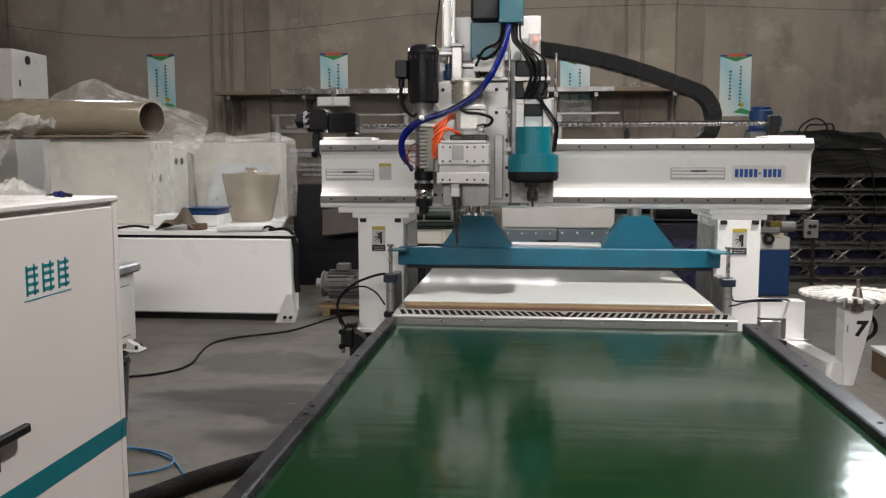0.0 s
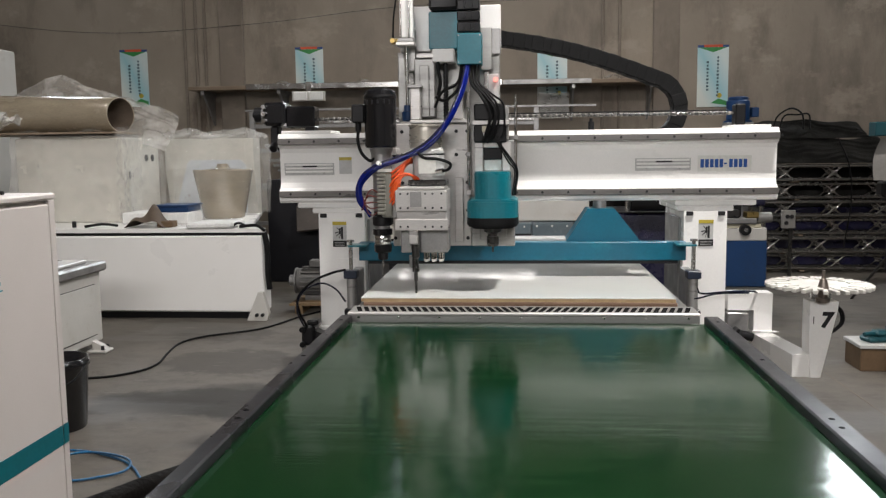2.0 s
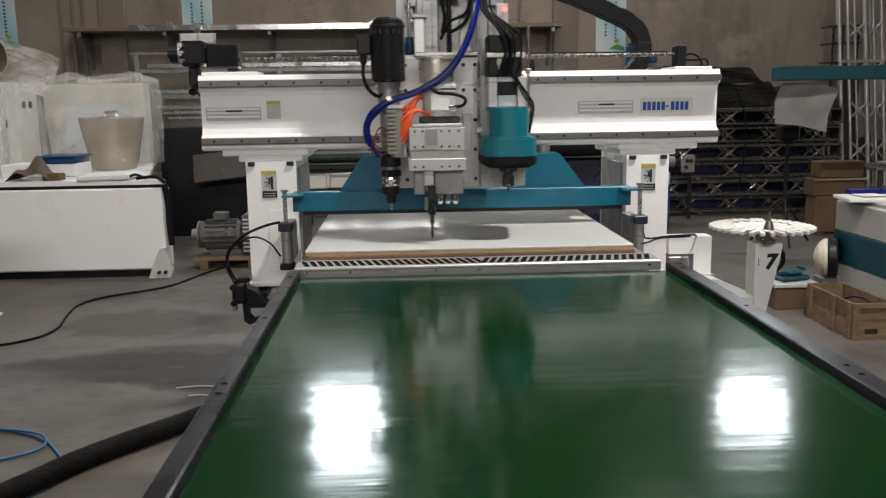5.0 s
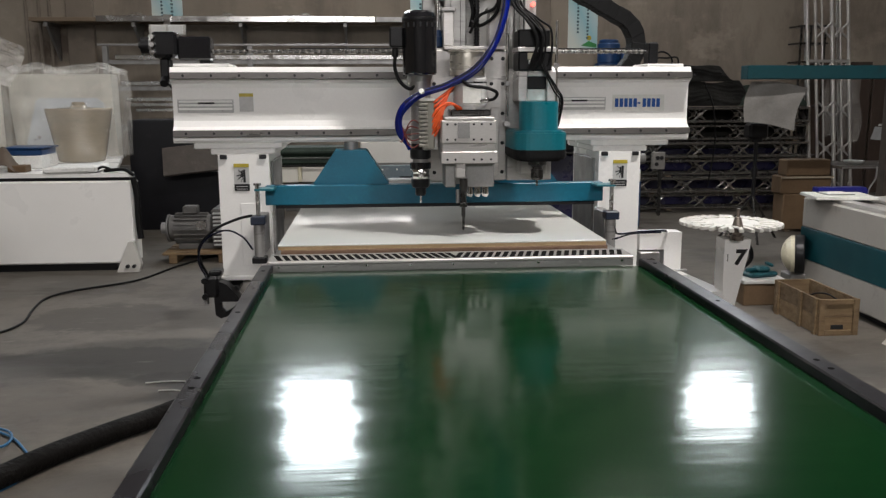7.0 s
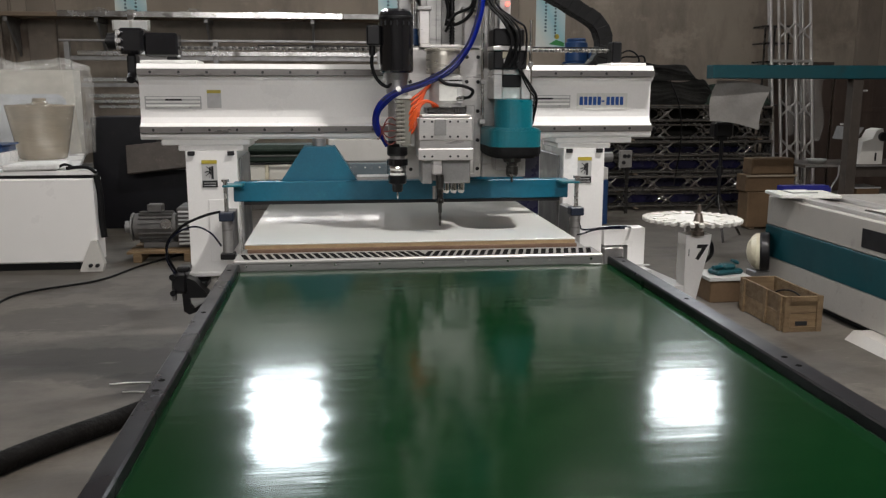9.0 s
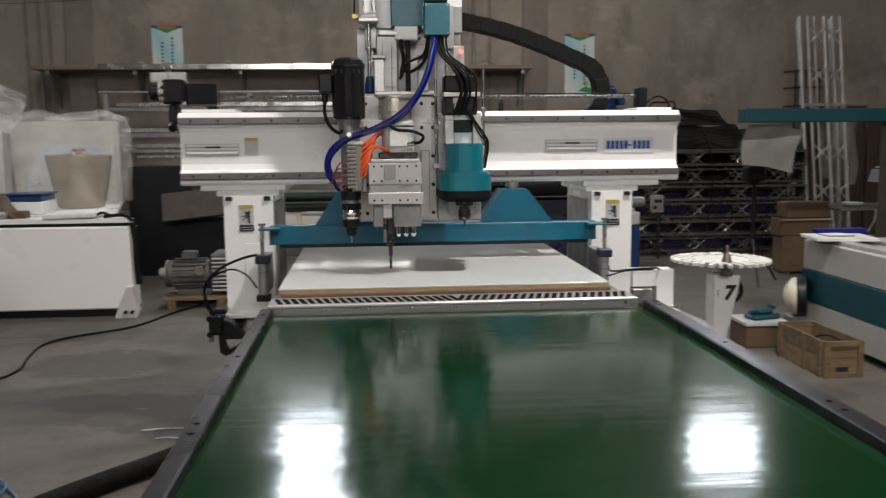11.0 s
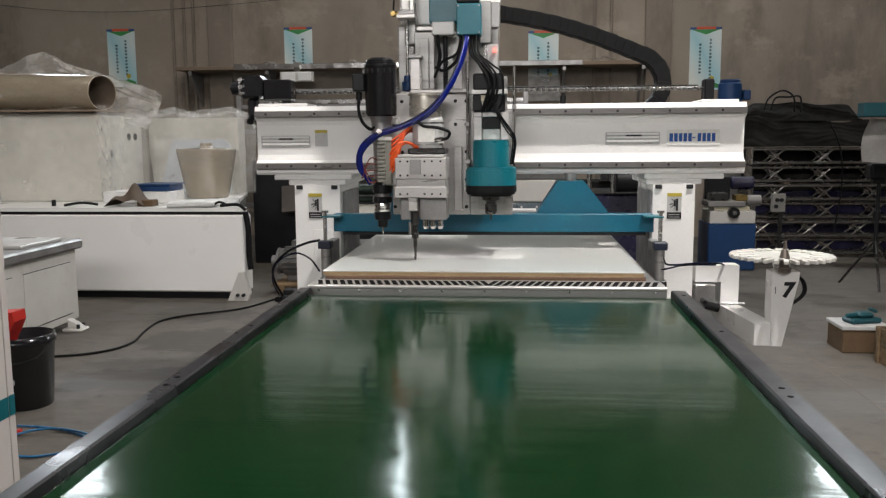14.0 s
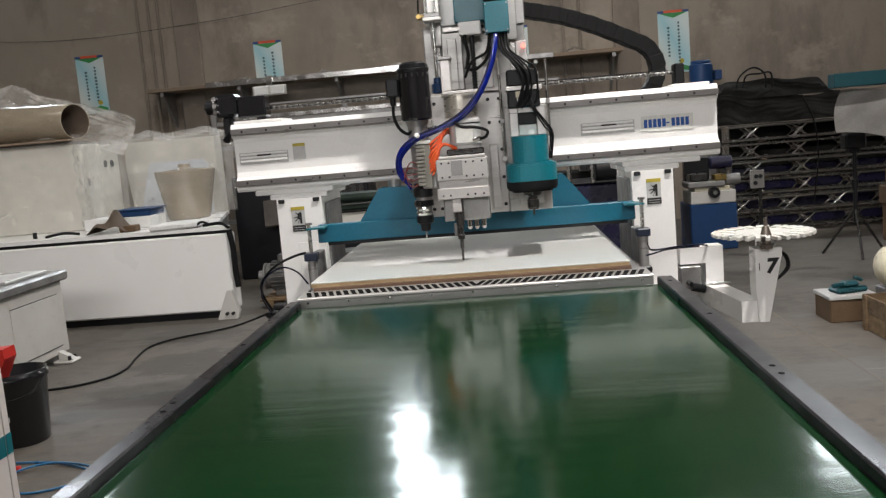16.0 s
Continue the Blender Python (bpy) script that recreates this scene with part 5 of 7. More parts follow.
    for k in range(4):
        part("orange_tube", S().tube([(-0.515, 3.68, 1.405 + 0.022 * k), (-0.492, 3.672, 1.455 + 0.016 * k), (-0.465 + 0.004 * k, 3.675, 1.51 + 0.005 * k), (-0.435 + 0.005 * k, 3.69, 1.522 - 0.002 * k), (-0.412 + 0.005 * k, 3.71, 1.5), (-0.408 + 0.004 * k, 3.73, 1.465)], 0.0054, 7), ORANGE, vb)
    for k in range(5):
        z = 1.37 + 0.02 * k
        part("red_wire", S().tube([(-0.565, 3.68, z), (-0.585, 3.672, z - 0.012 + 0.006 * k), (-0.605, 3.676, z + 0.01 * math.sin(3 * k)), (-0.628, 3.685, 1.435 - 0.013 * k), (-0.636, 3.7, 1.42 - 0.01 * k)], 0.0026, 6), DULL_RED, vb)
    # teal routing spindle
    def corner(r, a, flat):
        """A point on a rounded square; flat of 1 gives a circle."""
        c, q = math.cos(radians(a)), math.sin(radians(a))
        return (-0.094 + r * math.copysign(abs(c) ** flat, c), r * math.copysign(abs(q) ** flat, q))
    def cowl(r, flat=0.8):
        return [(x, 3.715 + y) for x, y in (corner(r, a, flat) for a in range(0, 360, 9))]
    def deep(r, flat=0.62):
        """A rounded square in front, drawn out and round behind."""
        front = [(x, 3.715 + y) for x, y in (corner(r, a, flat) for a in range(180, 361, 9))]
        return front + [(x, 3.87 + y) for x, y in (corner(r, a, 1.0) for a in range(0, 181, 12))]
    ts = part("router_spindle", S().prism(cowl(0.075), 2, 1.4205, 1.526).prism(cowl(0.072), 2, 1.5262, 1.53), TEAL_BRIGHT, t, "teal routing spindle cover with a black skirt")
    part("lower_cover", S().prism(deep(0.104), 2, 1.347, 1.41).prism(deep(0.1), 2, 1.4102, 1.416).prism(deep(0.09), 2, 1.4162, 1.42), TEAL_BRIGHT, ts)
    part("skirt", S().prism(deep(0.105), 2, 1.318, 1.3465).prism(deep(0.1), 2, 1.31, 1.3178).prism(deep(0.085), 2, 1.302, 1.3098), RUBBER, ts, "black rubber skirt")
    part("nose_plate", S().box(-0.15, -0.04, 3.8, 3.884, 1.24, 1.3055, 0.004), ALU_DULL, ts)
    part("collet", S().lathe((-0.095, 3.72, 1.2), (-0.095, 3.72, 1.3055), [(0, 0.005), (0.22, 0.005), (0.23, 0.021), (0.32, 0.025), (0.62, 0.025), (0.63, 0.02), (0.72, 0.02), (0.8, 0.036), (1, 0.038)], 20), SCREW_DARK, ts, "dark steel collet nut")
    part("mount_plate", S().box(-0.191, -0.004, 3.885, 3.934, 1.205, 1.66, 0.004), ALU_DULL, ts)
    for xa in (-0.169, -0.056):
        part("side_plate", S().box(xa, xa + 0.036, 3.75, 3.8845, 1.5305, 1.648, 0.003), ALU, ts)
    part("shaft_housing", S().box(-0.1325, -0.0565, 3.765, 3.86, 1.5305, 1.578, 0.004), LABEL_WHITE, ts)
    part("motor_window", S().box(-0.1325, -0.0565, 3.758, 3.86, 1.5785, 1.626, 0.003), BLACK, ts)
    part("cross_plate", S().box(-0.1325, -0.0565, 3.752, 3.86, 1.6265, 1.648, 0.002), ALU_DULL, ts)
    fan = part("fan_box", S().box(-0.171, -0.038, 3.74, 3.869, 1.6485, 1.7195, 0.005), BLACK, t, "black fan box with tangled cables")
    part("fan_bar", S().box(-0.176, -0.027, 3.73, 3.869, 1.72, 1.7375, 0.002), ALU, fan)
    part("fan_box_top", S().box(-0.171, -0.045, 3.75, 3.869, 1.738, 1.806, 0.006), BLACK, fan)
    part("plug", S().box(-0.137, -0.108, 3.732, 3.7395, 1.69, 1.716, 0.002), CREAM, fan)
    part("connector", S().box(-0.132, -0.112, 3.731, 3.7395, 1.67, 1.688, 0.002), WHITE, fan)
    part("back_strip", S().box(-0.165, -0.03, 3.87, 3.93, 1.6605, 1.8, 0.003), ALU_DULL, fan)
    for x, za, zb in ((-0.199, 1.43, 1.86), (0.0, 1.5, 1.845)):
        part("guide_rod", S().cyl((x, 3.84, za), (x, 3.84, zb), 0.006, 10), STEEL, t)
        part("rod_clamp", S().box(x - 0.009, x + 0.009, 3.828, 3.852, za + 0.16, za + 0.18, 0.002), STEEL_GREY, t)
        part("rod_holder", S().box(x - 0.012, x + 0.012, 3.83, 3.872, za, za + 0.02, 0.002), ALU, t)
    lamp_b = part("lamp_bracket", S().box(-0.118, -0.07, 3.92, 3.96, 1.8, 1.94, 0.003), LABEL_GREY, t)
    part("signal_lamp", S().cyl((-0.085, 3.92, 1.915), (-0.085, 3.905, 1.915), 0.009, 12), RED_GLOW, lamp_b, "small red signal lamp, lit")
    # junction box with upright chain
    jb = part("junction_box", S().box(-0.243, -0.14, 3.82, 3.92, 1.972, 2.1, 0.003), TEAL, t, "teal sheet steel junction box")
    for x in (-0.236, -0.147):
        for z in (1.981, 2.091):
            part("screw", S().cyl((x, 3.82, z), (x, 3.8175, z), 0.0035, 8), STEEL_GREY, jb)
    part("box_arm", S().box(-0.23, -0.2, 3.9205, 3.97, 1.87, 2.1, 0.003), ALU, jb)
    for k in range(7):
        z = 2.105 + k * 0.045
        part("chain_link", S().box(-0.242, -0.148, 3.825, 3.9, z, z + 0.04, 0.004).box(-0.215, -0.205, 3.82, 3.8248, z + 0.008, z + 0.032, 0.001).box(-0.186, -0.176, 3.82, 3.8248, z + 0.008, z + 0.032, 0.001), BLACK, jb)
    # hoses
    for k in range(5):
        d = 0.0062 * (k % 3)
        e = 0.006 * (k // 3)
        line = [(-0.21 + d, 3.85 - e, 1.985), (-0.212 + d, 3.82 - e, 1.94), (-0.232 + d, 3.77 - e, 1.85), (-0.281 + d, 3.71 - e, 1.738), (-0.356 + d, 3.69 - e, 1.655 - d), (-0.45, 3.685 - e, 1.6 - d), (-0.551, 3.675 - e, 1.566 - d), (-0.617 + d, 3.675 - e, 1.526 - d), (-0.647 + d, 3.68 - e, 1.47), (-0.642 + d, 3.685, 1.41), (-0.6, 3.7, 1.362 - d)]
        if k in (1, 3):
            part("black_cable", S().tube(line[:8], 0.0055, 7), RUBBER, t)
        else:
            part("blue_hose", S().tube(line, 0.0076, 10), BLUE_TUBE, t, "shiny dark blue air hose")
    part("hose_tie", S().cyl((-0.556, 3.655, 1.572), (-0.543, 3.69, 1.556), 0.0095, 12), WHITE, t)
    rnd = random.Random(8)
    for k in range(12):
        dx, dy = rnd.uniform(-0.018, 0.018), rnd.uniform(-0.014, 0.014)
        part("black_cable", S().tube([(-0.172 + dx, 3.86 + dy, 1.985), (-0.172 + dx, 3.83 + dy, 1.93), (-0.162 + dx, 3.78 + dy, 1.885), (-0.115 + 1.6 * dx, 3.735 + dy, 1.843 + dy), (-0.078 + 1.6 * dx, 3.722 + dy, 1.78 + dx), (-0.085 + 2 * dx, 3.722, 1.705 + 2 * dy), (-0.11 + 1.5 * dx, 3.73, 1.658 + dy)], 0.0045, 7), RUBBER, t)
    for k in range(4):
        dx = rnd.uniform(-0.01, 0.01)
        part("black_cable", S().tube([(-0.085 + dx, 3.732, 1.7), (-0.06 + dx, 3.72, 1.635), (-0.02 + dx, 3.73, 1.575 + dx), (0.004 + dx, 3.74, 1.53), (-0.006 + dx, 3.77, 1.43)], 0.003, 7), RUBBER, t)
    part("black_cable", S().tube([(-0.225, 3.85, 1.985), (-0.24, 3.86, 1.88), (-0.3, 3.88, 1.83), (-0.34, 3.89, 1.845)], 0.007, 7), RUBBER, t)
    part("black_cable", S().tube([(-0.225, 3.86, 1.985), (-0.245, 3.86, 1.9), (-0.31, 3.87, 1.865), (-0.345, 3.89, 1.8)], 0.006, 7), RUBBER, t)
    return t


# ---- energy chain: rigid links that roll along as the carriage slides ----
CHAIN_N = 34


def chain_point(s, shift):
    """Place and slope, in x and z, at s metres along the chain from the carriage end."""
    a = Vector((-0.1 + shift, 1.95))
    b = Vector((0.68 + shift / 2, 1.74))
    run = (b - a).length
    ang = math.atan2(b.y - a.y, b.x - a.x)
    r = 0.15
    if s < run:
        p = a + (b - a) * (s / run)
        p.y += 0.03 * math.sin(math.pi * s / run)
        return p.x, p.y, ang + 0.03 * math.pi / run * math.cos(math.pi * s / run)
    s -= run
    turn_len = r * (math.pi + ang)
    centre = b + Vector((math.sin(ang), -math.cos(ang))) * r
    if s < turn_len:
        q = ang - s / r
        p = centre + Vector((-math.sin(q), math.cos(q))) * r
        return p.x, p.y, q
    s -= turn_len
    return centre.x - s, centre.y - r, -math.pi


def energy_chain():
    t = thing("energy_chain", (0, 4.5, 1.5), "black plastic energy chain from the carriage down to the beam", "cable chain")
    forms = []
    for w_, h_ in ((0.05, 0.036), (0.0475, 0.0345)):
        link = S().box(-0.031, 0.031, -w_, w_, -h_, h_, 0.004)
        link.box(-0.012, 0.012, -0.036, 0.036, h_, h_ + 0.002, 0.0008).box(-0.012, 0.012, -0.036, 0.036, -h_ - 0.002, -h_, 0.0008)
        me = bpy.data.meshes.new("link")
        me.from_pydata(link.v, [], link.f)
        me.materials.append(RUBBER)
        forms.append(me)
    links = []
    for k in range(CHAIN_N):
        ob = new("link", forms[k % 2])
        ob.parent = t
        links.append(ob)
    part("chain_tray", S().box(-1.0, 0.98, 4.47, 4.57, 1.385, 1.4, 0.002), STEEL_GREY, t)
    part("tray_support", S().box(-0.9, 0.9, 4.452, 4.469, 1.3, 1.4, 0.002), STEEL_GREY, t)
    return t, links


# ---- control cabinet beside the conveyor ----
def control_cabinet():
    x, y0, y1 = -1.45, 1.75, 2.8
    t = thing("control_cabinet", (-1.8, 2.3, 0), "white steel control cabinet with a teal stripe and clutter on top", "cabinet")
    part("body", S().box(-2.15, x - 0.02, y0, y1, 0.05, 1.262, 0.006), WHITE_WARM, t)
    part("plinth", S().box(-2.12, x - 0.05, y0 + 0.03, y1 - 0.03, 0, 0.05), BLACK, t)
    part("top", S().box(-2.16, x + 0.002, y0 - 0.01, y1 + 0.006, 1.2625, 1.283, 0.005), WHITE_WARM, t)
    door = part("door", S().box(x - 0.0195, x, y0 + 0.02, y1 - 0.035, 0.07, 1.25, 0.004), WHITE_WARM, t)
    part("corner_post", S().box(x - 0.0195, x - 0.001, y1 - 0.031, y1, 0.052, 1.2615, 0.002), WHITE_WARM, t)
    part("stripe", S().box(x, x + 0.0012, y0 + 0.022, y1 - 0.037, 0.475, 0.54, 0.0004), TEAL_STRIPE, door, "teal painted stripe")
    part("stripe_end", S().box(x - 0.0008, x + 0.0004, y1 - 0.031, y1 - 0.001, 0.475, 0.54, 0.0002), TEAL_STRIPE, t)
    mk = part("maker_mark", S().box(x, x + 0.001, 2.265, 2.5, 1.018, 1.022, 0.0003), BRAND_TEAL, door, "teal brand mark above a thin line")
    for k in range(3):
        ya = 2.268 + k * 0.078
        for zz in (1.036, 1.058, 1.08, 1.1):
            part("mark_bar", S().box(x, x + 0.001, ya + 0.012, ya + 0.066, zz, zz + 0.01, 0.0003), BRAND_TEAL, mk)
        part("mark_bar", S().box(x, x + 0.001, ya + 0.008, ya + 0.018, 1.032, 1.115, 0.0003), BRAND_TEAL, mk)
        part("mark_bar", S().box(x, x + 0.001, ya + 0.044, ya + 0.053, 1.032, 1.118, 0.0003), BRAND_TEAL, mk)
    h = part("handle", S().box(x, x + 0.02, 2.068, 2.1, 0.61, 0.76, 0.004), BLACK, door, "black swing handle")
    part("lever", S().box(x + 0.02, x + 0.04, 2.04, 2.205, 0.683, 0.708, 0.004), BLACK, h)
    for i, (cx, cy, r) in enumerate(((-1.63, 2.06, 0.1), (-1.7, 2.28, 0.13), (-1.6, 2.45, 0.085))):
        sh = S().sheet(30, 22, lambda u, v: (cx + r * 1.3 * (u - 0.5) * 2, cy + r * (v - 0.5) * 2, 1.2845 + max(0, math.sin(math.pi * u) * math.sin(math.pi * v)) ** 0.6 * max(0.004, 0.05 + 0.035 * noise.noise((5 * u, 5 * v, 2.0 + i)) + 0.025 * noise.noise((13 * u, 12 * v, 7.0 + i)))))
        single("plastic_bag", sh, WRAP, "crumpled clear plastic bag on the control cabinet", "plastic bag", "plastic bags")
    t2 = thing("cable_plug", (-1.52, 2.6, 1.2835), "small dark blue plug on the control cabinet", "plug")
    part("body", S().cyl((-1.55, 2.6, 1.296), (-1.512, 2.6, 1.294), 0.009, 12, 0.003), BINDER_BLUE, t2)
    part("collar", S().cyl((-1.53, 2.6, 1.296), (-1.523, 2.6, 1.2955), 0.0105, 12), BLACK, t2)
    part("pin", S().cyl((-1.573, 2.6, 1.292), (-1.551, 2.6, 1.2945), 0.004, 8), BLACK, t2)
    part("cable_tail", S().cyl((-1.511, 2.6, 1.294), (-1.492, 2.6, 1.292), 0.006, 8), BLACK, t2)
    t3 = thing("tool_pouch", (-1.65, 2.12, 1.2835), "grey cloth pouch on the control cabinet", "pouch")
    part("body", S().box(-1.76, -1.56, 1.98, 2.2, 1.2835, 1.32, 0.015), STEEL_GREY, t3)
    part("strap", S().box(-1.68, -1.655, 1.975, 2.205, 1.3205, 1.325, 0.001), CHARCOAL, t3)


def router_pedestal():
    x = -3.0
    t = thing("machine_table", (-3.5, 5.6, 0), "white steel machine table with a grey slab top and bolt-down feet", "machine table")
    part("body", S().box(-4.0, x - 0.03, 4.6, 6.12, 0.06, 0.57, 0.01), WHITE_OLD, t)
    part("top", S().box(-4.05, x + 0.01, 4.55, 6.16, 0.571, 0.64, 0.014), STEEL_GREY, t, "grey cast top")
    for y in (4.7, 5.5):
        part("top_rail", S().box(-3.95, x - 0.06, y, y + 0.5, 0.6405, 0.665, 0.005), ALU, t)
    for y in (4.75, 5.45):
        part("panel", S().box(x - 0.0295, x - 0.026, y, y + 0.58, 0.12, 0.48, 0.002), WHITE_OLD, t, "recessed side panel")
        for z in (0.482, 0.114):
            part("groove", S().box(x - 0.0296, x - 0.0265, y, y + 0.58, z, z + 0.005, 0.0008), INK, t)
    for y in (4.7, 5.98):
        f = part("foot", S().box(x - 0.06, x + 0.085, y - 0.065, y + 0.065, 0.0, 0.022, 0.008).prism([(x - 0.0295, 0.022), (x + 0.07, 0.022), (x + 0.05, 0.045), (x - 0.0295, 0.085)], 1, y - 0.03, y + 0.03), WHITE_OLD, t)
        for s in (-0.035, 0.035):
            part("bolt", S().cyl((x + 0.05, y + s, 0.02), (x + 0.05, y + s, 0.05), 0.012, 8), INK, f)


def bucket():
    c = (-2.36, 4.32)
    t = thing("paint_bucket", (c[0], c[1], 0), "black plastic bucket with a red scoop standing in it", "bucket")
    part("pail", S().lathe((*c, 0.0), (*c, 0.37), [(0, 0.125), (0.02, 0.13), (0.88, 0.152), (0.89, 0.16), (0.95, 0.16), (0.96, 0.155), (1.0, 0.155), (1.0, 0.148), (0.6, 0.14), (0.6, 0.0)], 32, True, True), BLACK_GLOSS, t)
    part("label", S().lathe((*c, 0.13), (*c, 0.2), [(0, 0.1372), (0.02, 0.1376), (0.98, 0.141), (1, 0.1405)], 32), RUBBER, t)
    part("label_mark", S().box(c[0] - 0.04, c[0] + 0.03, c[1] - 0.1415, c[1] - 0.134, 0.14, 0.165, 0.002), LABEL_GREY, t)
    part("bail", S().tube([(c[0] - 0.158, c[1], 0.34), (c[0] - 0.13, c[1] - 0.11, 0.27), (c[0], c[1] - 0.17, 0.25), (c[0] + 0.13, c[1] - 0.11, 0.27), (c[0] + 0.158, c[1], 0.34)], 0.004, 6), BLACK, t)
    sc = S().prism([(c[0] - 0.13, 0.3), (c[0] - 0.07, 0.3), (c[0] + 0.0, 0.44), (c[0] - 0.005, 0.49), (c[0] - 0.2, 0.475), (c[0] - 0.2, 0.44)], 1, c[1] - 0.06, c[1] + 0.05)
    part("scoop", sc, RED, t, "red plastic scoop")


def hoses():
    h = thing("suction_hose", (-1.4, 3.6, 0), "thick black rubber suction hose lying on the floor", "hose")
    pts = [(-2.35, 2.72, 0.043), (-1.98, 2.92, 0.043), (-1.69, 3.2, 0.043), (-1.5, 3.51, 0.043), (-1.33, 3.72, 0.045), (-1.15, 3.91, 0.05), (-0.9, 4.12, 0.09), (-0.6, 4.3, 0.15)]
    part("pipe", S().tube(pts, 0.042, 18, 14), HOSE_BLACK, h)
    part("cuff", S().cyl((-0.93, 4.095, 0.085), (-0.84, 4.17, 0.1), 0.046, 18, 0.003), BLACK, h)
    part("clamp", S().cyl((-0.955, 4.075, 0.08), (-0.935, 4.09, 0.084), 0.0475, 16, 0.002), STEEL_GREY, h)
    c = thing("floor_cable", (-2.3, 6.2, 0), "black rubber cable lying across the floor", "cable")
    part("sheath", S().tube([(-3.2, 5.18, 0.009), (-2.68, 5.245, 0.009), (-2.46, 5.4, 0.009), (-2.405, 5.62, 0.009), (-2.465, 5.93, 0.009), (-2.5, 6.25, 0.009), (-2.39, 6.48, 0.009), (-2.04, 6.78, 0.009), (-1.85, 7.3, 0.009), (-1.6, 7.8, 0.009)], 0.0078, 8, 10), RUBBER, c)
    b = thing("air_hose", (-1.9, 3.75, 0), "loose loops of light blue air hose on the floor", "hose")
    part("loop", S().tube([(-2.2, 3.98, 0.008), (-2.02, 3.96, 0.008), (-1.88, 3.9, 0.008), (-1.76, 3.82, 0.008), (-1.66, 3.7, 0.008), (-1.55, 3.5, 0.008), (-1.6, 3.3, 0.008), (-1.85, 3.2, 0.008)], 0.0055, 8, 10), BLUE_HOSE, b)
    part("loop", S().tube([(-2.15, 3.7, 0.02), (-1.95, 3.6, 0.01), (-1.8, 3.66, 0.008), (-1.72, 3.72, 0.018), (-1.78, 3.85, 0.02), (-2.0, 3.92, 0.02), (-2.12, 3.8, 0.02), (-2.0, 3.6, 0.02)], 0.0055, 8, 10), BLUE_HOSE, b)
    part("coupler", S().cyl((-2.2, 3.86, 0.016), (-2.12, 3.88, 0.016), 0.014, 10), RED, b)


# ---- second machine with its load of parcels, at the left ----
def left_machine():
    y = 7.2
    t = thing("stored_router", (-3.5, 8.2, 0), "long white router base in storage, loaded with parcels", "machine base")
    part("plinth", S().box(-5.2, -2.3, y + 0.04, 7.4, 0.0, 0.06, 0.004), BLACK, t)
    part("front_panel", S().box(-5.25, -2.14, y, 7.4, 0.061, 0.715, 0.012), WHITE, t)
    part("rear_body", S().box(-5.25, -3.0, 7.401, 9.7, 0.0, 0.7, 0.01), WHITE_OLD, t)
    part("bed_gap", S().box(-5.2, -2.16, y + 0.03, 7.4, 0.7155, 0.742, 0.002).box(-5.2, -2.95, 7.4, 9.68, 0.7155, 0.742, 0.002), BLACK, t)
    part("bed_top", S().prism([(-5.25, y + 0.01), (-2.13, y + 0.01), (-2.13, 7.26), (-2.36, 7.6), (-2.78, 9.3), (-5.25, 9.3)], 2, 0.7425, 0.775), WHITE, t)
    for px in (-5.0, -2.21):
        f = S().prism([(px - 0.07, 0.0), (px + 0.1, 0.0), (px + 0.12, 0.06), (px + 0.07, 0.24), (px + 0.03, 0.24)], 1, y - 0.06, y - 0.001)
        ft = part("foot_bracket", f, WHITE_OLD, t)
        for s in (0.02, 0.07):
            part("bolt", S().cyl((px + s, y - 0.03, 0.05), (px + s, y - 0.09, 0.05), 0.014, 8).cyl((px + s, y - 0.03, 0.05), (px + s, y - 0.03, 0.11), 0.008, 8), INK, ft)
    part("cable_loom", S().tube([(-2.12, y - 0.005, 0.74), (-2.1, y - 0.01, 0.6), (-2.1, y - 0.01, 0.4), (-2.09, y - 0.01, 0.26)], 0.025, 8).tube([(-2.35, y + 0.05, 0.79), (-2.2, y + 0.03, 0.8), (-2.12, y, 0.76)], 0.014, 8), RUBBER, t, "black cable loom over the end")
    part("cable", S().tube([(-3.75, y + 0.1, 0.79), (-3.6, y + 0.12, 0.81), (-3.5, y + 0.2, 0.79)], 0.012, 7), RUBBER, t)
    part("cable", S().tube([(-2.42, y + 0.06, 0.79), (-2.36, y + 0.05, 0.82), (-2.28, y + 0.06, 0.79)], 0.01, 7), RUBBER, t)
    for x in (-4.6, -3.9):
        part("stop_pin", S().cyl((x, y + 0.2, 0.775), (x, y + 0.2, 0.83), 0.018, 10), BLACK, t)

    sl = S().box(-2.8, -2.4, 7.19, 7.55, 0.778, 0.826, 0.012, Matrix.Rotation(radians(-1.6), 3, "Y"))
    single("foam_slab", sl, FOAM, "white foam slab on the router base", "foam slab")
    bag = S().sheet(14, 10, lambda u, v: (-3.4 + 0.36 * u, 7.3 + 0.3 * v, 0.777 + 0.19 * math.sin(math.pi * u) * math.sin(math.pi * (0.15 + 0.7 * v)) * (0.8 + 0.3 * math.sin(9 * u + 4 * v))))
    single("crumpled_sack", bag, KRAFT_IN, "crumpled brown paper sack on the router base", "sack")
    b = thing("parts_tray", (-3.1, 7.9, 0.776), "white box with a blue tray on top", "tray")
    part("box", S().box(-3.6, -2.98, 7.7, 8.05, 0.776, 0.88, 0.008), FOAM, b)
    part("tray", S().box(-3.3, -2.99, 7.72, 8.05, 0.881, 0.935, 0.01), BLUE, b, "blue plastic tray")
    part("rim", S().box(-3.32, -2.97, 7.7, 8.07, 0.9355, 0.948, 0.004), BLUE, b)
    single("brown_block", S().box(-3.12, -2.98, 7.34, 7.46, 0.776, 0.83, 0.006), CARDBOARD, "small brown carton on the router base", "carton")
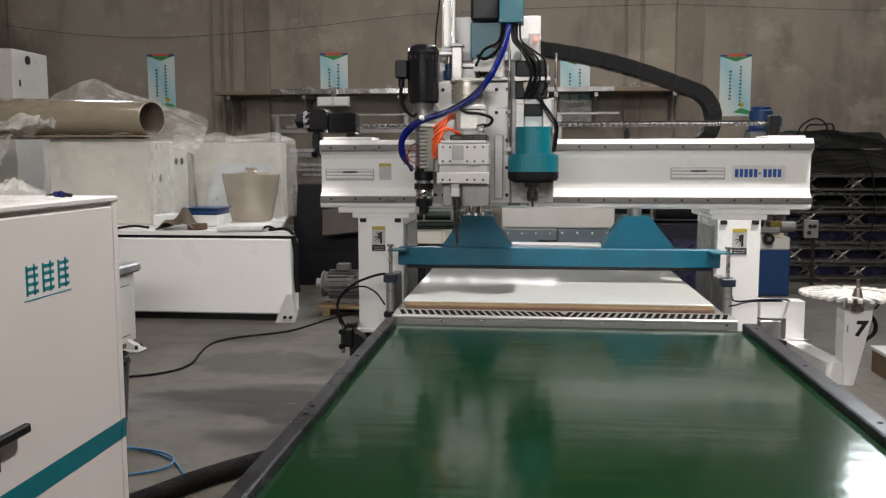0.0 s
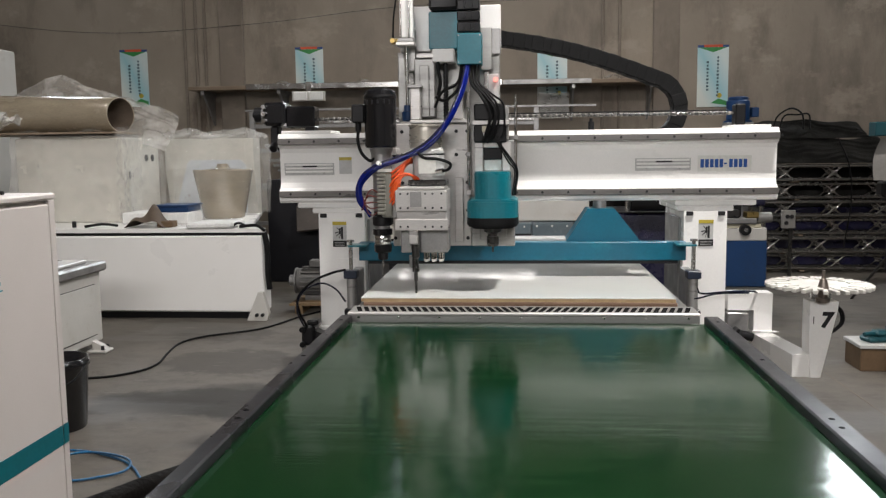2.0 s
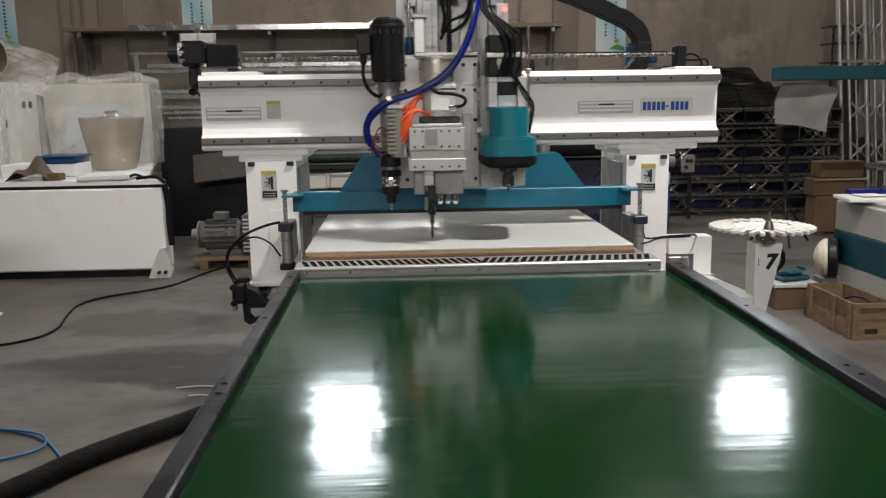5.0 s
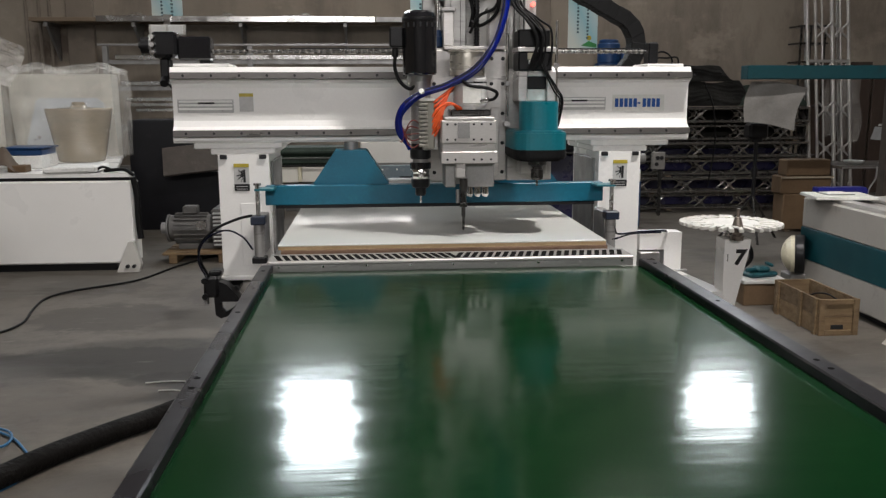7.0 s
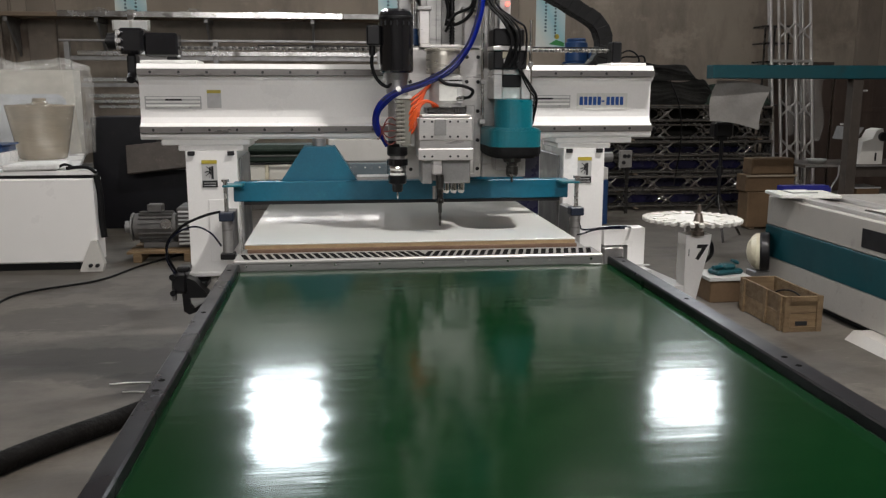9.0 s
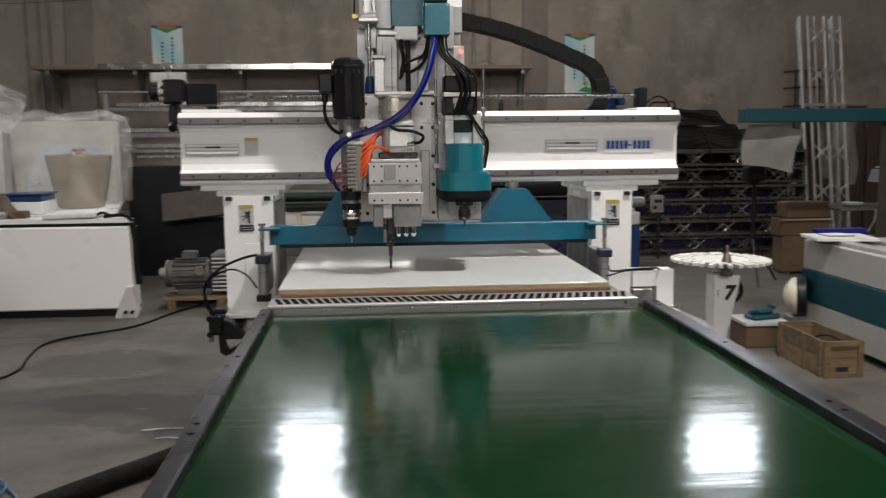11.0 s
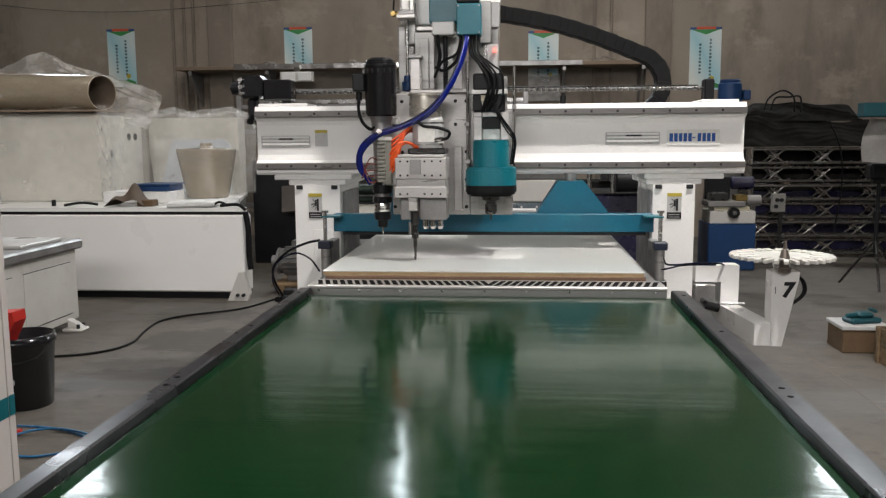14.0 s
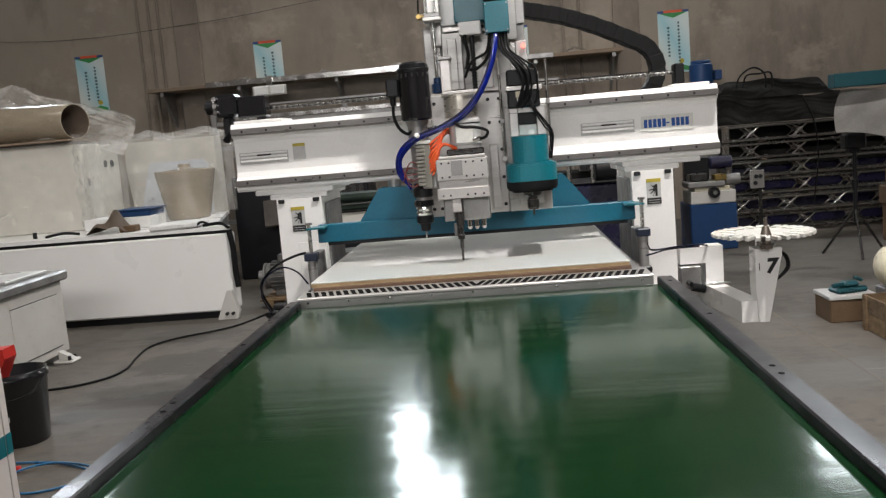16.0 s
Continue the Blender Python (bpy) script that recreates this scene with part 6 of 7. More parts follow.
    # big cone of stretch film
    c = thing("film_cone", (-2.92, 8.5, 0.776), "large beige roll of kraft film standing upright", "film roll")
    part("roll", S().lathe((-2.92, 8.5, 0.776), (-2.92, 8.5, 1.255), [(0, 0.196), (0.02, 0.204), (0.97, 0.29), (1.0, 0.286)], 40), KRAFT, c)
    part("core", S().lathe((-2.92, 8.5, 1.2555), (-2.92, 8.5, 1.31), [(0, 0.2), (0.1, 0.18), (0.25, 0.075), (0.5, 0.06), (1, 0.055)], 24), KRAFT, c)
    # two wrapped cabinets
    w1 = thing("wrapped_cabinet", (-4.15, 8.3, 0.776), "white electric cabinet wrapped in clear plastic film", "cabinet")
    part("body", S().box(-4.72, -3.67, 7.92, 8.72, 0.776, 1.57, 0.01), WRAPPED_CREAM, w1)
    for yy in (8.42, 8.56):
        part("vent_hole", S().lathe((-3.669, yy, 1.375), (-3.664, yy, 1.375), [(0, 0.035), (1, 0.035)], 18), INK, w1)
    part("latch", S().box(-3.669, -3.66, 8.03, 8.06, 1.18, 1.25, 0.002), INK, w1)
    wrap_box(w1, -4.755, -3.635, 7.885, 8.755, 0.778, 1.6, 11)
    for k, (dx, dy) in enumerate(((0.0, 0.0), (0.05, 0.16))):
        fold = S().sheet(16, 44, lambda u, v: (-3.66 + dx + 0.09 * (u - 0.5) * (1 - k) + 0.03 * noise.noise((3 * u, 14 * v, 1.0 + k)), 7.88 + dy + 0.24 * k * (u - 0.5) + 0.035 * noise.noise((7 * u, 9 * v, 3.0 + k)) + 0.02 * noise.noise((15 * u, 24 * v, 6.0)), 0.8 + 0.86 * v + 0.02 * noise.noise((9 * u, 3 * v, 9.0))))
        part("film_fold", fold, WRAP, w1, "bunched shiny fold of film")
    w2 = thing("wrapped_cabinet", (-3.15, 9.3, 0.776), "cream cabinet wrapped in cloudy plastic film", "cabinet")
    part("body", S().prism([(9.1, 0.776), (9.22, 0.776), (9.22, 1.57), (9.0, 1.57), (9.0, 1.25)], 0, -3.72, -2.76), WRAPPED_CREAM, w2)
    part("panel", S().box(-3.62, -2.85, 8.994, 8.9995, 1.38, 1.54, 0.002), WRAPPED_CREAM, w2)
    part("front_plate", S().prism([(-3.62, 0.79), (-2.84, 0.79), (-2.84, 1.29), (-2.9, 1.345), (-3.43, 1.345), (-3.47, 1.32)], 1, 8.975, 8.993), PALE_BLUE, w2, "pale blue-white sloping cover plate")
    wrap_box(w2, -3.77, -2.66, 8.93, 9.26, 0.778, 1.61, 12)
    # loose front of the film, falling over the standing roll to the bed
    def fall(u, v):
        out = math.sin(math.pi * min(1, v * 1.05)) ** 0.7
        return (-3.12 + 0.72 * u - 0.32 * v * (1 - 0.35 * u) + 0.02 * noise.noise((4 * u, 9 * v, 1.0)),
                7.86 + 1.06 * v ** 1.6 - 0.05 * out + 0.05 * noise.noise((6 * u, 5 * v, 2.0)) + 0.02 * noise.noise((15 * u, 11 * v, 5.0)),
                0.79 + 0.8 * (1 - (1 - v) ** 1.35) + 0.012 * math.sin(9 * u))
    part("film_front", S().sheet(34, 34, fall), WRAP_THIN, w2, "loose clear plastic film")
    # plywood with the big tube on the first cabinet
    pl = single("plywood_sheet", S().box(-5.5, -3.72, 7.85, 8.7, 1.606, 1.624, 0.002), SHELF_WOOD, "thin plywood sheet lying on the wrapped cabinet", "plywood sheet")
    r = thing("film_tube", (-4.5, 8.2, 1.624), "large beige tube of film lying on plywood", "film roll")
    # a loosely rolled sheet, wider at its far end and cut off aslant at the open one
    def slant(shape):
        shape.v = [(x + 0.36 * (y - 8.16) * max(0.0, min(1.0, (x + 4.9) / 1.1)), y, z) for x, y, z in shape.v]
        return shape
    part("roll", slant(S().lathe((-5.4, 8.16, 1.815), (-3.78, 8.16, 1.79), [(0, 0.186), (0.004, 0.19), (0.2, 0.187), (0.4, 0.182), (0.6, 0.176), (0.8, 0.17), (0.996, 0.165), (1.0, 0.163), (1.0, 0.157), (0.7, 0.157), (0.4, 0.157), (0.4, 0.0)], 44, True, True)), KRAFT, r)
    # darker inner skin: the hollow's shade is put into its colour
    part("core", slant(S().lathe((-3.784, 8.16, 1.79), (-4.7, 8.16, 1.8), [(0, 0.1562), (0.4, 0.1562), (1, 0.1562), (1, 0.0)], 36, False)), KRAFT_IN, r, "inner skin darkened for the shade of the hollow")
    # film that peaks behind the tube and hangs down in a bulge past its open end
    def drape(u, v):
        end = max(0.0, u - 0.6) / 0.4
        top = 2.0 + 0.2 * math.exp(-((u - 0.42) / 0.17) ** 2) - 0.2 * end ** 2
        low = 1.68 - 0.24 * end
        crease = 0.03 * noise.noise((8 * u, 5 * v, 0.3)) + 0.02 * noise.noise((19 * u, 13 * v, 4.1))
        return (-5.4 + 2.05 * u - 0.09 * v * end, 8.46 - 0.12 * v + 0.3 * end * math.sin(math.pi * min(1, 0.2 + v * 0.9)) * 0.35 + crease, low + (top - low) * (1 - v) + crease)
    d1 = S().sheet(64, 34, drape)
    single("plastic_sheet", d1, WRAP_HEAVY, "crumpled clear plastic sheet draped behind the film tube", "plastic sheet", "plastic sheets")
    d2 = S().sheet(48, 26, lambda u, v: (-6.0 + 1.5 * u + 0.05 * noise.noise((5 * u, 5 * v, 3.0)), 7.35 + 0.4 * v, 1.5 + 0.2 * u + 0.24 * math.sin(math.pi * v) * (1 - 0.75 * u) + 0.1 * noise.noise((7 * u, 5 * v, 1.3)) + 0.05 * noise.noise((16 * u, 11 * v, 2.7))))
    single("plastic_sheet", d2, WRAP_HEAVY, "crumpled clear plastic sheet beside the film tube", "plastic sheet", "plastic sheets")
    d3 = S().sheet(34, 34, lambda u, v: (-5.75 + 0.92 * u - 0.38 * u * (1 - v), 7.55 + 0.07 * noise.noise((6 * u, 3 * v, 0.7)) + 0.04 * noise.noise((14 * u, 9 * v, 5.2)), 0.78 + 0.85 * v + 0.03 * noise.noise((9 * u, 4 * v, 8.0))))
    single("plastic_sheet", d3, WRAP_HEAVY, "hanging plastic sheet in front of the parcels", "plastic sheet", "plastic sheets")
    ub = thing("electric_cabinet", (-6.270, 9.4, 0), "tall white electric cabinet with a round lock", "cabinet")
    part("body", S().box(-6.970, -5.740, 9.02, 9.7, 0, 2.6, 0.012), WHITE_OLD, ub)
    part("door", S().box(-6.930, -5.990, 9.0, 9.0195, 0.1, 2.52, 0.006), WHITE_OLD, ub)
    part("lock", S().cyl((-5.739, 9.3, 2.5), (-5.732, 9.3, 2.5), 0.05, 18), INK, ub)
    part("lock", S().cyl((-6.070, 9.0, 2.4), (-6.070, 8.992, 2.4), 0.02, 12), INK, ub)
    part("latch", S().box(-5.739, -5.732, 9.12, 9.15, 2.2, 2.27, 0.002), INK, ub)
    bx = single("upper_carton", S().box(-7.270, -6.370, 9.2, 9.7, 2.602, 3.3, 0.01), WHITE_OLD, "white carton on the electric cabinet", "carton")


def wrap_box(parent, x0, x1, y0, y1, z0, z1, seed):
    """A crumpled skin of film round a box, open below."""
    rnd = random.Random(seed)
    ph = [rnd.uniform(0, 6.3) for _ in range(4)]

    def rough(p):
        return 0.016 * math.sin(11 * p[0] + 7 * p[2] + ph[0]) + 0.014 * math.sin(17 * p[2] - 9 * p[1] + ph[1]) + 0.012 * math.sin(23 * p[0] + 19 * p[1] + ph[2])
    ring = [(x0, y0), (x1, y0), (x1, y1), (x0, y1)]
    for (ax, ay), (bx, by) in zip(ring, ring[1:] + ring[:1]):
        nx, ny = (by - ay), -(bx - ax)
        ln = math.hypot(nx, ny)
        nx, ny = nx / ln, ny / ln

        def place(u, v, ax=ax, ay=ay, bx=bx, by=by, nx=nx, ny=ny):
            p = (ax + (bx - ax) * u, ay + (by - ay) * u, z0 + (z1 - z0) * v)
            k = rough(p) - (0.05 * max(0, v - 0.9) * 10 * 0.4)
            return (p[0] + nx * k, p[1] + ny * k, p[2])
        part("film_wrap", S().sheet(18, 14, place), WRAP, parent, "crumpled clear plastic film")
    top = S().sheet(18, 14, lambda u, v: (x0 + (x1 - x0) * u, y0 + (y1 - y0) * v, z1 + rough((x0 + u, y0 + v, 0)) * 1.5 + 0.03 * math.sin(math.pi * u) * math.sin(math.pi * v)))
    part("film_wrap", top, WRAP, parent, "crumpled clear plastic film")


def motor_on_pallet():
    t = thing("wooden_pallet", (-1.6, 7.8, 0), "small worn wooden pallet on the floor", "pallet")
    for k in range(5):
        part("slat", S().box(-2.0, -1.1, 7.45 + k * 0.16, 7.57 + k * 0.16, 0.07, 0.09, 0.003), CRATE_WOOD, t)
    for x in (-1.95, -1.55, -1.2):
        part("bearer", S().box(x, x + 0.07, 7.45, 8.2, 0.0, 0.069, 0.004), CRATE_WOOD, t)
    m = thing("vacuum_pump", (-1.6, 7.75, 0.091), "grey ribbed vacuum pump motor with a fan grille on a pallet", "pump")
    part("housing", S().cyl((-1.98, 7.7, 0.26), (-1.62, 7.7, 0.26), 0.112, 24, 0.012), CAST_GREY, m)
    for k in range(18):
        a = 2 * math.pi * k / 18
        y, z = 7.7 + 0.12 * math.cos(a), 0.26 + 0.12 * math.sin(a)
        part("cooling_fin", S().box(-1.93, -1.66, y - 0.012, y + 0.012, z - 0.003, z + 0.003, 0.001, Matrix.Rotation(a, 3, "X")), CAST_GREY, m)
    part("flange", S().cyl((-1.995, 7.7, 0.26), (-1.98, 7.7, 0.26), 0.118, 24, 0.004).cyl((-2.05, 7.7, 0.26), (-1.996, 7.7, 0.26), 0.05, 16), STEEL_GREY, m)
    part("terminal_box", S().box(-1.86, -1.74, 7.64, 7.76, 0.385, 0.45, 0.008), CAST_GREY, m)
    part("bright_cap", S().cyl((-1.7, 7.565, 0.3), (-1.7, 7.585, 0.3), 0.045, 16, 0.004), STEEL, m)
    for k in range(9):
        part("grille_bar", S().box(-1.6, -1.2, 7.555, 7.584, 0.125 + k * 0.033, 0.139 + k * 0.033, 0.003), LABEL_GREY, m)
    part("body", S().box(-1.615, -1.18, 7.585, 7.95, 0.1, 0.43, 0.012), CAST_GREY, m)
    part("foot", S().box(-1.9, -1.25, 7.62, 7.78, 0.091, 0.1395, 0.004), CAST_GREY, m)


def profile_rack():
    """Steel rack with long aluminium profiles against the back wall."""
    t = thing("profile_rack", (-2.0, 11.0, 0), "steel rack holding long aluminium profiles", "rack")
    for x in (-3.35, -1.7, 0.2):
        part("upright", S().box(x, x + 0.06, 10.75, 10.81, 0, 1.93, 0.003), STEEL_GREY, t)
    part("top_rail", S().box(-3.4, 0.95, 10.74, 10.82, 1.931, 1.955, 0.003), STEEL_GREY, t)
    for z in (0.5, 0.95, 1.42, 1.72):
        part("beam", S().box(-3.29, 0.199, 10.76, 10.8, z, z + 0.05, 0.003), STEEL_GREY, t)
    for k, (z, y) in enumerate(((1.775, 10.72), (1.48, 10.7), (1.3, 10.68), (1.24, 10.7), (1.18, 10.71), (1.03, 10.68))):
        s = single("aluminium_profile", S().box(-3.2 + 0.05 * k, 0.2, y, y + 0.035, z, z + 0.05 - 0.004 * k, 0.003), STEEL, "long bare aluminium profile on the rack", "profile", "aluminium profiles")
    for k in range(3):
        part("support", S().box(-3.2 + 1.6 * k, -3.14 + 1.6 * k, 10.67, 10.76, 0.98, 1.03, 0.002), STEEL_GREY, t)
    c = thing("grey_cabinet", (-1.9, 9.6, 0), "dark slate-blue steel cabinet with a grey ledge", "cabinet")
    part("body", S().box(-2.72, -1.25, 9.3, 9.9, 0, 1.12, 0.01), SLATE, c)
    part("panel", S().box(-2.1, -1.3, 9.29, 9.2995, 0.72, 1.02, 0.004), SCREW_DARK, c)
    part("ledge", S().box(-2.35, -1.25, 9.2, 9.289, 0.6, 0.625, 0.003), STEEL_GREY, c)
    tp = S().box(-2.34, -1.5, 9.06, 9.1, 0.605, 0.9, 0.004, Matrix.Rotation(radians(-6), 3, "Y") @ Matrix.Rotation(radians(-24), 3, "X"))
    single("tilted_panel", tp, POST_BROWN, "dusty grey sheet panel leaning on the ledge of the dark cabinet", "panel")


def behind_gantry():
    """What is seen through the gantry: another bed, a covered saw, cartons."""
    t = thing("panel_saw", (-0.1, 8.0, 0), "white panel machine with a green cover behind the router", "machine")
    part("bed", S().box(-1.0, 0.12, 7.6, 8.6, 0.4, 0.65, 0.01), CAST_GREY, t)
    part("base", S().box(-0.9, 0.05, 7.7, 8.5, 0.0, 0.399, 0.01), TEAL_DARK, t)
    part("side_case", S().box(0.125, 0.62, 7.62, 8.4, 0.0, 0.785, 0.01), BLUE_GREY, t, "dull grey sheet metal case with screws")
    for k in range(4):
        part("screw", S().cyl((0.17 + k * 0.13, 7.62, 0.75), (0.17 + k * 0.13, 7.612, 0.75), 0.01, 8), LABEL_WHITE, t)
    part("tank", S().box(0.64, 1.62, 7.7, 8.5, 0.0, 0.85, 0.015), NAVY, t, "dark navy covered tank")
    part("tank_lid", S().box(0.63, 1.63, 7.69, 8.51, 0.851, 0.8605, 0.004), BLACK, t)
    part("beam", S().box(-0.36, 0.62, 7.64, 7.74, 0.79, 0.98, 0.008), WHITE_OLD, t)
    part("beam_post", S().box(-0.3, 0.62, 7.68, 7.76, 0.981, 1.3, 0.008), CAST_GREY, t)
    part("screw_panel", S().box(-0.36, 0.12, 7.5, 7.59, 0.655, 0.787, 0.006), BLUE_GREY, t, "blue-grey panel with small screws")
    for k in range(4):
        part("screw", S().cyl((-0.3 + 0.12 * k, 7.5, 0.755), (-0.3 + 0.12 * k, 7.493, 0.755), 0.007, 8), LABEL_WHITE, t)
    part("socket", S().box(-0.04, 0.12, 7.49, 7.4995, 0.66, 0.697, 0.003), INK, t)
    part("cover", S().box(-1.3, -0.42, 7.5, 7.9, 0.865, 0.94, 0.03).box(-1.3, -0.42, 7.49, 7.9, 0.8, 0.8645, 0.018), GREEN_DARK, t, "dark green canvas cover")
    part("cover_rail", S().box(-1.3, -0.42, 7.478, 7.489, 0.852, 0.862, 0.002), CAST_GREY, t)
    part("cover_edge", S().box(-1.3, -0.42, 7.475, 7.489, 0.786, 0.799, 0.002), BLACK, t)
    part("box", S().box(-1.26, -0.87, 7.5, 7.88, 0.654, 0.784, 0.006), WRAPPED_CREAM, t, "cream painted drawer case")
    part("box", S().box(-0.85, -0.56, 7.52, 7.88, 0.654, 0.784, 0.006), WRAPPED_CREAM, t, "cream painted drawer case")
    part("box_clip", S().box(-0.875, -0.845, 7.485, 7.499, 0.66, 0.79, 0.003), CREAM, t)
    for x in (0.75, 0.95, 1.45):
        part("upright", S().cyl((x, 7.7, 0.861), (x, 7.7, 1.25), 0.02, 12), STEEL, t)
    part("rail", S().cyl((0.6, 7.7, 1.26), (1.6, 7.7, 1.26), 0.02, 12), STEEL, t)
    part("housing", S().cyl((0.95, 7.55, 0.98), (1.5, 7.55, 0.98), 0.1, 20, 0.01), BLACK, t, "black motor housing")
    rk = thing("tube_rack", (1.4, 9.2, 0), "dark rack with square steel tubes", "rack")
    part("frame", S().box(0.4, 1.9, 9.0, 9.5, 0, 0.9, 0.01), CHARCOAL, rk)
    for i in range(5):
        for j in range(2):
            part("square_tube", S().box(0.95 + i * 0.09, 1.03 + i * 0.09, 8.9, 9.45, 0.902 + j * 0.075, 0.97 + j * 0.075, 0.006), CHROME, rk)
            part("tube_end", S().box(0.963 + i * 0.09, 1.017 + i * 0.09, 8.895, 8.9, 0.914 + j * 0.075, 0.958 + j * 0.075, 0.002), INK, rk)


# ---- right background ----
def truss(t, x0, x1, y, z0, z1, material=CHROME):
    """One lying box truss: four chords, diagonals and end frames."""
    d = 0.2
    for yy in (y, y + d):
        for z in (z0 + 0.018, z1 - 0.018):
            part("chord", S().cyl((x0, yy, z), (x1, yy, z), 0.018, 10), material, t)
    n = max(3, round((x1 - x0) / 0.46))
    step = (x1 - x0) / n
    for k in range(n):
        xm = x0 + (k + 0.5) * step
        for yy in (y, y + d):
            for s in (-1, 1):
                part("brace", S().cyl((xm - 0.075 * s, yy - 0.004 * s, z0 + 0.03), (xm + 0.075 * s, yy - 0.004 * s, z1 - 0.03), 0.012, 6), material, t)
            part("node_plate", S().box(xm - 0.03, xm + 0.03, yy - 0.006, yy + 0.006, (z0 + z1) / 2 - 0.03, (z0 + z1) / 2 + 0.03, 0.003), material, t)
    for x in (x0, x1):
        part("end_frame", S().box(x - 0.012, x + 0.012, y - 0.018, y + d + 0.018, z0, z1, 0.004), material, t)


def truss_stack():
    rnd = random.Random(2)
    for k in range(6):
        z0 = 0.03 + k * 0.2
        off = rnd.uniform(-0.12, 0.12)
        t = thing("lighting_truss", (4.2, 10.1, z0), "aluminium stage truss with cross braces lying in a stack", "truss", "stacked trusses")
        truss(t, 2.68 + off, 4.75 + off, 10.0 + rnd.uniform(-0.05, 0.05), z0, z0 + 0.185)
        for x in (3.05, 4.6):
            part("spacer", S().box(x + off, x + 0.05 + off, 10.0, 10.2, z0 - 0.0145, z0 - 0.001, 0.002), SHELF_WOOD, t)
    # dark block added as a backing, so the trusses stand against darkness
    bk = thing("truss_backing", (3.8, 10.5, 0), "dark backing block added behind the stacked trusses", "case")
    part("body", S().box(2.8, 4.75, 10.32, 10.8, 0.0, 1.17, 0.01), CHARCOAL, bk)
    part("cover", S().box(2.78, 4.7, 10.26, 10.3195, 0.02, 0.72, 0.01), NAVY, bk, "dark navy film over the lower half")
    part("edge", S().box(2.79, 4.76, 10.31, 10.81, 1.1705, 1.19, 0.003), BLACK, bk)
    # dark folded cloth heap on the stack
    def heap(x0, x1, z0, h, y0, depth, seed, steps):
        """A pile of folded blankets: stepped front with sagging layers, a lumpy top and closed ends."""
        rr = random.Random(seed)
        ph = [rr.uniform(0, 6.3) for _ in range(6)]

        def place(u, v):
            x = x0 + (x1 - x0) * u
            end = min(1.0, 9 * u * (1 - u) + 0.25)
            top = h * end * (1 + 0.09 * math.sin(5 * u + ph[0]) + 0.05 * math.sin(17 * u + ph[1]))
            if v < 0.62:
                s = v / 0.62
                sag = 0.02 * math.sin(9 * u + ph[2]) + 0.012 * math.sin(23 * u + ph[3])
                bulge = abs(math.sin(math.pi * steps * min(1, max(0, s + 1.8 * sag / h + 0.07 * math.sin(4 * u + 5 * s + ph[0])))))
                return (x + 0.02 * math.sin(8 * s + ph[4]), y0 - 0.03 * bulge ** 0.6 * (0.6 + 0.4 * math.sin(11 * u + 9 * s + ph[2])) - 0.03 * math.sin(7 * u + 4 * s + ph[5]) + 0.1 * s, z0 + top * s)
            s = (v - 0.62) / 0.38
            return (x, y0 + 0.1 + depth * s, z0 + top * (1 - 0.15 * s) + 0.012 * math.sin(19 * u + 8 * s + ph[1]) * math.sin(math.pi * s))
        return S().sheet(70, 40, place)
    single("stage_cloth", heap(2.5, 4.12, 1.225, 0.3, 9.98, 0.5, 1, 5), CHARCOAL, "dark folded stage blankets piled on the trusses", "cloth", "stage cloths")
    single("stage_cloth", heap(2.62, 3.86, 1.5, 0.19, 10.05, 0.4, 2, 3), CHARCOAL, "dark folded stage blankets on top of the pile", "cloth", "stage cloths")
    single("stage_cloth", heap(3.95, 4.75, 1.225, 0.22, 9.99, 0.45, 3, 4), GREEN_DARK, "dark green folded canvas on the trusses", "cloth", "stage cloths")
    cb = S()
    for k in range(2):
        cx = 2.98 + 0.07 * k
        cb.tube([(cx - 0.16, 10.0, 1.62), (cx - 0.12, 9.98, 1.75), (cx + 0.02, 9.97, 1.83 - 0.07 * k), (cx + 0.14, 9.98, 1.76), (cx + 0.16, 10.0, 1.6)], 0.01, 6)
    cb.tube([(3.5, 9.95, 1.5), (3.62, 9.93, 1.2), (3.66, 9.94, 0.8), (3.6, 9.94, 0.3)], 0.008, 6)
    single("cable_coil", cb, RUBBER, "black cable coil on the cloth pile", "cable coil")


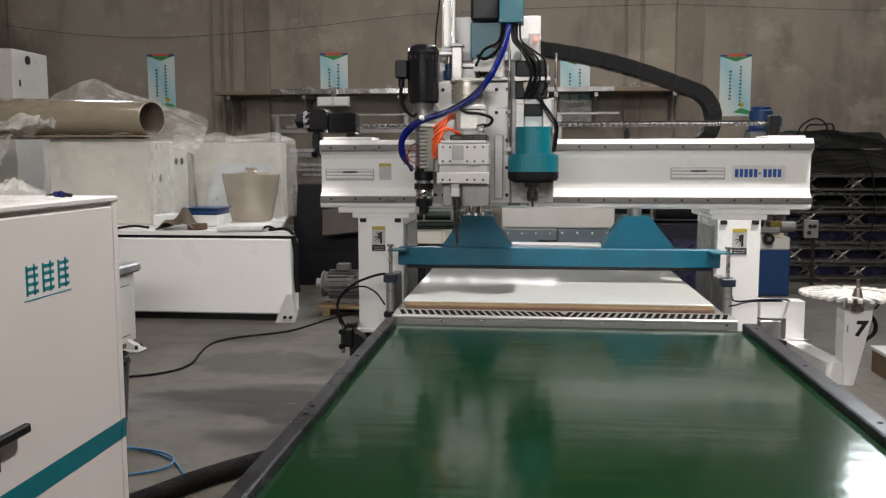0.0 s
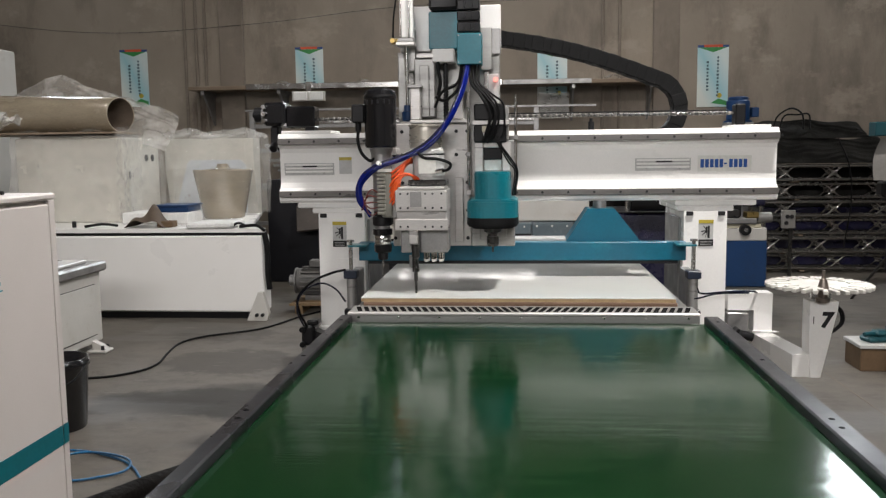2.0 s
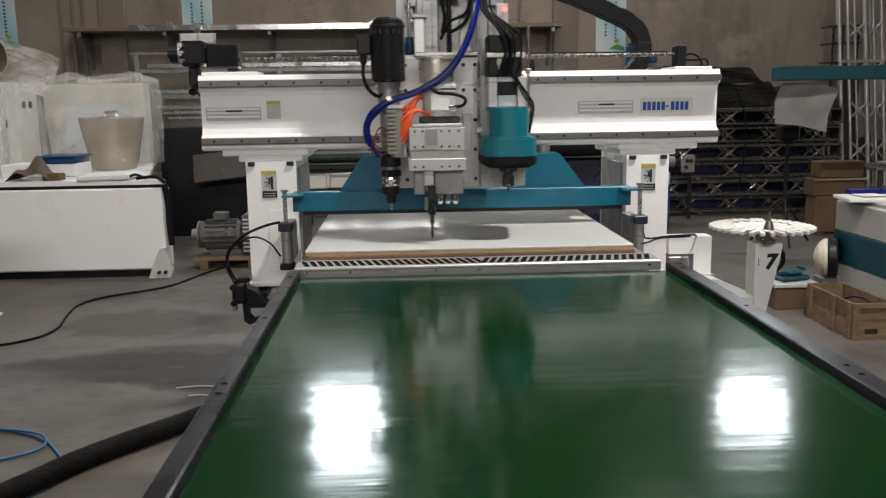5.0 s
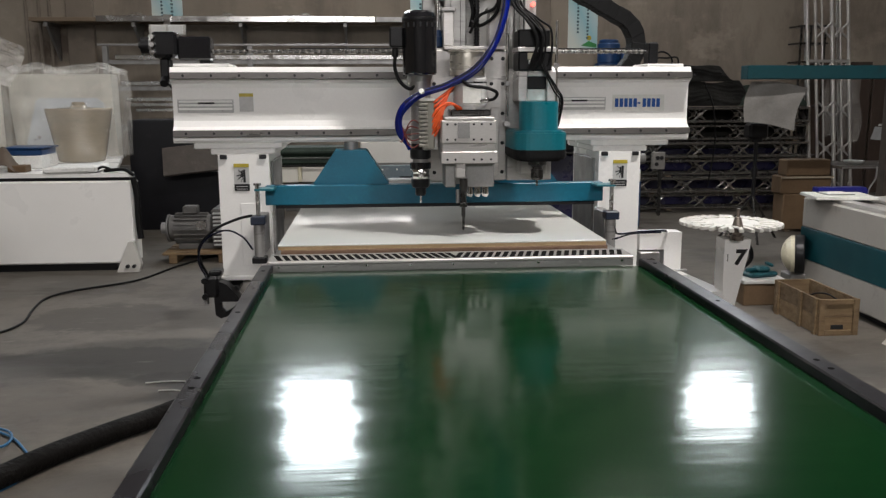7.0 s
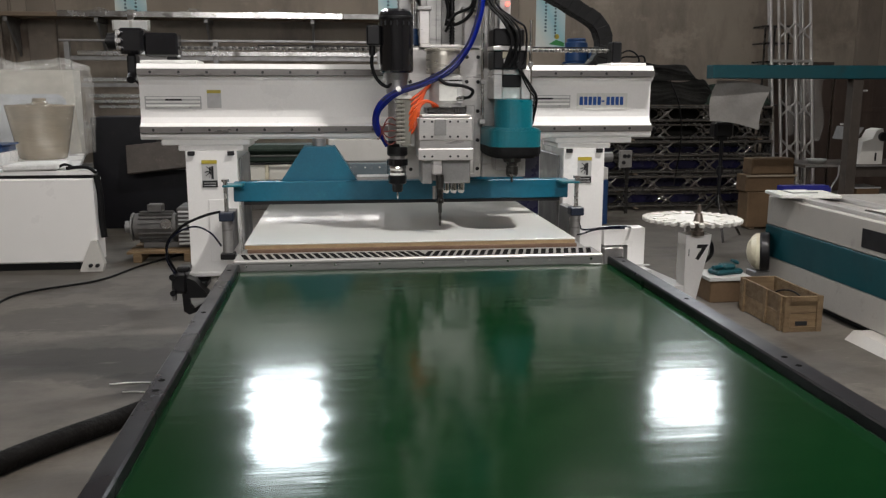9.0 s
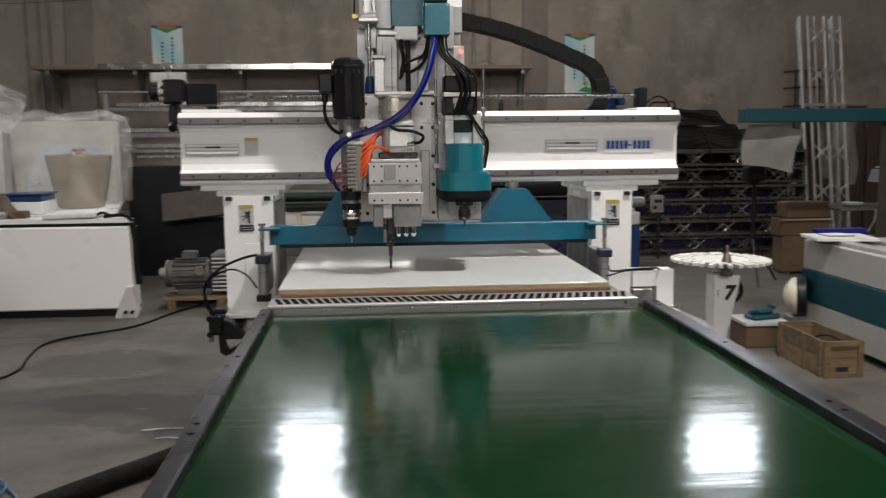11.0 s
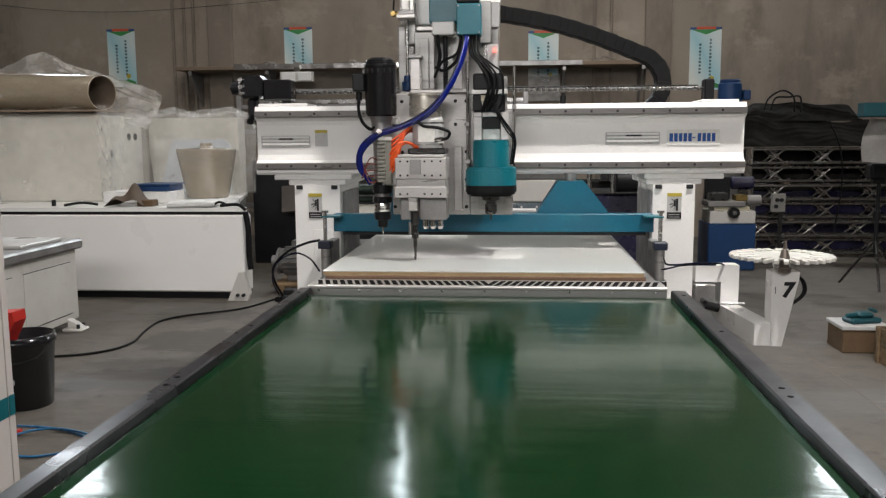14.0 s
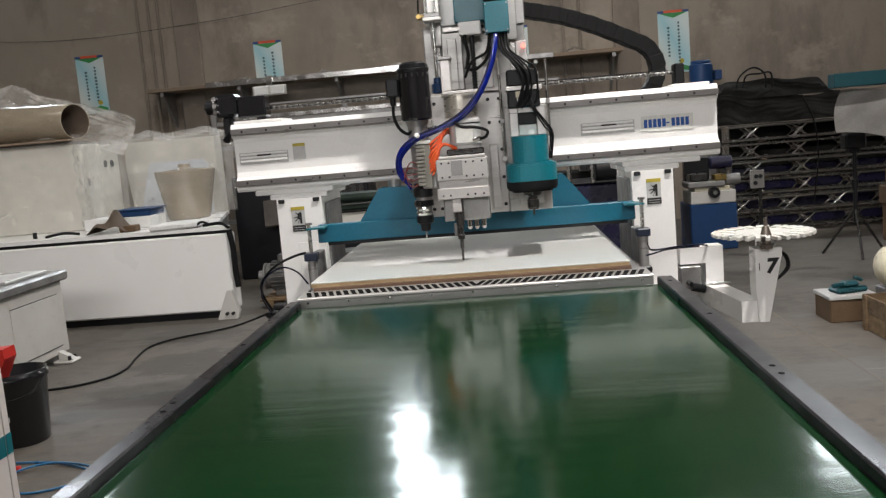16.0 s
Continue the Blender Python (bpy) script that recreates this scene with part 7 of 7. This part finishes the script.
def truss_tower():
    t = thing("truss_tower", (5.2, 10.5, 0), "upright aluminium truss tower against the wall", "truss")
    def lean(z):
        return 10.0 + 0.17 * z
    for x, r in ((4.885, 0.02), (4.985, 0.018), (5.065, 0.012), (5.19, 0.024), (5.29, 0.014), (5.39, 0.02)):
        part("chord", S().cyl((x, lean(0), 0), (x, lean(2.79), 2.79), r, 10), TOWER_ALU, t)
    for x in (4.985, 5.39):
        part("chord", S().cyl((x, lean(0) + 0.24, 0), (x, lean(2.79) + 0.24, 2.79), 0.018, 10), TOWER_ALU, t)
    for z in (0.25, 0.72, 1.18, 1.64, 2.1, 2.56):
        for xa, xb in ((5.0, 5.18), (5.2, 5.38)):
            for s in (-1, 1):
                part("brace", S().cyl((xa, lean(z) - 0.012 * s, z - 0.085 * s), (xb, lean(z) - 0.012 * s, z + 0.085 * s), 0.012, 7), TOWER_ALU, t)
            part("node_plate", S().box((xa + xb) / 2 - 0.03, (xa + xb) / 2 + 0.03, lean(z) - 0.02, lean(z) - 0.008, z - 0.03, z + 0.03, 0.003), TOWER_ALU, t)
    for z in (0.02, 1.72):
        part("tie", S().box(4.88, 5.4, lean(z) - 0.02, lean(z) + 0.02, z, z + 0.035, 0.002), TOWER_ALU, t)
    rk = thing("steel_rack", (5.0, 10.5, 0), "dark slotted steel rack behind the truss tower", "rack")
    for x in (4.84, 4.96, 5.14):
        part("upright", S().box(x, x + 0.02, 10.42, 10.44, 0, 2.16, 0.002), SCREW_DARK, rk)
    for z in (0.6, 1.2, 1.72, 1.94, 2.14):
        part("shelf", S().box(4.83, 5.18, 10.41, 10.7, z, z + 0.02, 0.002), SCREW_DARK, rk)


def teal_gantry():
    t = thing("second_gantry", (3.9, 7.5, 0), "teal steel cross beam of a second machine on grey posts", "machine frame")
    part("beam", S().box(2.91, 6.2, 7.5, 7.64, 1.485, 1.6, 0.006), TEAL_DARK, t)
    for x in (4.21, 5.6):
        part("post", S().box(x, x + 0.095, 7.52, 7.62, 0.0125, 1.4845, 0.004), POST_BROWN, t)
        part("foot", S().box(x - 0.05, x + 0.15, 7.45, 7.69, 0.0, 0.012, 0.002), POST_BROWN, t)
    # the sheet hangs in shade, which is put into its grey colour
    pn = S().sheet(20, 16, lambda u, v: (2.975 + 0.458 * u + (0.055 + 0.03 * u) * v - 0.03 * math.sin(math.pi * v), 7.66 + 0.02 * math.sin(3 * u + 2 * v) + 0.004 * math.sin(11 * u - 7 * v), 1.12 - 0.08 * u + (0.35 + 0.02 * u) * v + 0.02 * math.sin(math.pi * u)))
    single("hanging_sheet", pn, SHEET_GREY, "plastic sheet hanging from the teal beam, its shade put into a grey colour", "plastic sheet", "plastic sheets")
    st = thing("stand", (3.32, 8.1, 0), "dark metal tripod stand with a clamp", "stand")
    part("pole", S().cyl((3.3, 8.1, 0.3), (3.3, 8.1, 0.935), 0.018, 12).cyl((3.3, 8.1, 0.6), (3.3, 8.1, 0.68), 0.03, 12), BLACK, st)
    part("clamp", S().box(3.2, 3.385, 8.03, 8.17, 0.955, 1.095, 0.02).box(3.24, 3.34, 8.05, 8.15, 0.92, 0.9545, 0.008), BLACK, st)
    for a in (0.3, 2.4, 4.5):
        part("leg", S().cyl((3.3, 8.1, 0.42), (3.3 + 0.3 * math.cos(a), 8.1 + 0.3 * math.sin(a), 0.0), 0.012, 8), SCREW_DARK, st)
    c = thing("stacked_carton", (4.0, 8.6, 0), "brown cartons piled on a skid, the lid ajar", "carton")
    part("lower", S().box(3.8, 4.3, 8.5, 8.72, 0.02, 0.38, 0.01), CARDBOARD, c)
    part("upper", S().box(3.77, 4.29, 8.51, 8.72, 0.3805, 0.556, 0.01), CARDBOARD, c)
    part("lid", S().box(3.82, 4.27, 8.5, 8.7, 0.5565, 0.72, 0.012), CARDBOARD, c)
    part("flap", S().box(3.76, 4.3, 8.485, 8.4975, 0.535, 0.556, 0.002), KRAFT, c, "pale torn flap edge")
    part("skid", S().box(3.84, 3.9, 8.52, 8.7, 0.0, 0.0195, 0.003).box(4.2, 4.26, 8.52, 8.7, 0.0, 0.0195, 0.003), SHELF_WOOD, c)
    b = thing("work_bench", (5.2, 8.6, 0), "dark steel work bench with thin legs", "bench")
    part("top", S().box(4.26, 6.2, 8.3, 8.95, 0.64, 0.668, 0.004), POST_BROWN, b)
    part("edge", S().box(4.27, 6.19, 8.294, 8.2995, 0.645, 0.663, 0.001), STEEL_GREY, b)
    for x in (4.32, 6.1):
        for y in (8.33, 8.86):
            part("leg", S().box(x, x + 0.035, y, y + 0.035, 0, 0.6395, 0.003), POST_BROWN, b)
    part("apron", S().box(4.8, 6.09, 8.335, 8.36, 0.54, 0.6395, 0.003), POST_BROWN, b)
    part("shelf", S().box(4.36, 6.095, 8.4, 8.85, 0.2, 0.22, 0.003), POST_BROWN, b)
    ub = thing("storage_box", (5.05, 8.6, 0.2205), "dark brown box with a pale lid under the work bench", "box")
    part("body", S().box(4.95, 5.2, 8.48, 8.75, 0.2205, 0.405, 0.005), CARDBOARD, ub)
    part("lid", S().box(4.92, 5.21, 8.47, 8.76, 0.4055, 0.42, 0.003), LABEL_GREY, ub)
    part("cable", S().tube([(4.62, 8.29, 0.66), (4.6, 8.27, 0.55), (4.55, 8.28, 0.45), (4.53, 8.3, 0.3)], 0.008, 6), LABEL_GREY, b)
    dsh = thing("steel_dish", (4.5, 8.5, 0.6685), "small pale dish on the work bench", "dish")
    part("bowl", S().lathe((4.5, 8.5, 0.6685), (4.5, 8.5, 0.71), [(0, 0.06), (0.6, 0.095), (1, 0.1)], 20), LABEL_GREY, dsh)
    g = thing("bench_grinder", (4.95, 8.4, 0.6685), "white bench tool with a black knob and a grey back", "bench tool")
    part("body", S().prism([(4.83, 0.6685), (5.08, 0.6685), (5.08, 0.96), (5.06, 1.02), (5.0, 1.0), (4.96, 0.92), (4.86, 0.89)], 1, 8.31, 8.5), WHITE_OLD, g)
    part("back", S().prism([(4.8, 0.9), (4.94, 0.94), (4.99, 1.02), (4.84, 1.03)], 1, 8.51, 8.75), STEEL_GREY, g)
    part("knob", S().cyl((5.06, 8.31, 0.94), (5.06, 8.27, 0.94), 0.045, 16), BLACK, g)
    part("slot", S().box(4.995, 5.015, 8.306, 8.311, 0.7, 0.78, 0.002), INK, g)
    ls = thing("lamp_stand", (4.86, 8.62, 0.6685), "thin white stand rod on the work bench", "stand")
    part("rod", S().cyl((4.88, 8.62, 0.6785), (4.88, 8.62, 1.4), 0.014, 10), LABEL_WHITE, ls)
    part("foot", S().cyl((4.88, 8.62, 0.6685), (4.88, 8.62, 0.678), 0.05, 16), STEEL_GREY, ls)
    part("arm", S().cyl((4.88, 8.62, 1.385), (5.08, 8.66, 1.385), 0.01, 8).cyl((4.8, 8.62, 1.05), (4.88, 8.62, 1.05), 0.01, 8), LABEL_GREY, ls)
    pl = thing("plywood_stack", (6.8, 11.7, 0), "dark red-brown plywood panels standing against the back wall", "panel stack")
    for k, (xa, xb, zt) in enumerate(((5.62, 6.55, 1.78), (6.56, 7.7, 1.72), (7.71, 8.95, 1.75))):
        part("panel", S().box(xa, xb, 11.72 - 0.05 * k, 11.76 - 0.05 * k, 0.0, zt, 0.003), DARK_PLY, pl)
        part("rail", S().box(xa + 0.02, xb - 0.02, 11.7 - 0.05 * k, 11.7195 - 0.05 * k, 1.1, 1.16, 0.002), DARK_PLY, pl)
    fm = S().sheet(14, 16, lambda u, v: (5.85 + 0.5 * u + 0.03 * math.sin(7 * v), 11.6 + 0.03 * math.sin(9 * u + 5 * v), 0.75 + 0.95 * v + 0.05 * math.sin(5 * u)))
    single("hanging_sheet", fm, WRAP, "dusty clear film hanging over the dark plywood", "plastic sheet", "plastic sheets")


def lathe_and_cabinet():
    t = thing("small_lathe", (2.28, 9.3, 0), "old grey bench lathe on a blue cabinet", "lathe")
    part("cabinet", S().box(2.05, 2.51, 9.0, 9.5, 0.0, 0.47, 0.01), BLUE, t, "blue steel cabinet")
    part("bed", S().box(2.06, 2.505, 9.002, 9.4, 0.4705, 0.6, 0.01), WHITE_OLD, t)
    part("slide", S().box(2.1, 2.45, 9.02, 9.3, 0.6005, 0.64, 0.004), CREAM, t)
    part("saddle", S().box(2.03, 2.4, 8.98, 9.3, 0.6405, 0.7, 0.01), STEEL_GREY, t)
    part("tool_post", S().box(2.3, 2.42, 9.0, 9.15, 0.7005, 0.76, 0.006), BRASS, t)
    part("chuck", S().cyl((2.42, 9.1, 0.7), (2.57, 9.1, 0.7), 0.055, 18, 0.006), STEEL_GREY, t)
    part("vise", S().box(2.06, 2.24, 9.02, 9.2, 0.7005, 0.78, 0.01), SCREW_DARK, t)
    wh = part("handwheel", S().cyl((2.28, 8.998, 0.585), (2.28, 8.94, 0.585), 0.055, 20), BLACK, t)
    part("hub", S().cyl((2.28, 8.94, 0.585), (2.28, 8.925, 0.585), 0.022, 14), STEEL, wh)
    part("motor", S().cyl((2.3, 9.2, 0.87), (2.52, 9.2, 0.87), 0.066, 18, 0.01), NAVY, t, "dark blue drive motor")
    part("motor_post", S().box(2.38, 2.46, 9.15, 9.25, 0.6405, 0.806, 0.003), SCREW_DARK, t)
    part("guard", S().box(2.05, 2.3, 9.22, 9.3, 0.7005, 0.93, 0.008), BLACK, t)
    sw = thing("socket_post", (2.96, 9.75, 0), "grey socket box with two black sockets on a post", "switch panel")
    part("box", S().box(2.86, 3.0, 9.7, 9.76, 0.53, 0.725, 0.006), SHEET_GREY, sw)
    part("post", S().box(2.95, 2.99, 9.761, 9.78, 0, 0.6, 0.003), SCREW_DARK, sw)
    for x, z in ((2.9, 0.59), (2.955, 0.66), (2.91, 0.66)):
        part("socket", S().cyl((x, 9.699, z), (x, 9.685, z), 0.022, 14), INK, sw)
    m = thing("blue_motor", (2.55, 11.2, 0), "blue standing pump motor on a stand by the wall", "motor")
    part("stand", S().box(2.56, 2.88, 11.0, 11.3, 0.0, 1.72, 0.01), STEEL_GREY, m)
    part("body", S().cyl((2.72, 11.15, 1.74), (2.72, 11.15, 1.99), 0.14, 24, 0.015), BLUE, m)
    part("flange", S().cyl((2.72, 11.15, 1.7205), (2.72, 11.15, 1.7398), 0.17, 24), BLUE, m)
    part("terminal_box", S().box(2.861, 2.95, 11.05, 11.2, 1.78, 1.9, 0.01), BLUE, m)
    part("cap", S().cyl((2.72, 11.15, 1.9905), (2.72, 11.15, 2.03), 0.12, 24, 0.01), BLUE, m)


def right_machine():
    x = 2.69
    t = thing("router_table", (3.4, 4.6, 0), "white router table in storage with a wide dark teal stripe", "machine base")
    part("upper_panel", S().box(x, 4.4, 2.6, 6.0, 0.465, 0.665, 0.008), GREY_PAINT, t)
    part("stripe_panel", S().box(x - 0.003, 4.4, 2.6, 6.003, 0.25, 0.4645, 0.004), TEAL_DARK, t, "wide dark teal stripe")
    part("lower_panel", S().box(x, 4.4, 2.6, 6.0, 0.05, 0.2495, 0.008), GREY_PAINT, t)
    part("plinth", S().box(x + 0.06, 4.3, 2.7, 5.9, 0.0, 0.0495, 0.003), BLACK, t)
    part("top_rail", S().box(x + 0.04, x + 0.12, 2.7, 5.85, 0.6655, 0.69, 0.003), ALU, t)
    part("top_rail", S().box(x + 0.3, x + 0.38, 2.7, 5.85, 0.6655, 0.69, 0.003), ALU, t)
    part("cutout", S().box(x - 0.002, x + 0.001, 4.25, 4.9, 0.5, 0.61, 0.001), INK, t, "dark rectangular cable opening")
    part("foot", S().prism([(x - 0.15, 0.0), (x + 0.06, 0.0), (x + 0.06, 0.05), (x - 0.1, 0.05)], 1, 4.3, 4.75), GREY_PAINT, t)
    sl = S().box(2.6, 2.99, 5.6, 5.9, 0.691, 0.712, 0.003, Matrix.Rotation(radians(-8), 3, "Z"))
    rs = thing("guide_strip", (2.95, 4.7, 0.6905), "white sheet with a steel guide strip on the router table", "guide strip")
    part("sheet", S().box(2.79, 3.25, 4.3, 5.02, 0.6905, 0.697, 0.002), LABEL_WHITE, rs)
    part("strip", S().box(2.755, 2.785, 4.25, 5.0, 0.6905, 0.701, 0.003), STEEL, rs, "bright steel strip")
    part("clamp", S().box(2.9, 2.94, 4.78, 4.86, 0.6975, 0.72, 0.004), BLACK, rs)
    single("thin_panel", sl, LABEL_WHITE, "thin white panel lying on the router table", "panel")
    bk = thing("blue_binder", (2.92, 5.96, 0.6655), "blue binder lying at the end of the router table", "binder")
    part("cover", S().box(2.745, 3.09, 5.92, 5.998, 0.6655, 0.738, 0.004), BINDER_BLUE, bk)
    part("spine", S().box(2.742, 3.098, 5.916, 5.9195, 0.69, 0.725, 0.001), BINDER_BLUE, bk)
    pp = thing("paper_pad", (2.8, 5.78, 0.7125), "white paper pad on the thin panel", "paper")
    part("sheet", S().box(2.7, 2.88, 5.7, 5.86, 0.7125, 0.718, 0.001), STEEL_GREY, pp)
    part("cover", S().box(2.71, 2.87, 5.71, 5.85, 0.7185, 0.7205, 0.0005), FOAM, pp)
    # open wooden crate
    c = thing("wooden_crate", (2.38, 5.3, 0), "open old wooden crate on the floor", "crate")
    x0, x1, y0, y1, h = 2.265, 2.5, 4.93, 5.48, 0.212
    part("bottom", S().box(x0 + 0.015, x1 - 0.015, y0 + 0.015, y1 - 0.015, 0.0, 0.014, 0.002), CRATE_WOOD, c)
    for k in range(2):
        z = 0.004 + k * 0.104
        part("plank", S().box(x0, x0 + 0.014, y0 + 0.015, y1 - 0.015, z, z + 0.102, 0.002), CRATE_WOOD, c)
        part("plank", S().box(x1 - 0.014, x1, y0 + 0.015, y1 - 0.015, z, z + 0.102, 0.002), CRATE_WOOD, c)
        for yy in (y0, y1 - 0.014):
            part("plank", S().box(x0, x1, yy, yy + 0.014, z, z + 0.102, 0.002), CRATE_WOOD, c)
    for xx in (x0 - 0.0, x1 - 0.035):
        part("batten", S().box(xx, xx + 0.035, y0 - 0.013, y0 - 0.0005, 0.0, h + 0.002, 0.002), CRATE_WOOD, c)
    for z in (0.0, h - 0.03):
        part("batten", S().box(x0 + 0.036, x1 - 0.036, y0 - 0.012, y0 - 0.0005, z, z + 0.03, 0.002), CRATE_WOOD, c)
    for yy in (4.945, 5.12, 5.4):
        part("batten", S().box(x0 - 0.012, x0 - 0.0005, yy, yy + 0.035, 0.0, h, 0.002), CRATE_WOOD, c)
    part("grip_hole", S().box(x0 + 0.075, x1 - 0.085, y0 - 0.004, y0 + 0.001, 0.035, 0.062, 0.003), INK, c)
    st = thing("strap_coil", (2.4, 5.2, 0.014), "black strap coil inside the wooden crate", "strap")
    part("coil", S().tube([(2.33, 5.1, 0.03), (2.42, 5.0, 0.07), (2.46, 5.05, 0.15), (2.45, 5.2, 0.18), (2.4, 5.3, 0.14), (2.34, 5.22, 0.05), (2.42, 5.08, 0.03)], 0.0055, 7), RUBBER, st)
    k2 = thing("carton", (2.28, 5.77, 0), "brown carton with a white lid and a teal tool on it", "carton")
    part("box", S().box(2.14, 2.42, 5.64, 5.9, 0.0, 0.145, 0.006), CARDBOARD, k2)
    part("lid", S().box(2.13, 2.43, 5.63, 5.91, 0.1455, 0.17, 0.004), LABEL_GREY, k2, "white foam lid")
    tl = thing("teal_tool", (2.29, 5.76, 0.171), "teal hand tool lying on the carton", "tool")
    part("body", S().box(2.19, 2.4, 5.7, 5.82, 0.171, 0.205, 0.012, Matrix.Rotation(radians(14), 3, "Z")).box(2.25, 2.35, 5.71, 5.8, 0.2055, 0.24, 0.014, Matrix.Rotation(radians(10), 3, "Z")).box(2.33, 2.38, 5.73, 5.78, 0.2405, 0.262, 0.008, Matrix.Rotation(radians(24), 3, "Y")), TEAL_DARK, tl)
    part("grip", S().cyl((2.18, 5.71, 0.222), (2.26, 5.74, 0.222), 0.015, 10, 0.004), TEAL_DARK, tl)
    for k, (xa, ya, xb, yb) in enumerate(((-1.372, 4.441, -1.186, 4.449), (-1.284, 4.322, -1.178, 4.313))):
        single("cable_tie", S().tube([(xa, ya, 0.004), ((xa + xb) / 2, (ya + yb) / 2 + 0.008, 0.005), (xb, yb, 0.004)], 0.004, 6), LABEL_WHITE, "used pale cable tie lying on the floor", "cable tie", "cable ties")
    d = thing("dish_cover", (2.57, 5.95, 0), "cream plastic dish cover standing on edge", "dish")
    part("bowl", S().lathe((2.625, 5.945, 0.28), (2.545, 5.985, 0.275), [(0, 0.128), (0.25, 0.127), (0.6, 0.1), (0.9, 0.055), (1.0, 0.0)], 28), CREAM, d)
    part("rim", S().lathe((2.682, 5.916, 0.282), (2.6265, 5.944, 0.2801), [(0, 0.126), (0.15, 0.134), (0.85, 0.134), (1, 0.13)], 32), BLACK, d, "black rubber rim")
    part("stand", S().box(2.58, 2.7, 5.9, 6.04, 0.0, 0.145, 0.006), STEEL_GREY, d)


# ---- build everything ----
hall()
ceiling_lamps()
conveyor()
router_bed()
board()
GANTRY = gantry()
CHANGER = tool_changer()
CARRIAGE = carriage()
HEAD = tool_head()
CHAIN, LINKS = energy_chain()
control_cabinet()
router_pedestal()
bucket()
hoses()
left_machine()
motor_on_pallet()
profile_rack()
behind_gantry()
truss_stack()
truss_tower()
teal_gantry()
lathe_and_cabinet()
right_machine()
wall_things()

# ---- what moves: seconds, gantry forward, carriage sideways, head up ----
DRIVE = [
    (0.0, 0, 0, 0), (0.3, 0, 0, -0.012), (0.5, 0, 0, -0.046), (0.7, 0, 0, -0.1), (0.9, 0, 0, -0.148), (1.0, 0, 0, -0.165), (1.2, 0, 0, -0.185), (1.5, 0, 0, -0.197),
    (2.0, 0, 0, -0.215), (2.2, 0, 0, -0.215), (2.5, 0, 0, -0.195), (2.6, 0, 0.005, -0.192), (2.8, 0, 0.05, -0.192), (3.0, 0, 0.1, -0.192), (3.2, 0, 0.122, -0.193),
    (3.5, 0, 0.124, -0.199), (4.0, 0, 0.124, -0.219), (4.2, 0, 0.124, -0.219), (4.5, 0, 0.124, -0.195), (4.7, 0.004, 0.15, -0.19), (5.2, 0.012, 0.34, -0.19), (5.5, 0.018, 0.384, -0.192),
    (6.0, 0.02, 0.385, -0.217), (6.3, 0.02, 0.385, -0.215), (6.5, 0.02, 0.388, -0.192), (6.7, 0.02, 0.428, -0.188), (7.0, 0.02, 0.484, -0.187), (7.3, 0.02, 0.518, -0.19),
    (7.5, 0.02, 0.52, -0.197), (8.0, 0.02, 0.52, -0.215), (8.2, 0.02, 0.52, -0.214), (8.5, 0.024, 0.52, -0.192), (8.8, 0.05, 0.52, -0.188), (9.2, 0.12, 0.52, -0.188), (9.6, 0.16, 0.52, -0.195),
    (10.0, 0.165, 0.52, -0.215), (10.3, 0.165, 0.52, -0.205), (10.5, 0.165, 0.506, -0.187), (10.7, 0.163, 0.4, -0.187), (11.0, 0.16, 0.205, -0.187), (11.3, 0.16, 0.04, -0.187),
    (11.5, 0.16, 0.002, -0.19), (12.0, 0.16, 0, -0.206), (12.5, 0.16, 0, -0.213), (12.8, 0.16, 0.004, -0.192), (13.0, 0.155, 0.02, -0.187), (13.3, 0.15, 0.095, -0.187), (13.5, 0.15, 0.118, -0.188),
    (14.0, 0.15, 0.121, -0.206), (14.5, 0.153, 0.122, -0.197), (14.8, 0.153, 0.13, -0.188), (15.0, 0.153, 0.183, -0.187), (15.3, 0.157, 0.33, -0.187), (15.5, 0.16, 0.373, -0.187), (16.0, 0.16, 0.375, -0.206),
]


def motions():
    def rows(ob, x, z):
        b = Vector(ob["base"])
        return [(t, pose(b.x + x * dx, b.y + dy, b.z + z * dz)) for t, dy, dx, dz in DRIVE]
    walk(GANTRY, rows(GANTRY, 0, 0))
    walk(CHANGER, rows(CHANGER, 0, 0))
    walk(CHAIN, rows(CHAIN, 0, 0))
    walk(CARRIAGE, rows(CARRIAGE, 1, 0))
    walk(HEAD, rows(HEAD, 1, 1))
    for k, ob in enumerate(LINKS):
        steps = []
        for t, dy, dx, dz in DRIVE:
            x, z, a = chain_point(0.025 + k * 0.047, dx)
            steps.append((t, pose(x, 0.02, z - 1.5, 0, -math.degrees(a), 0)))
        walk(ob, steps)


motions()
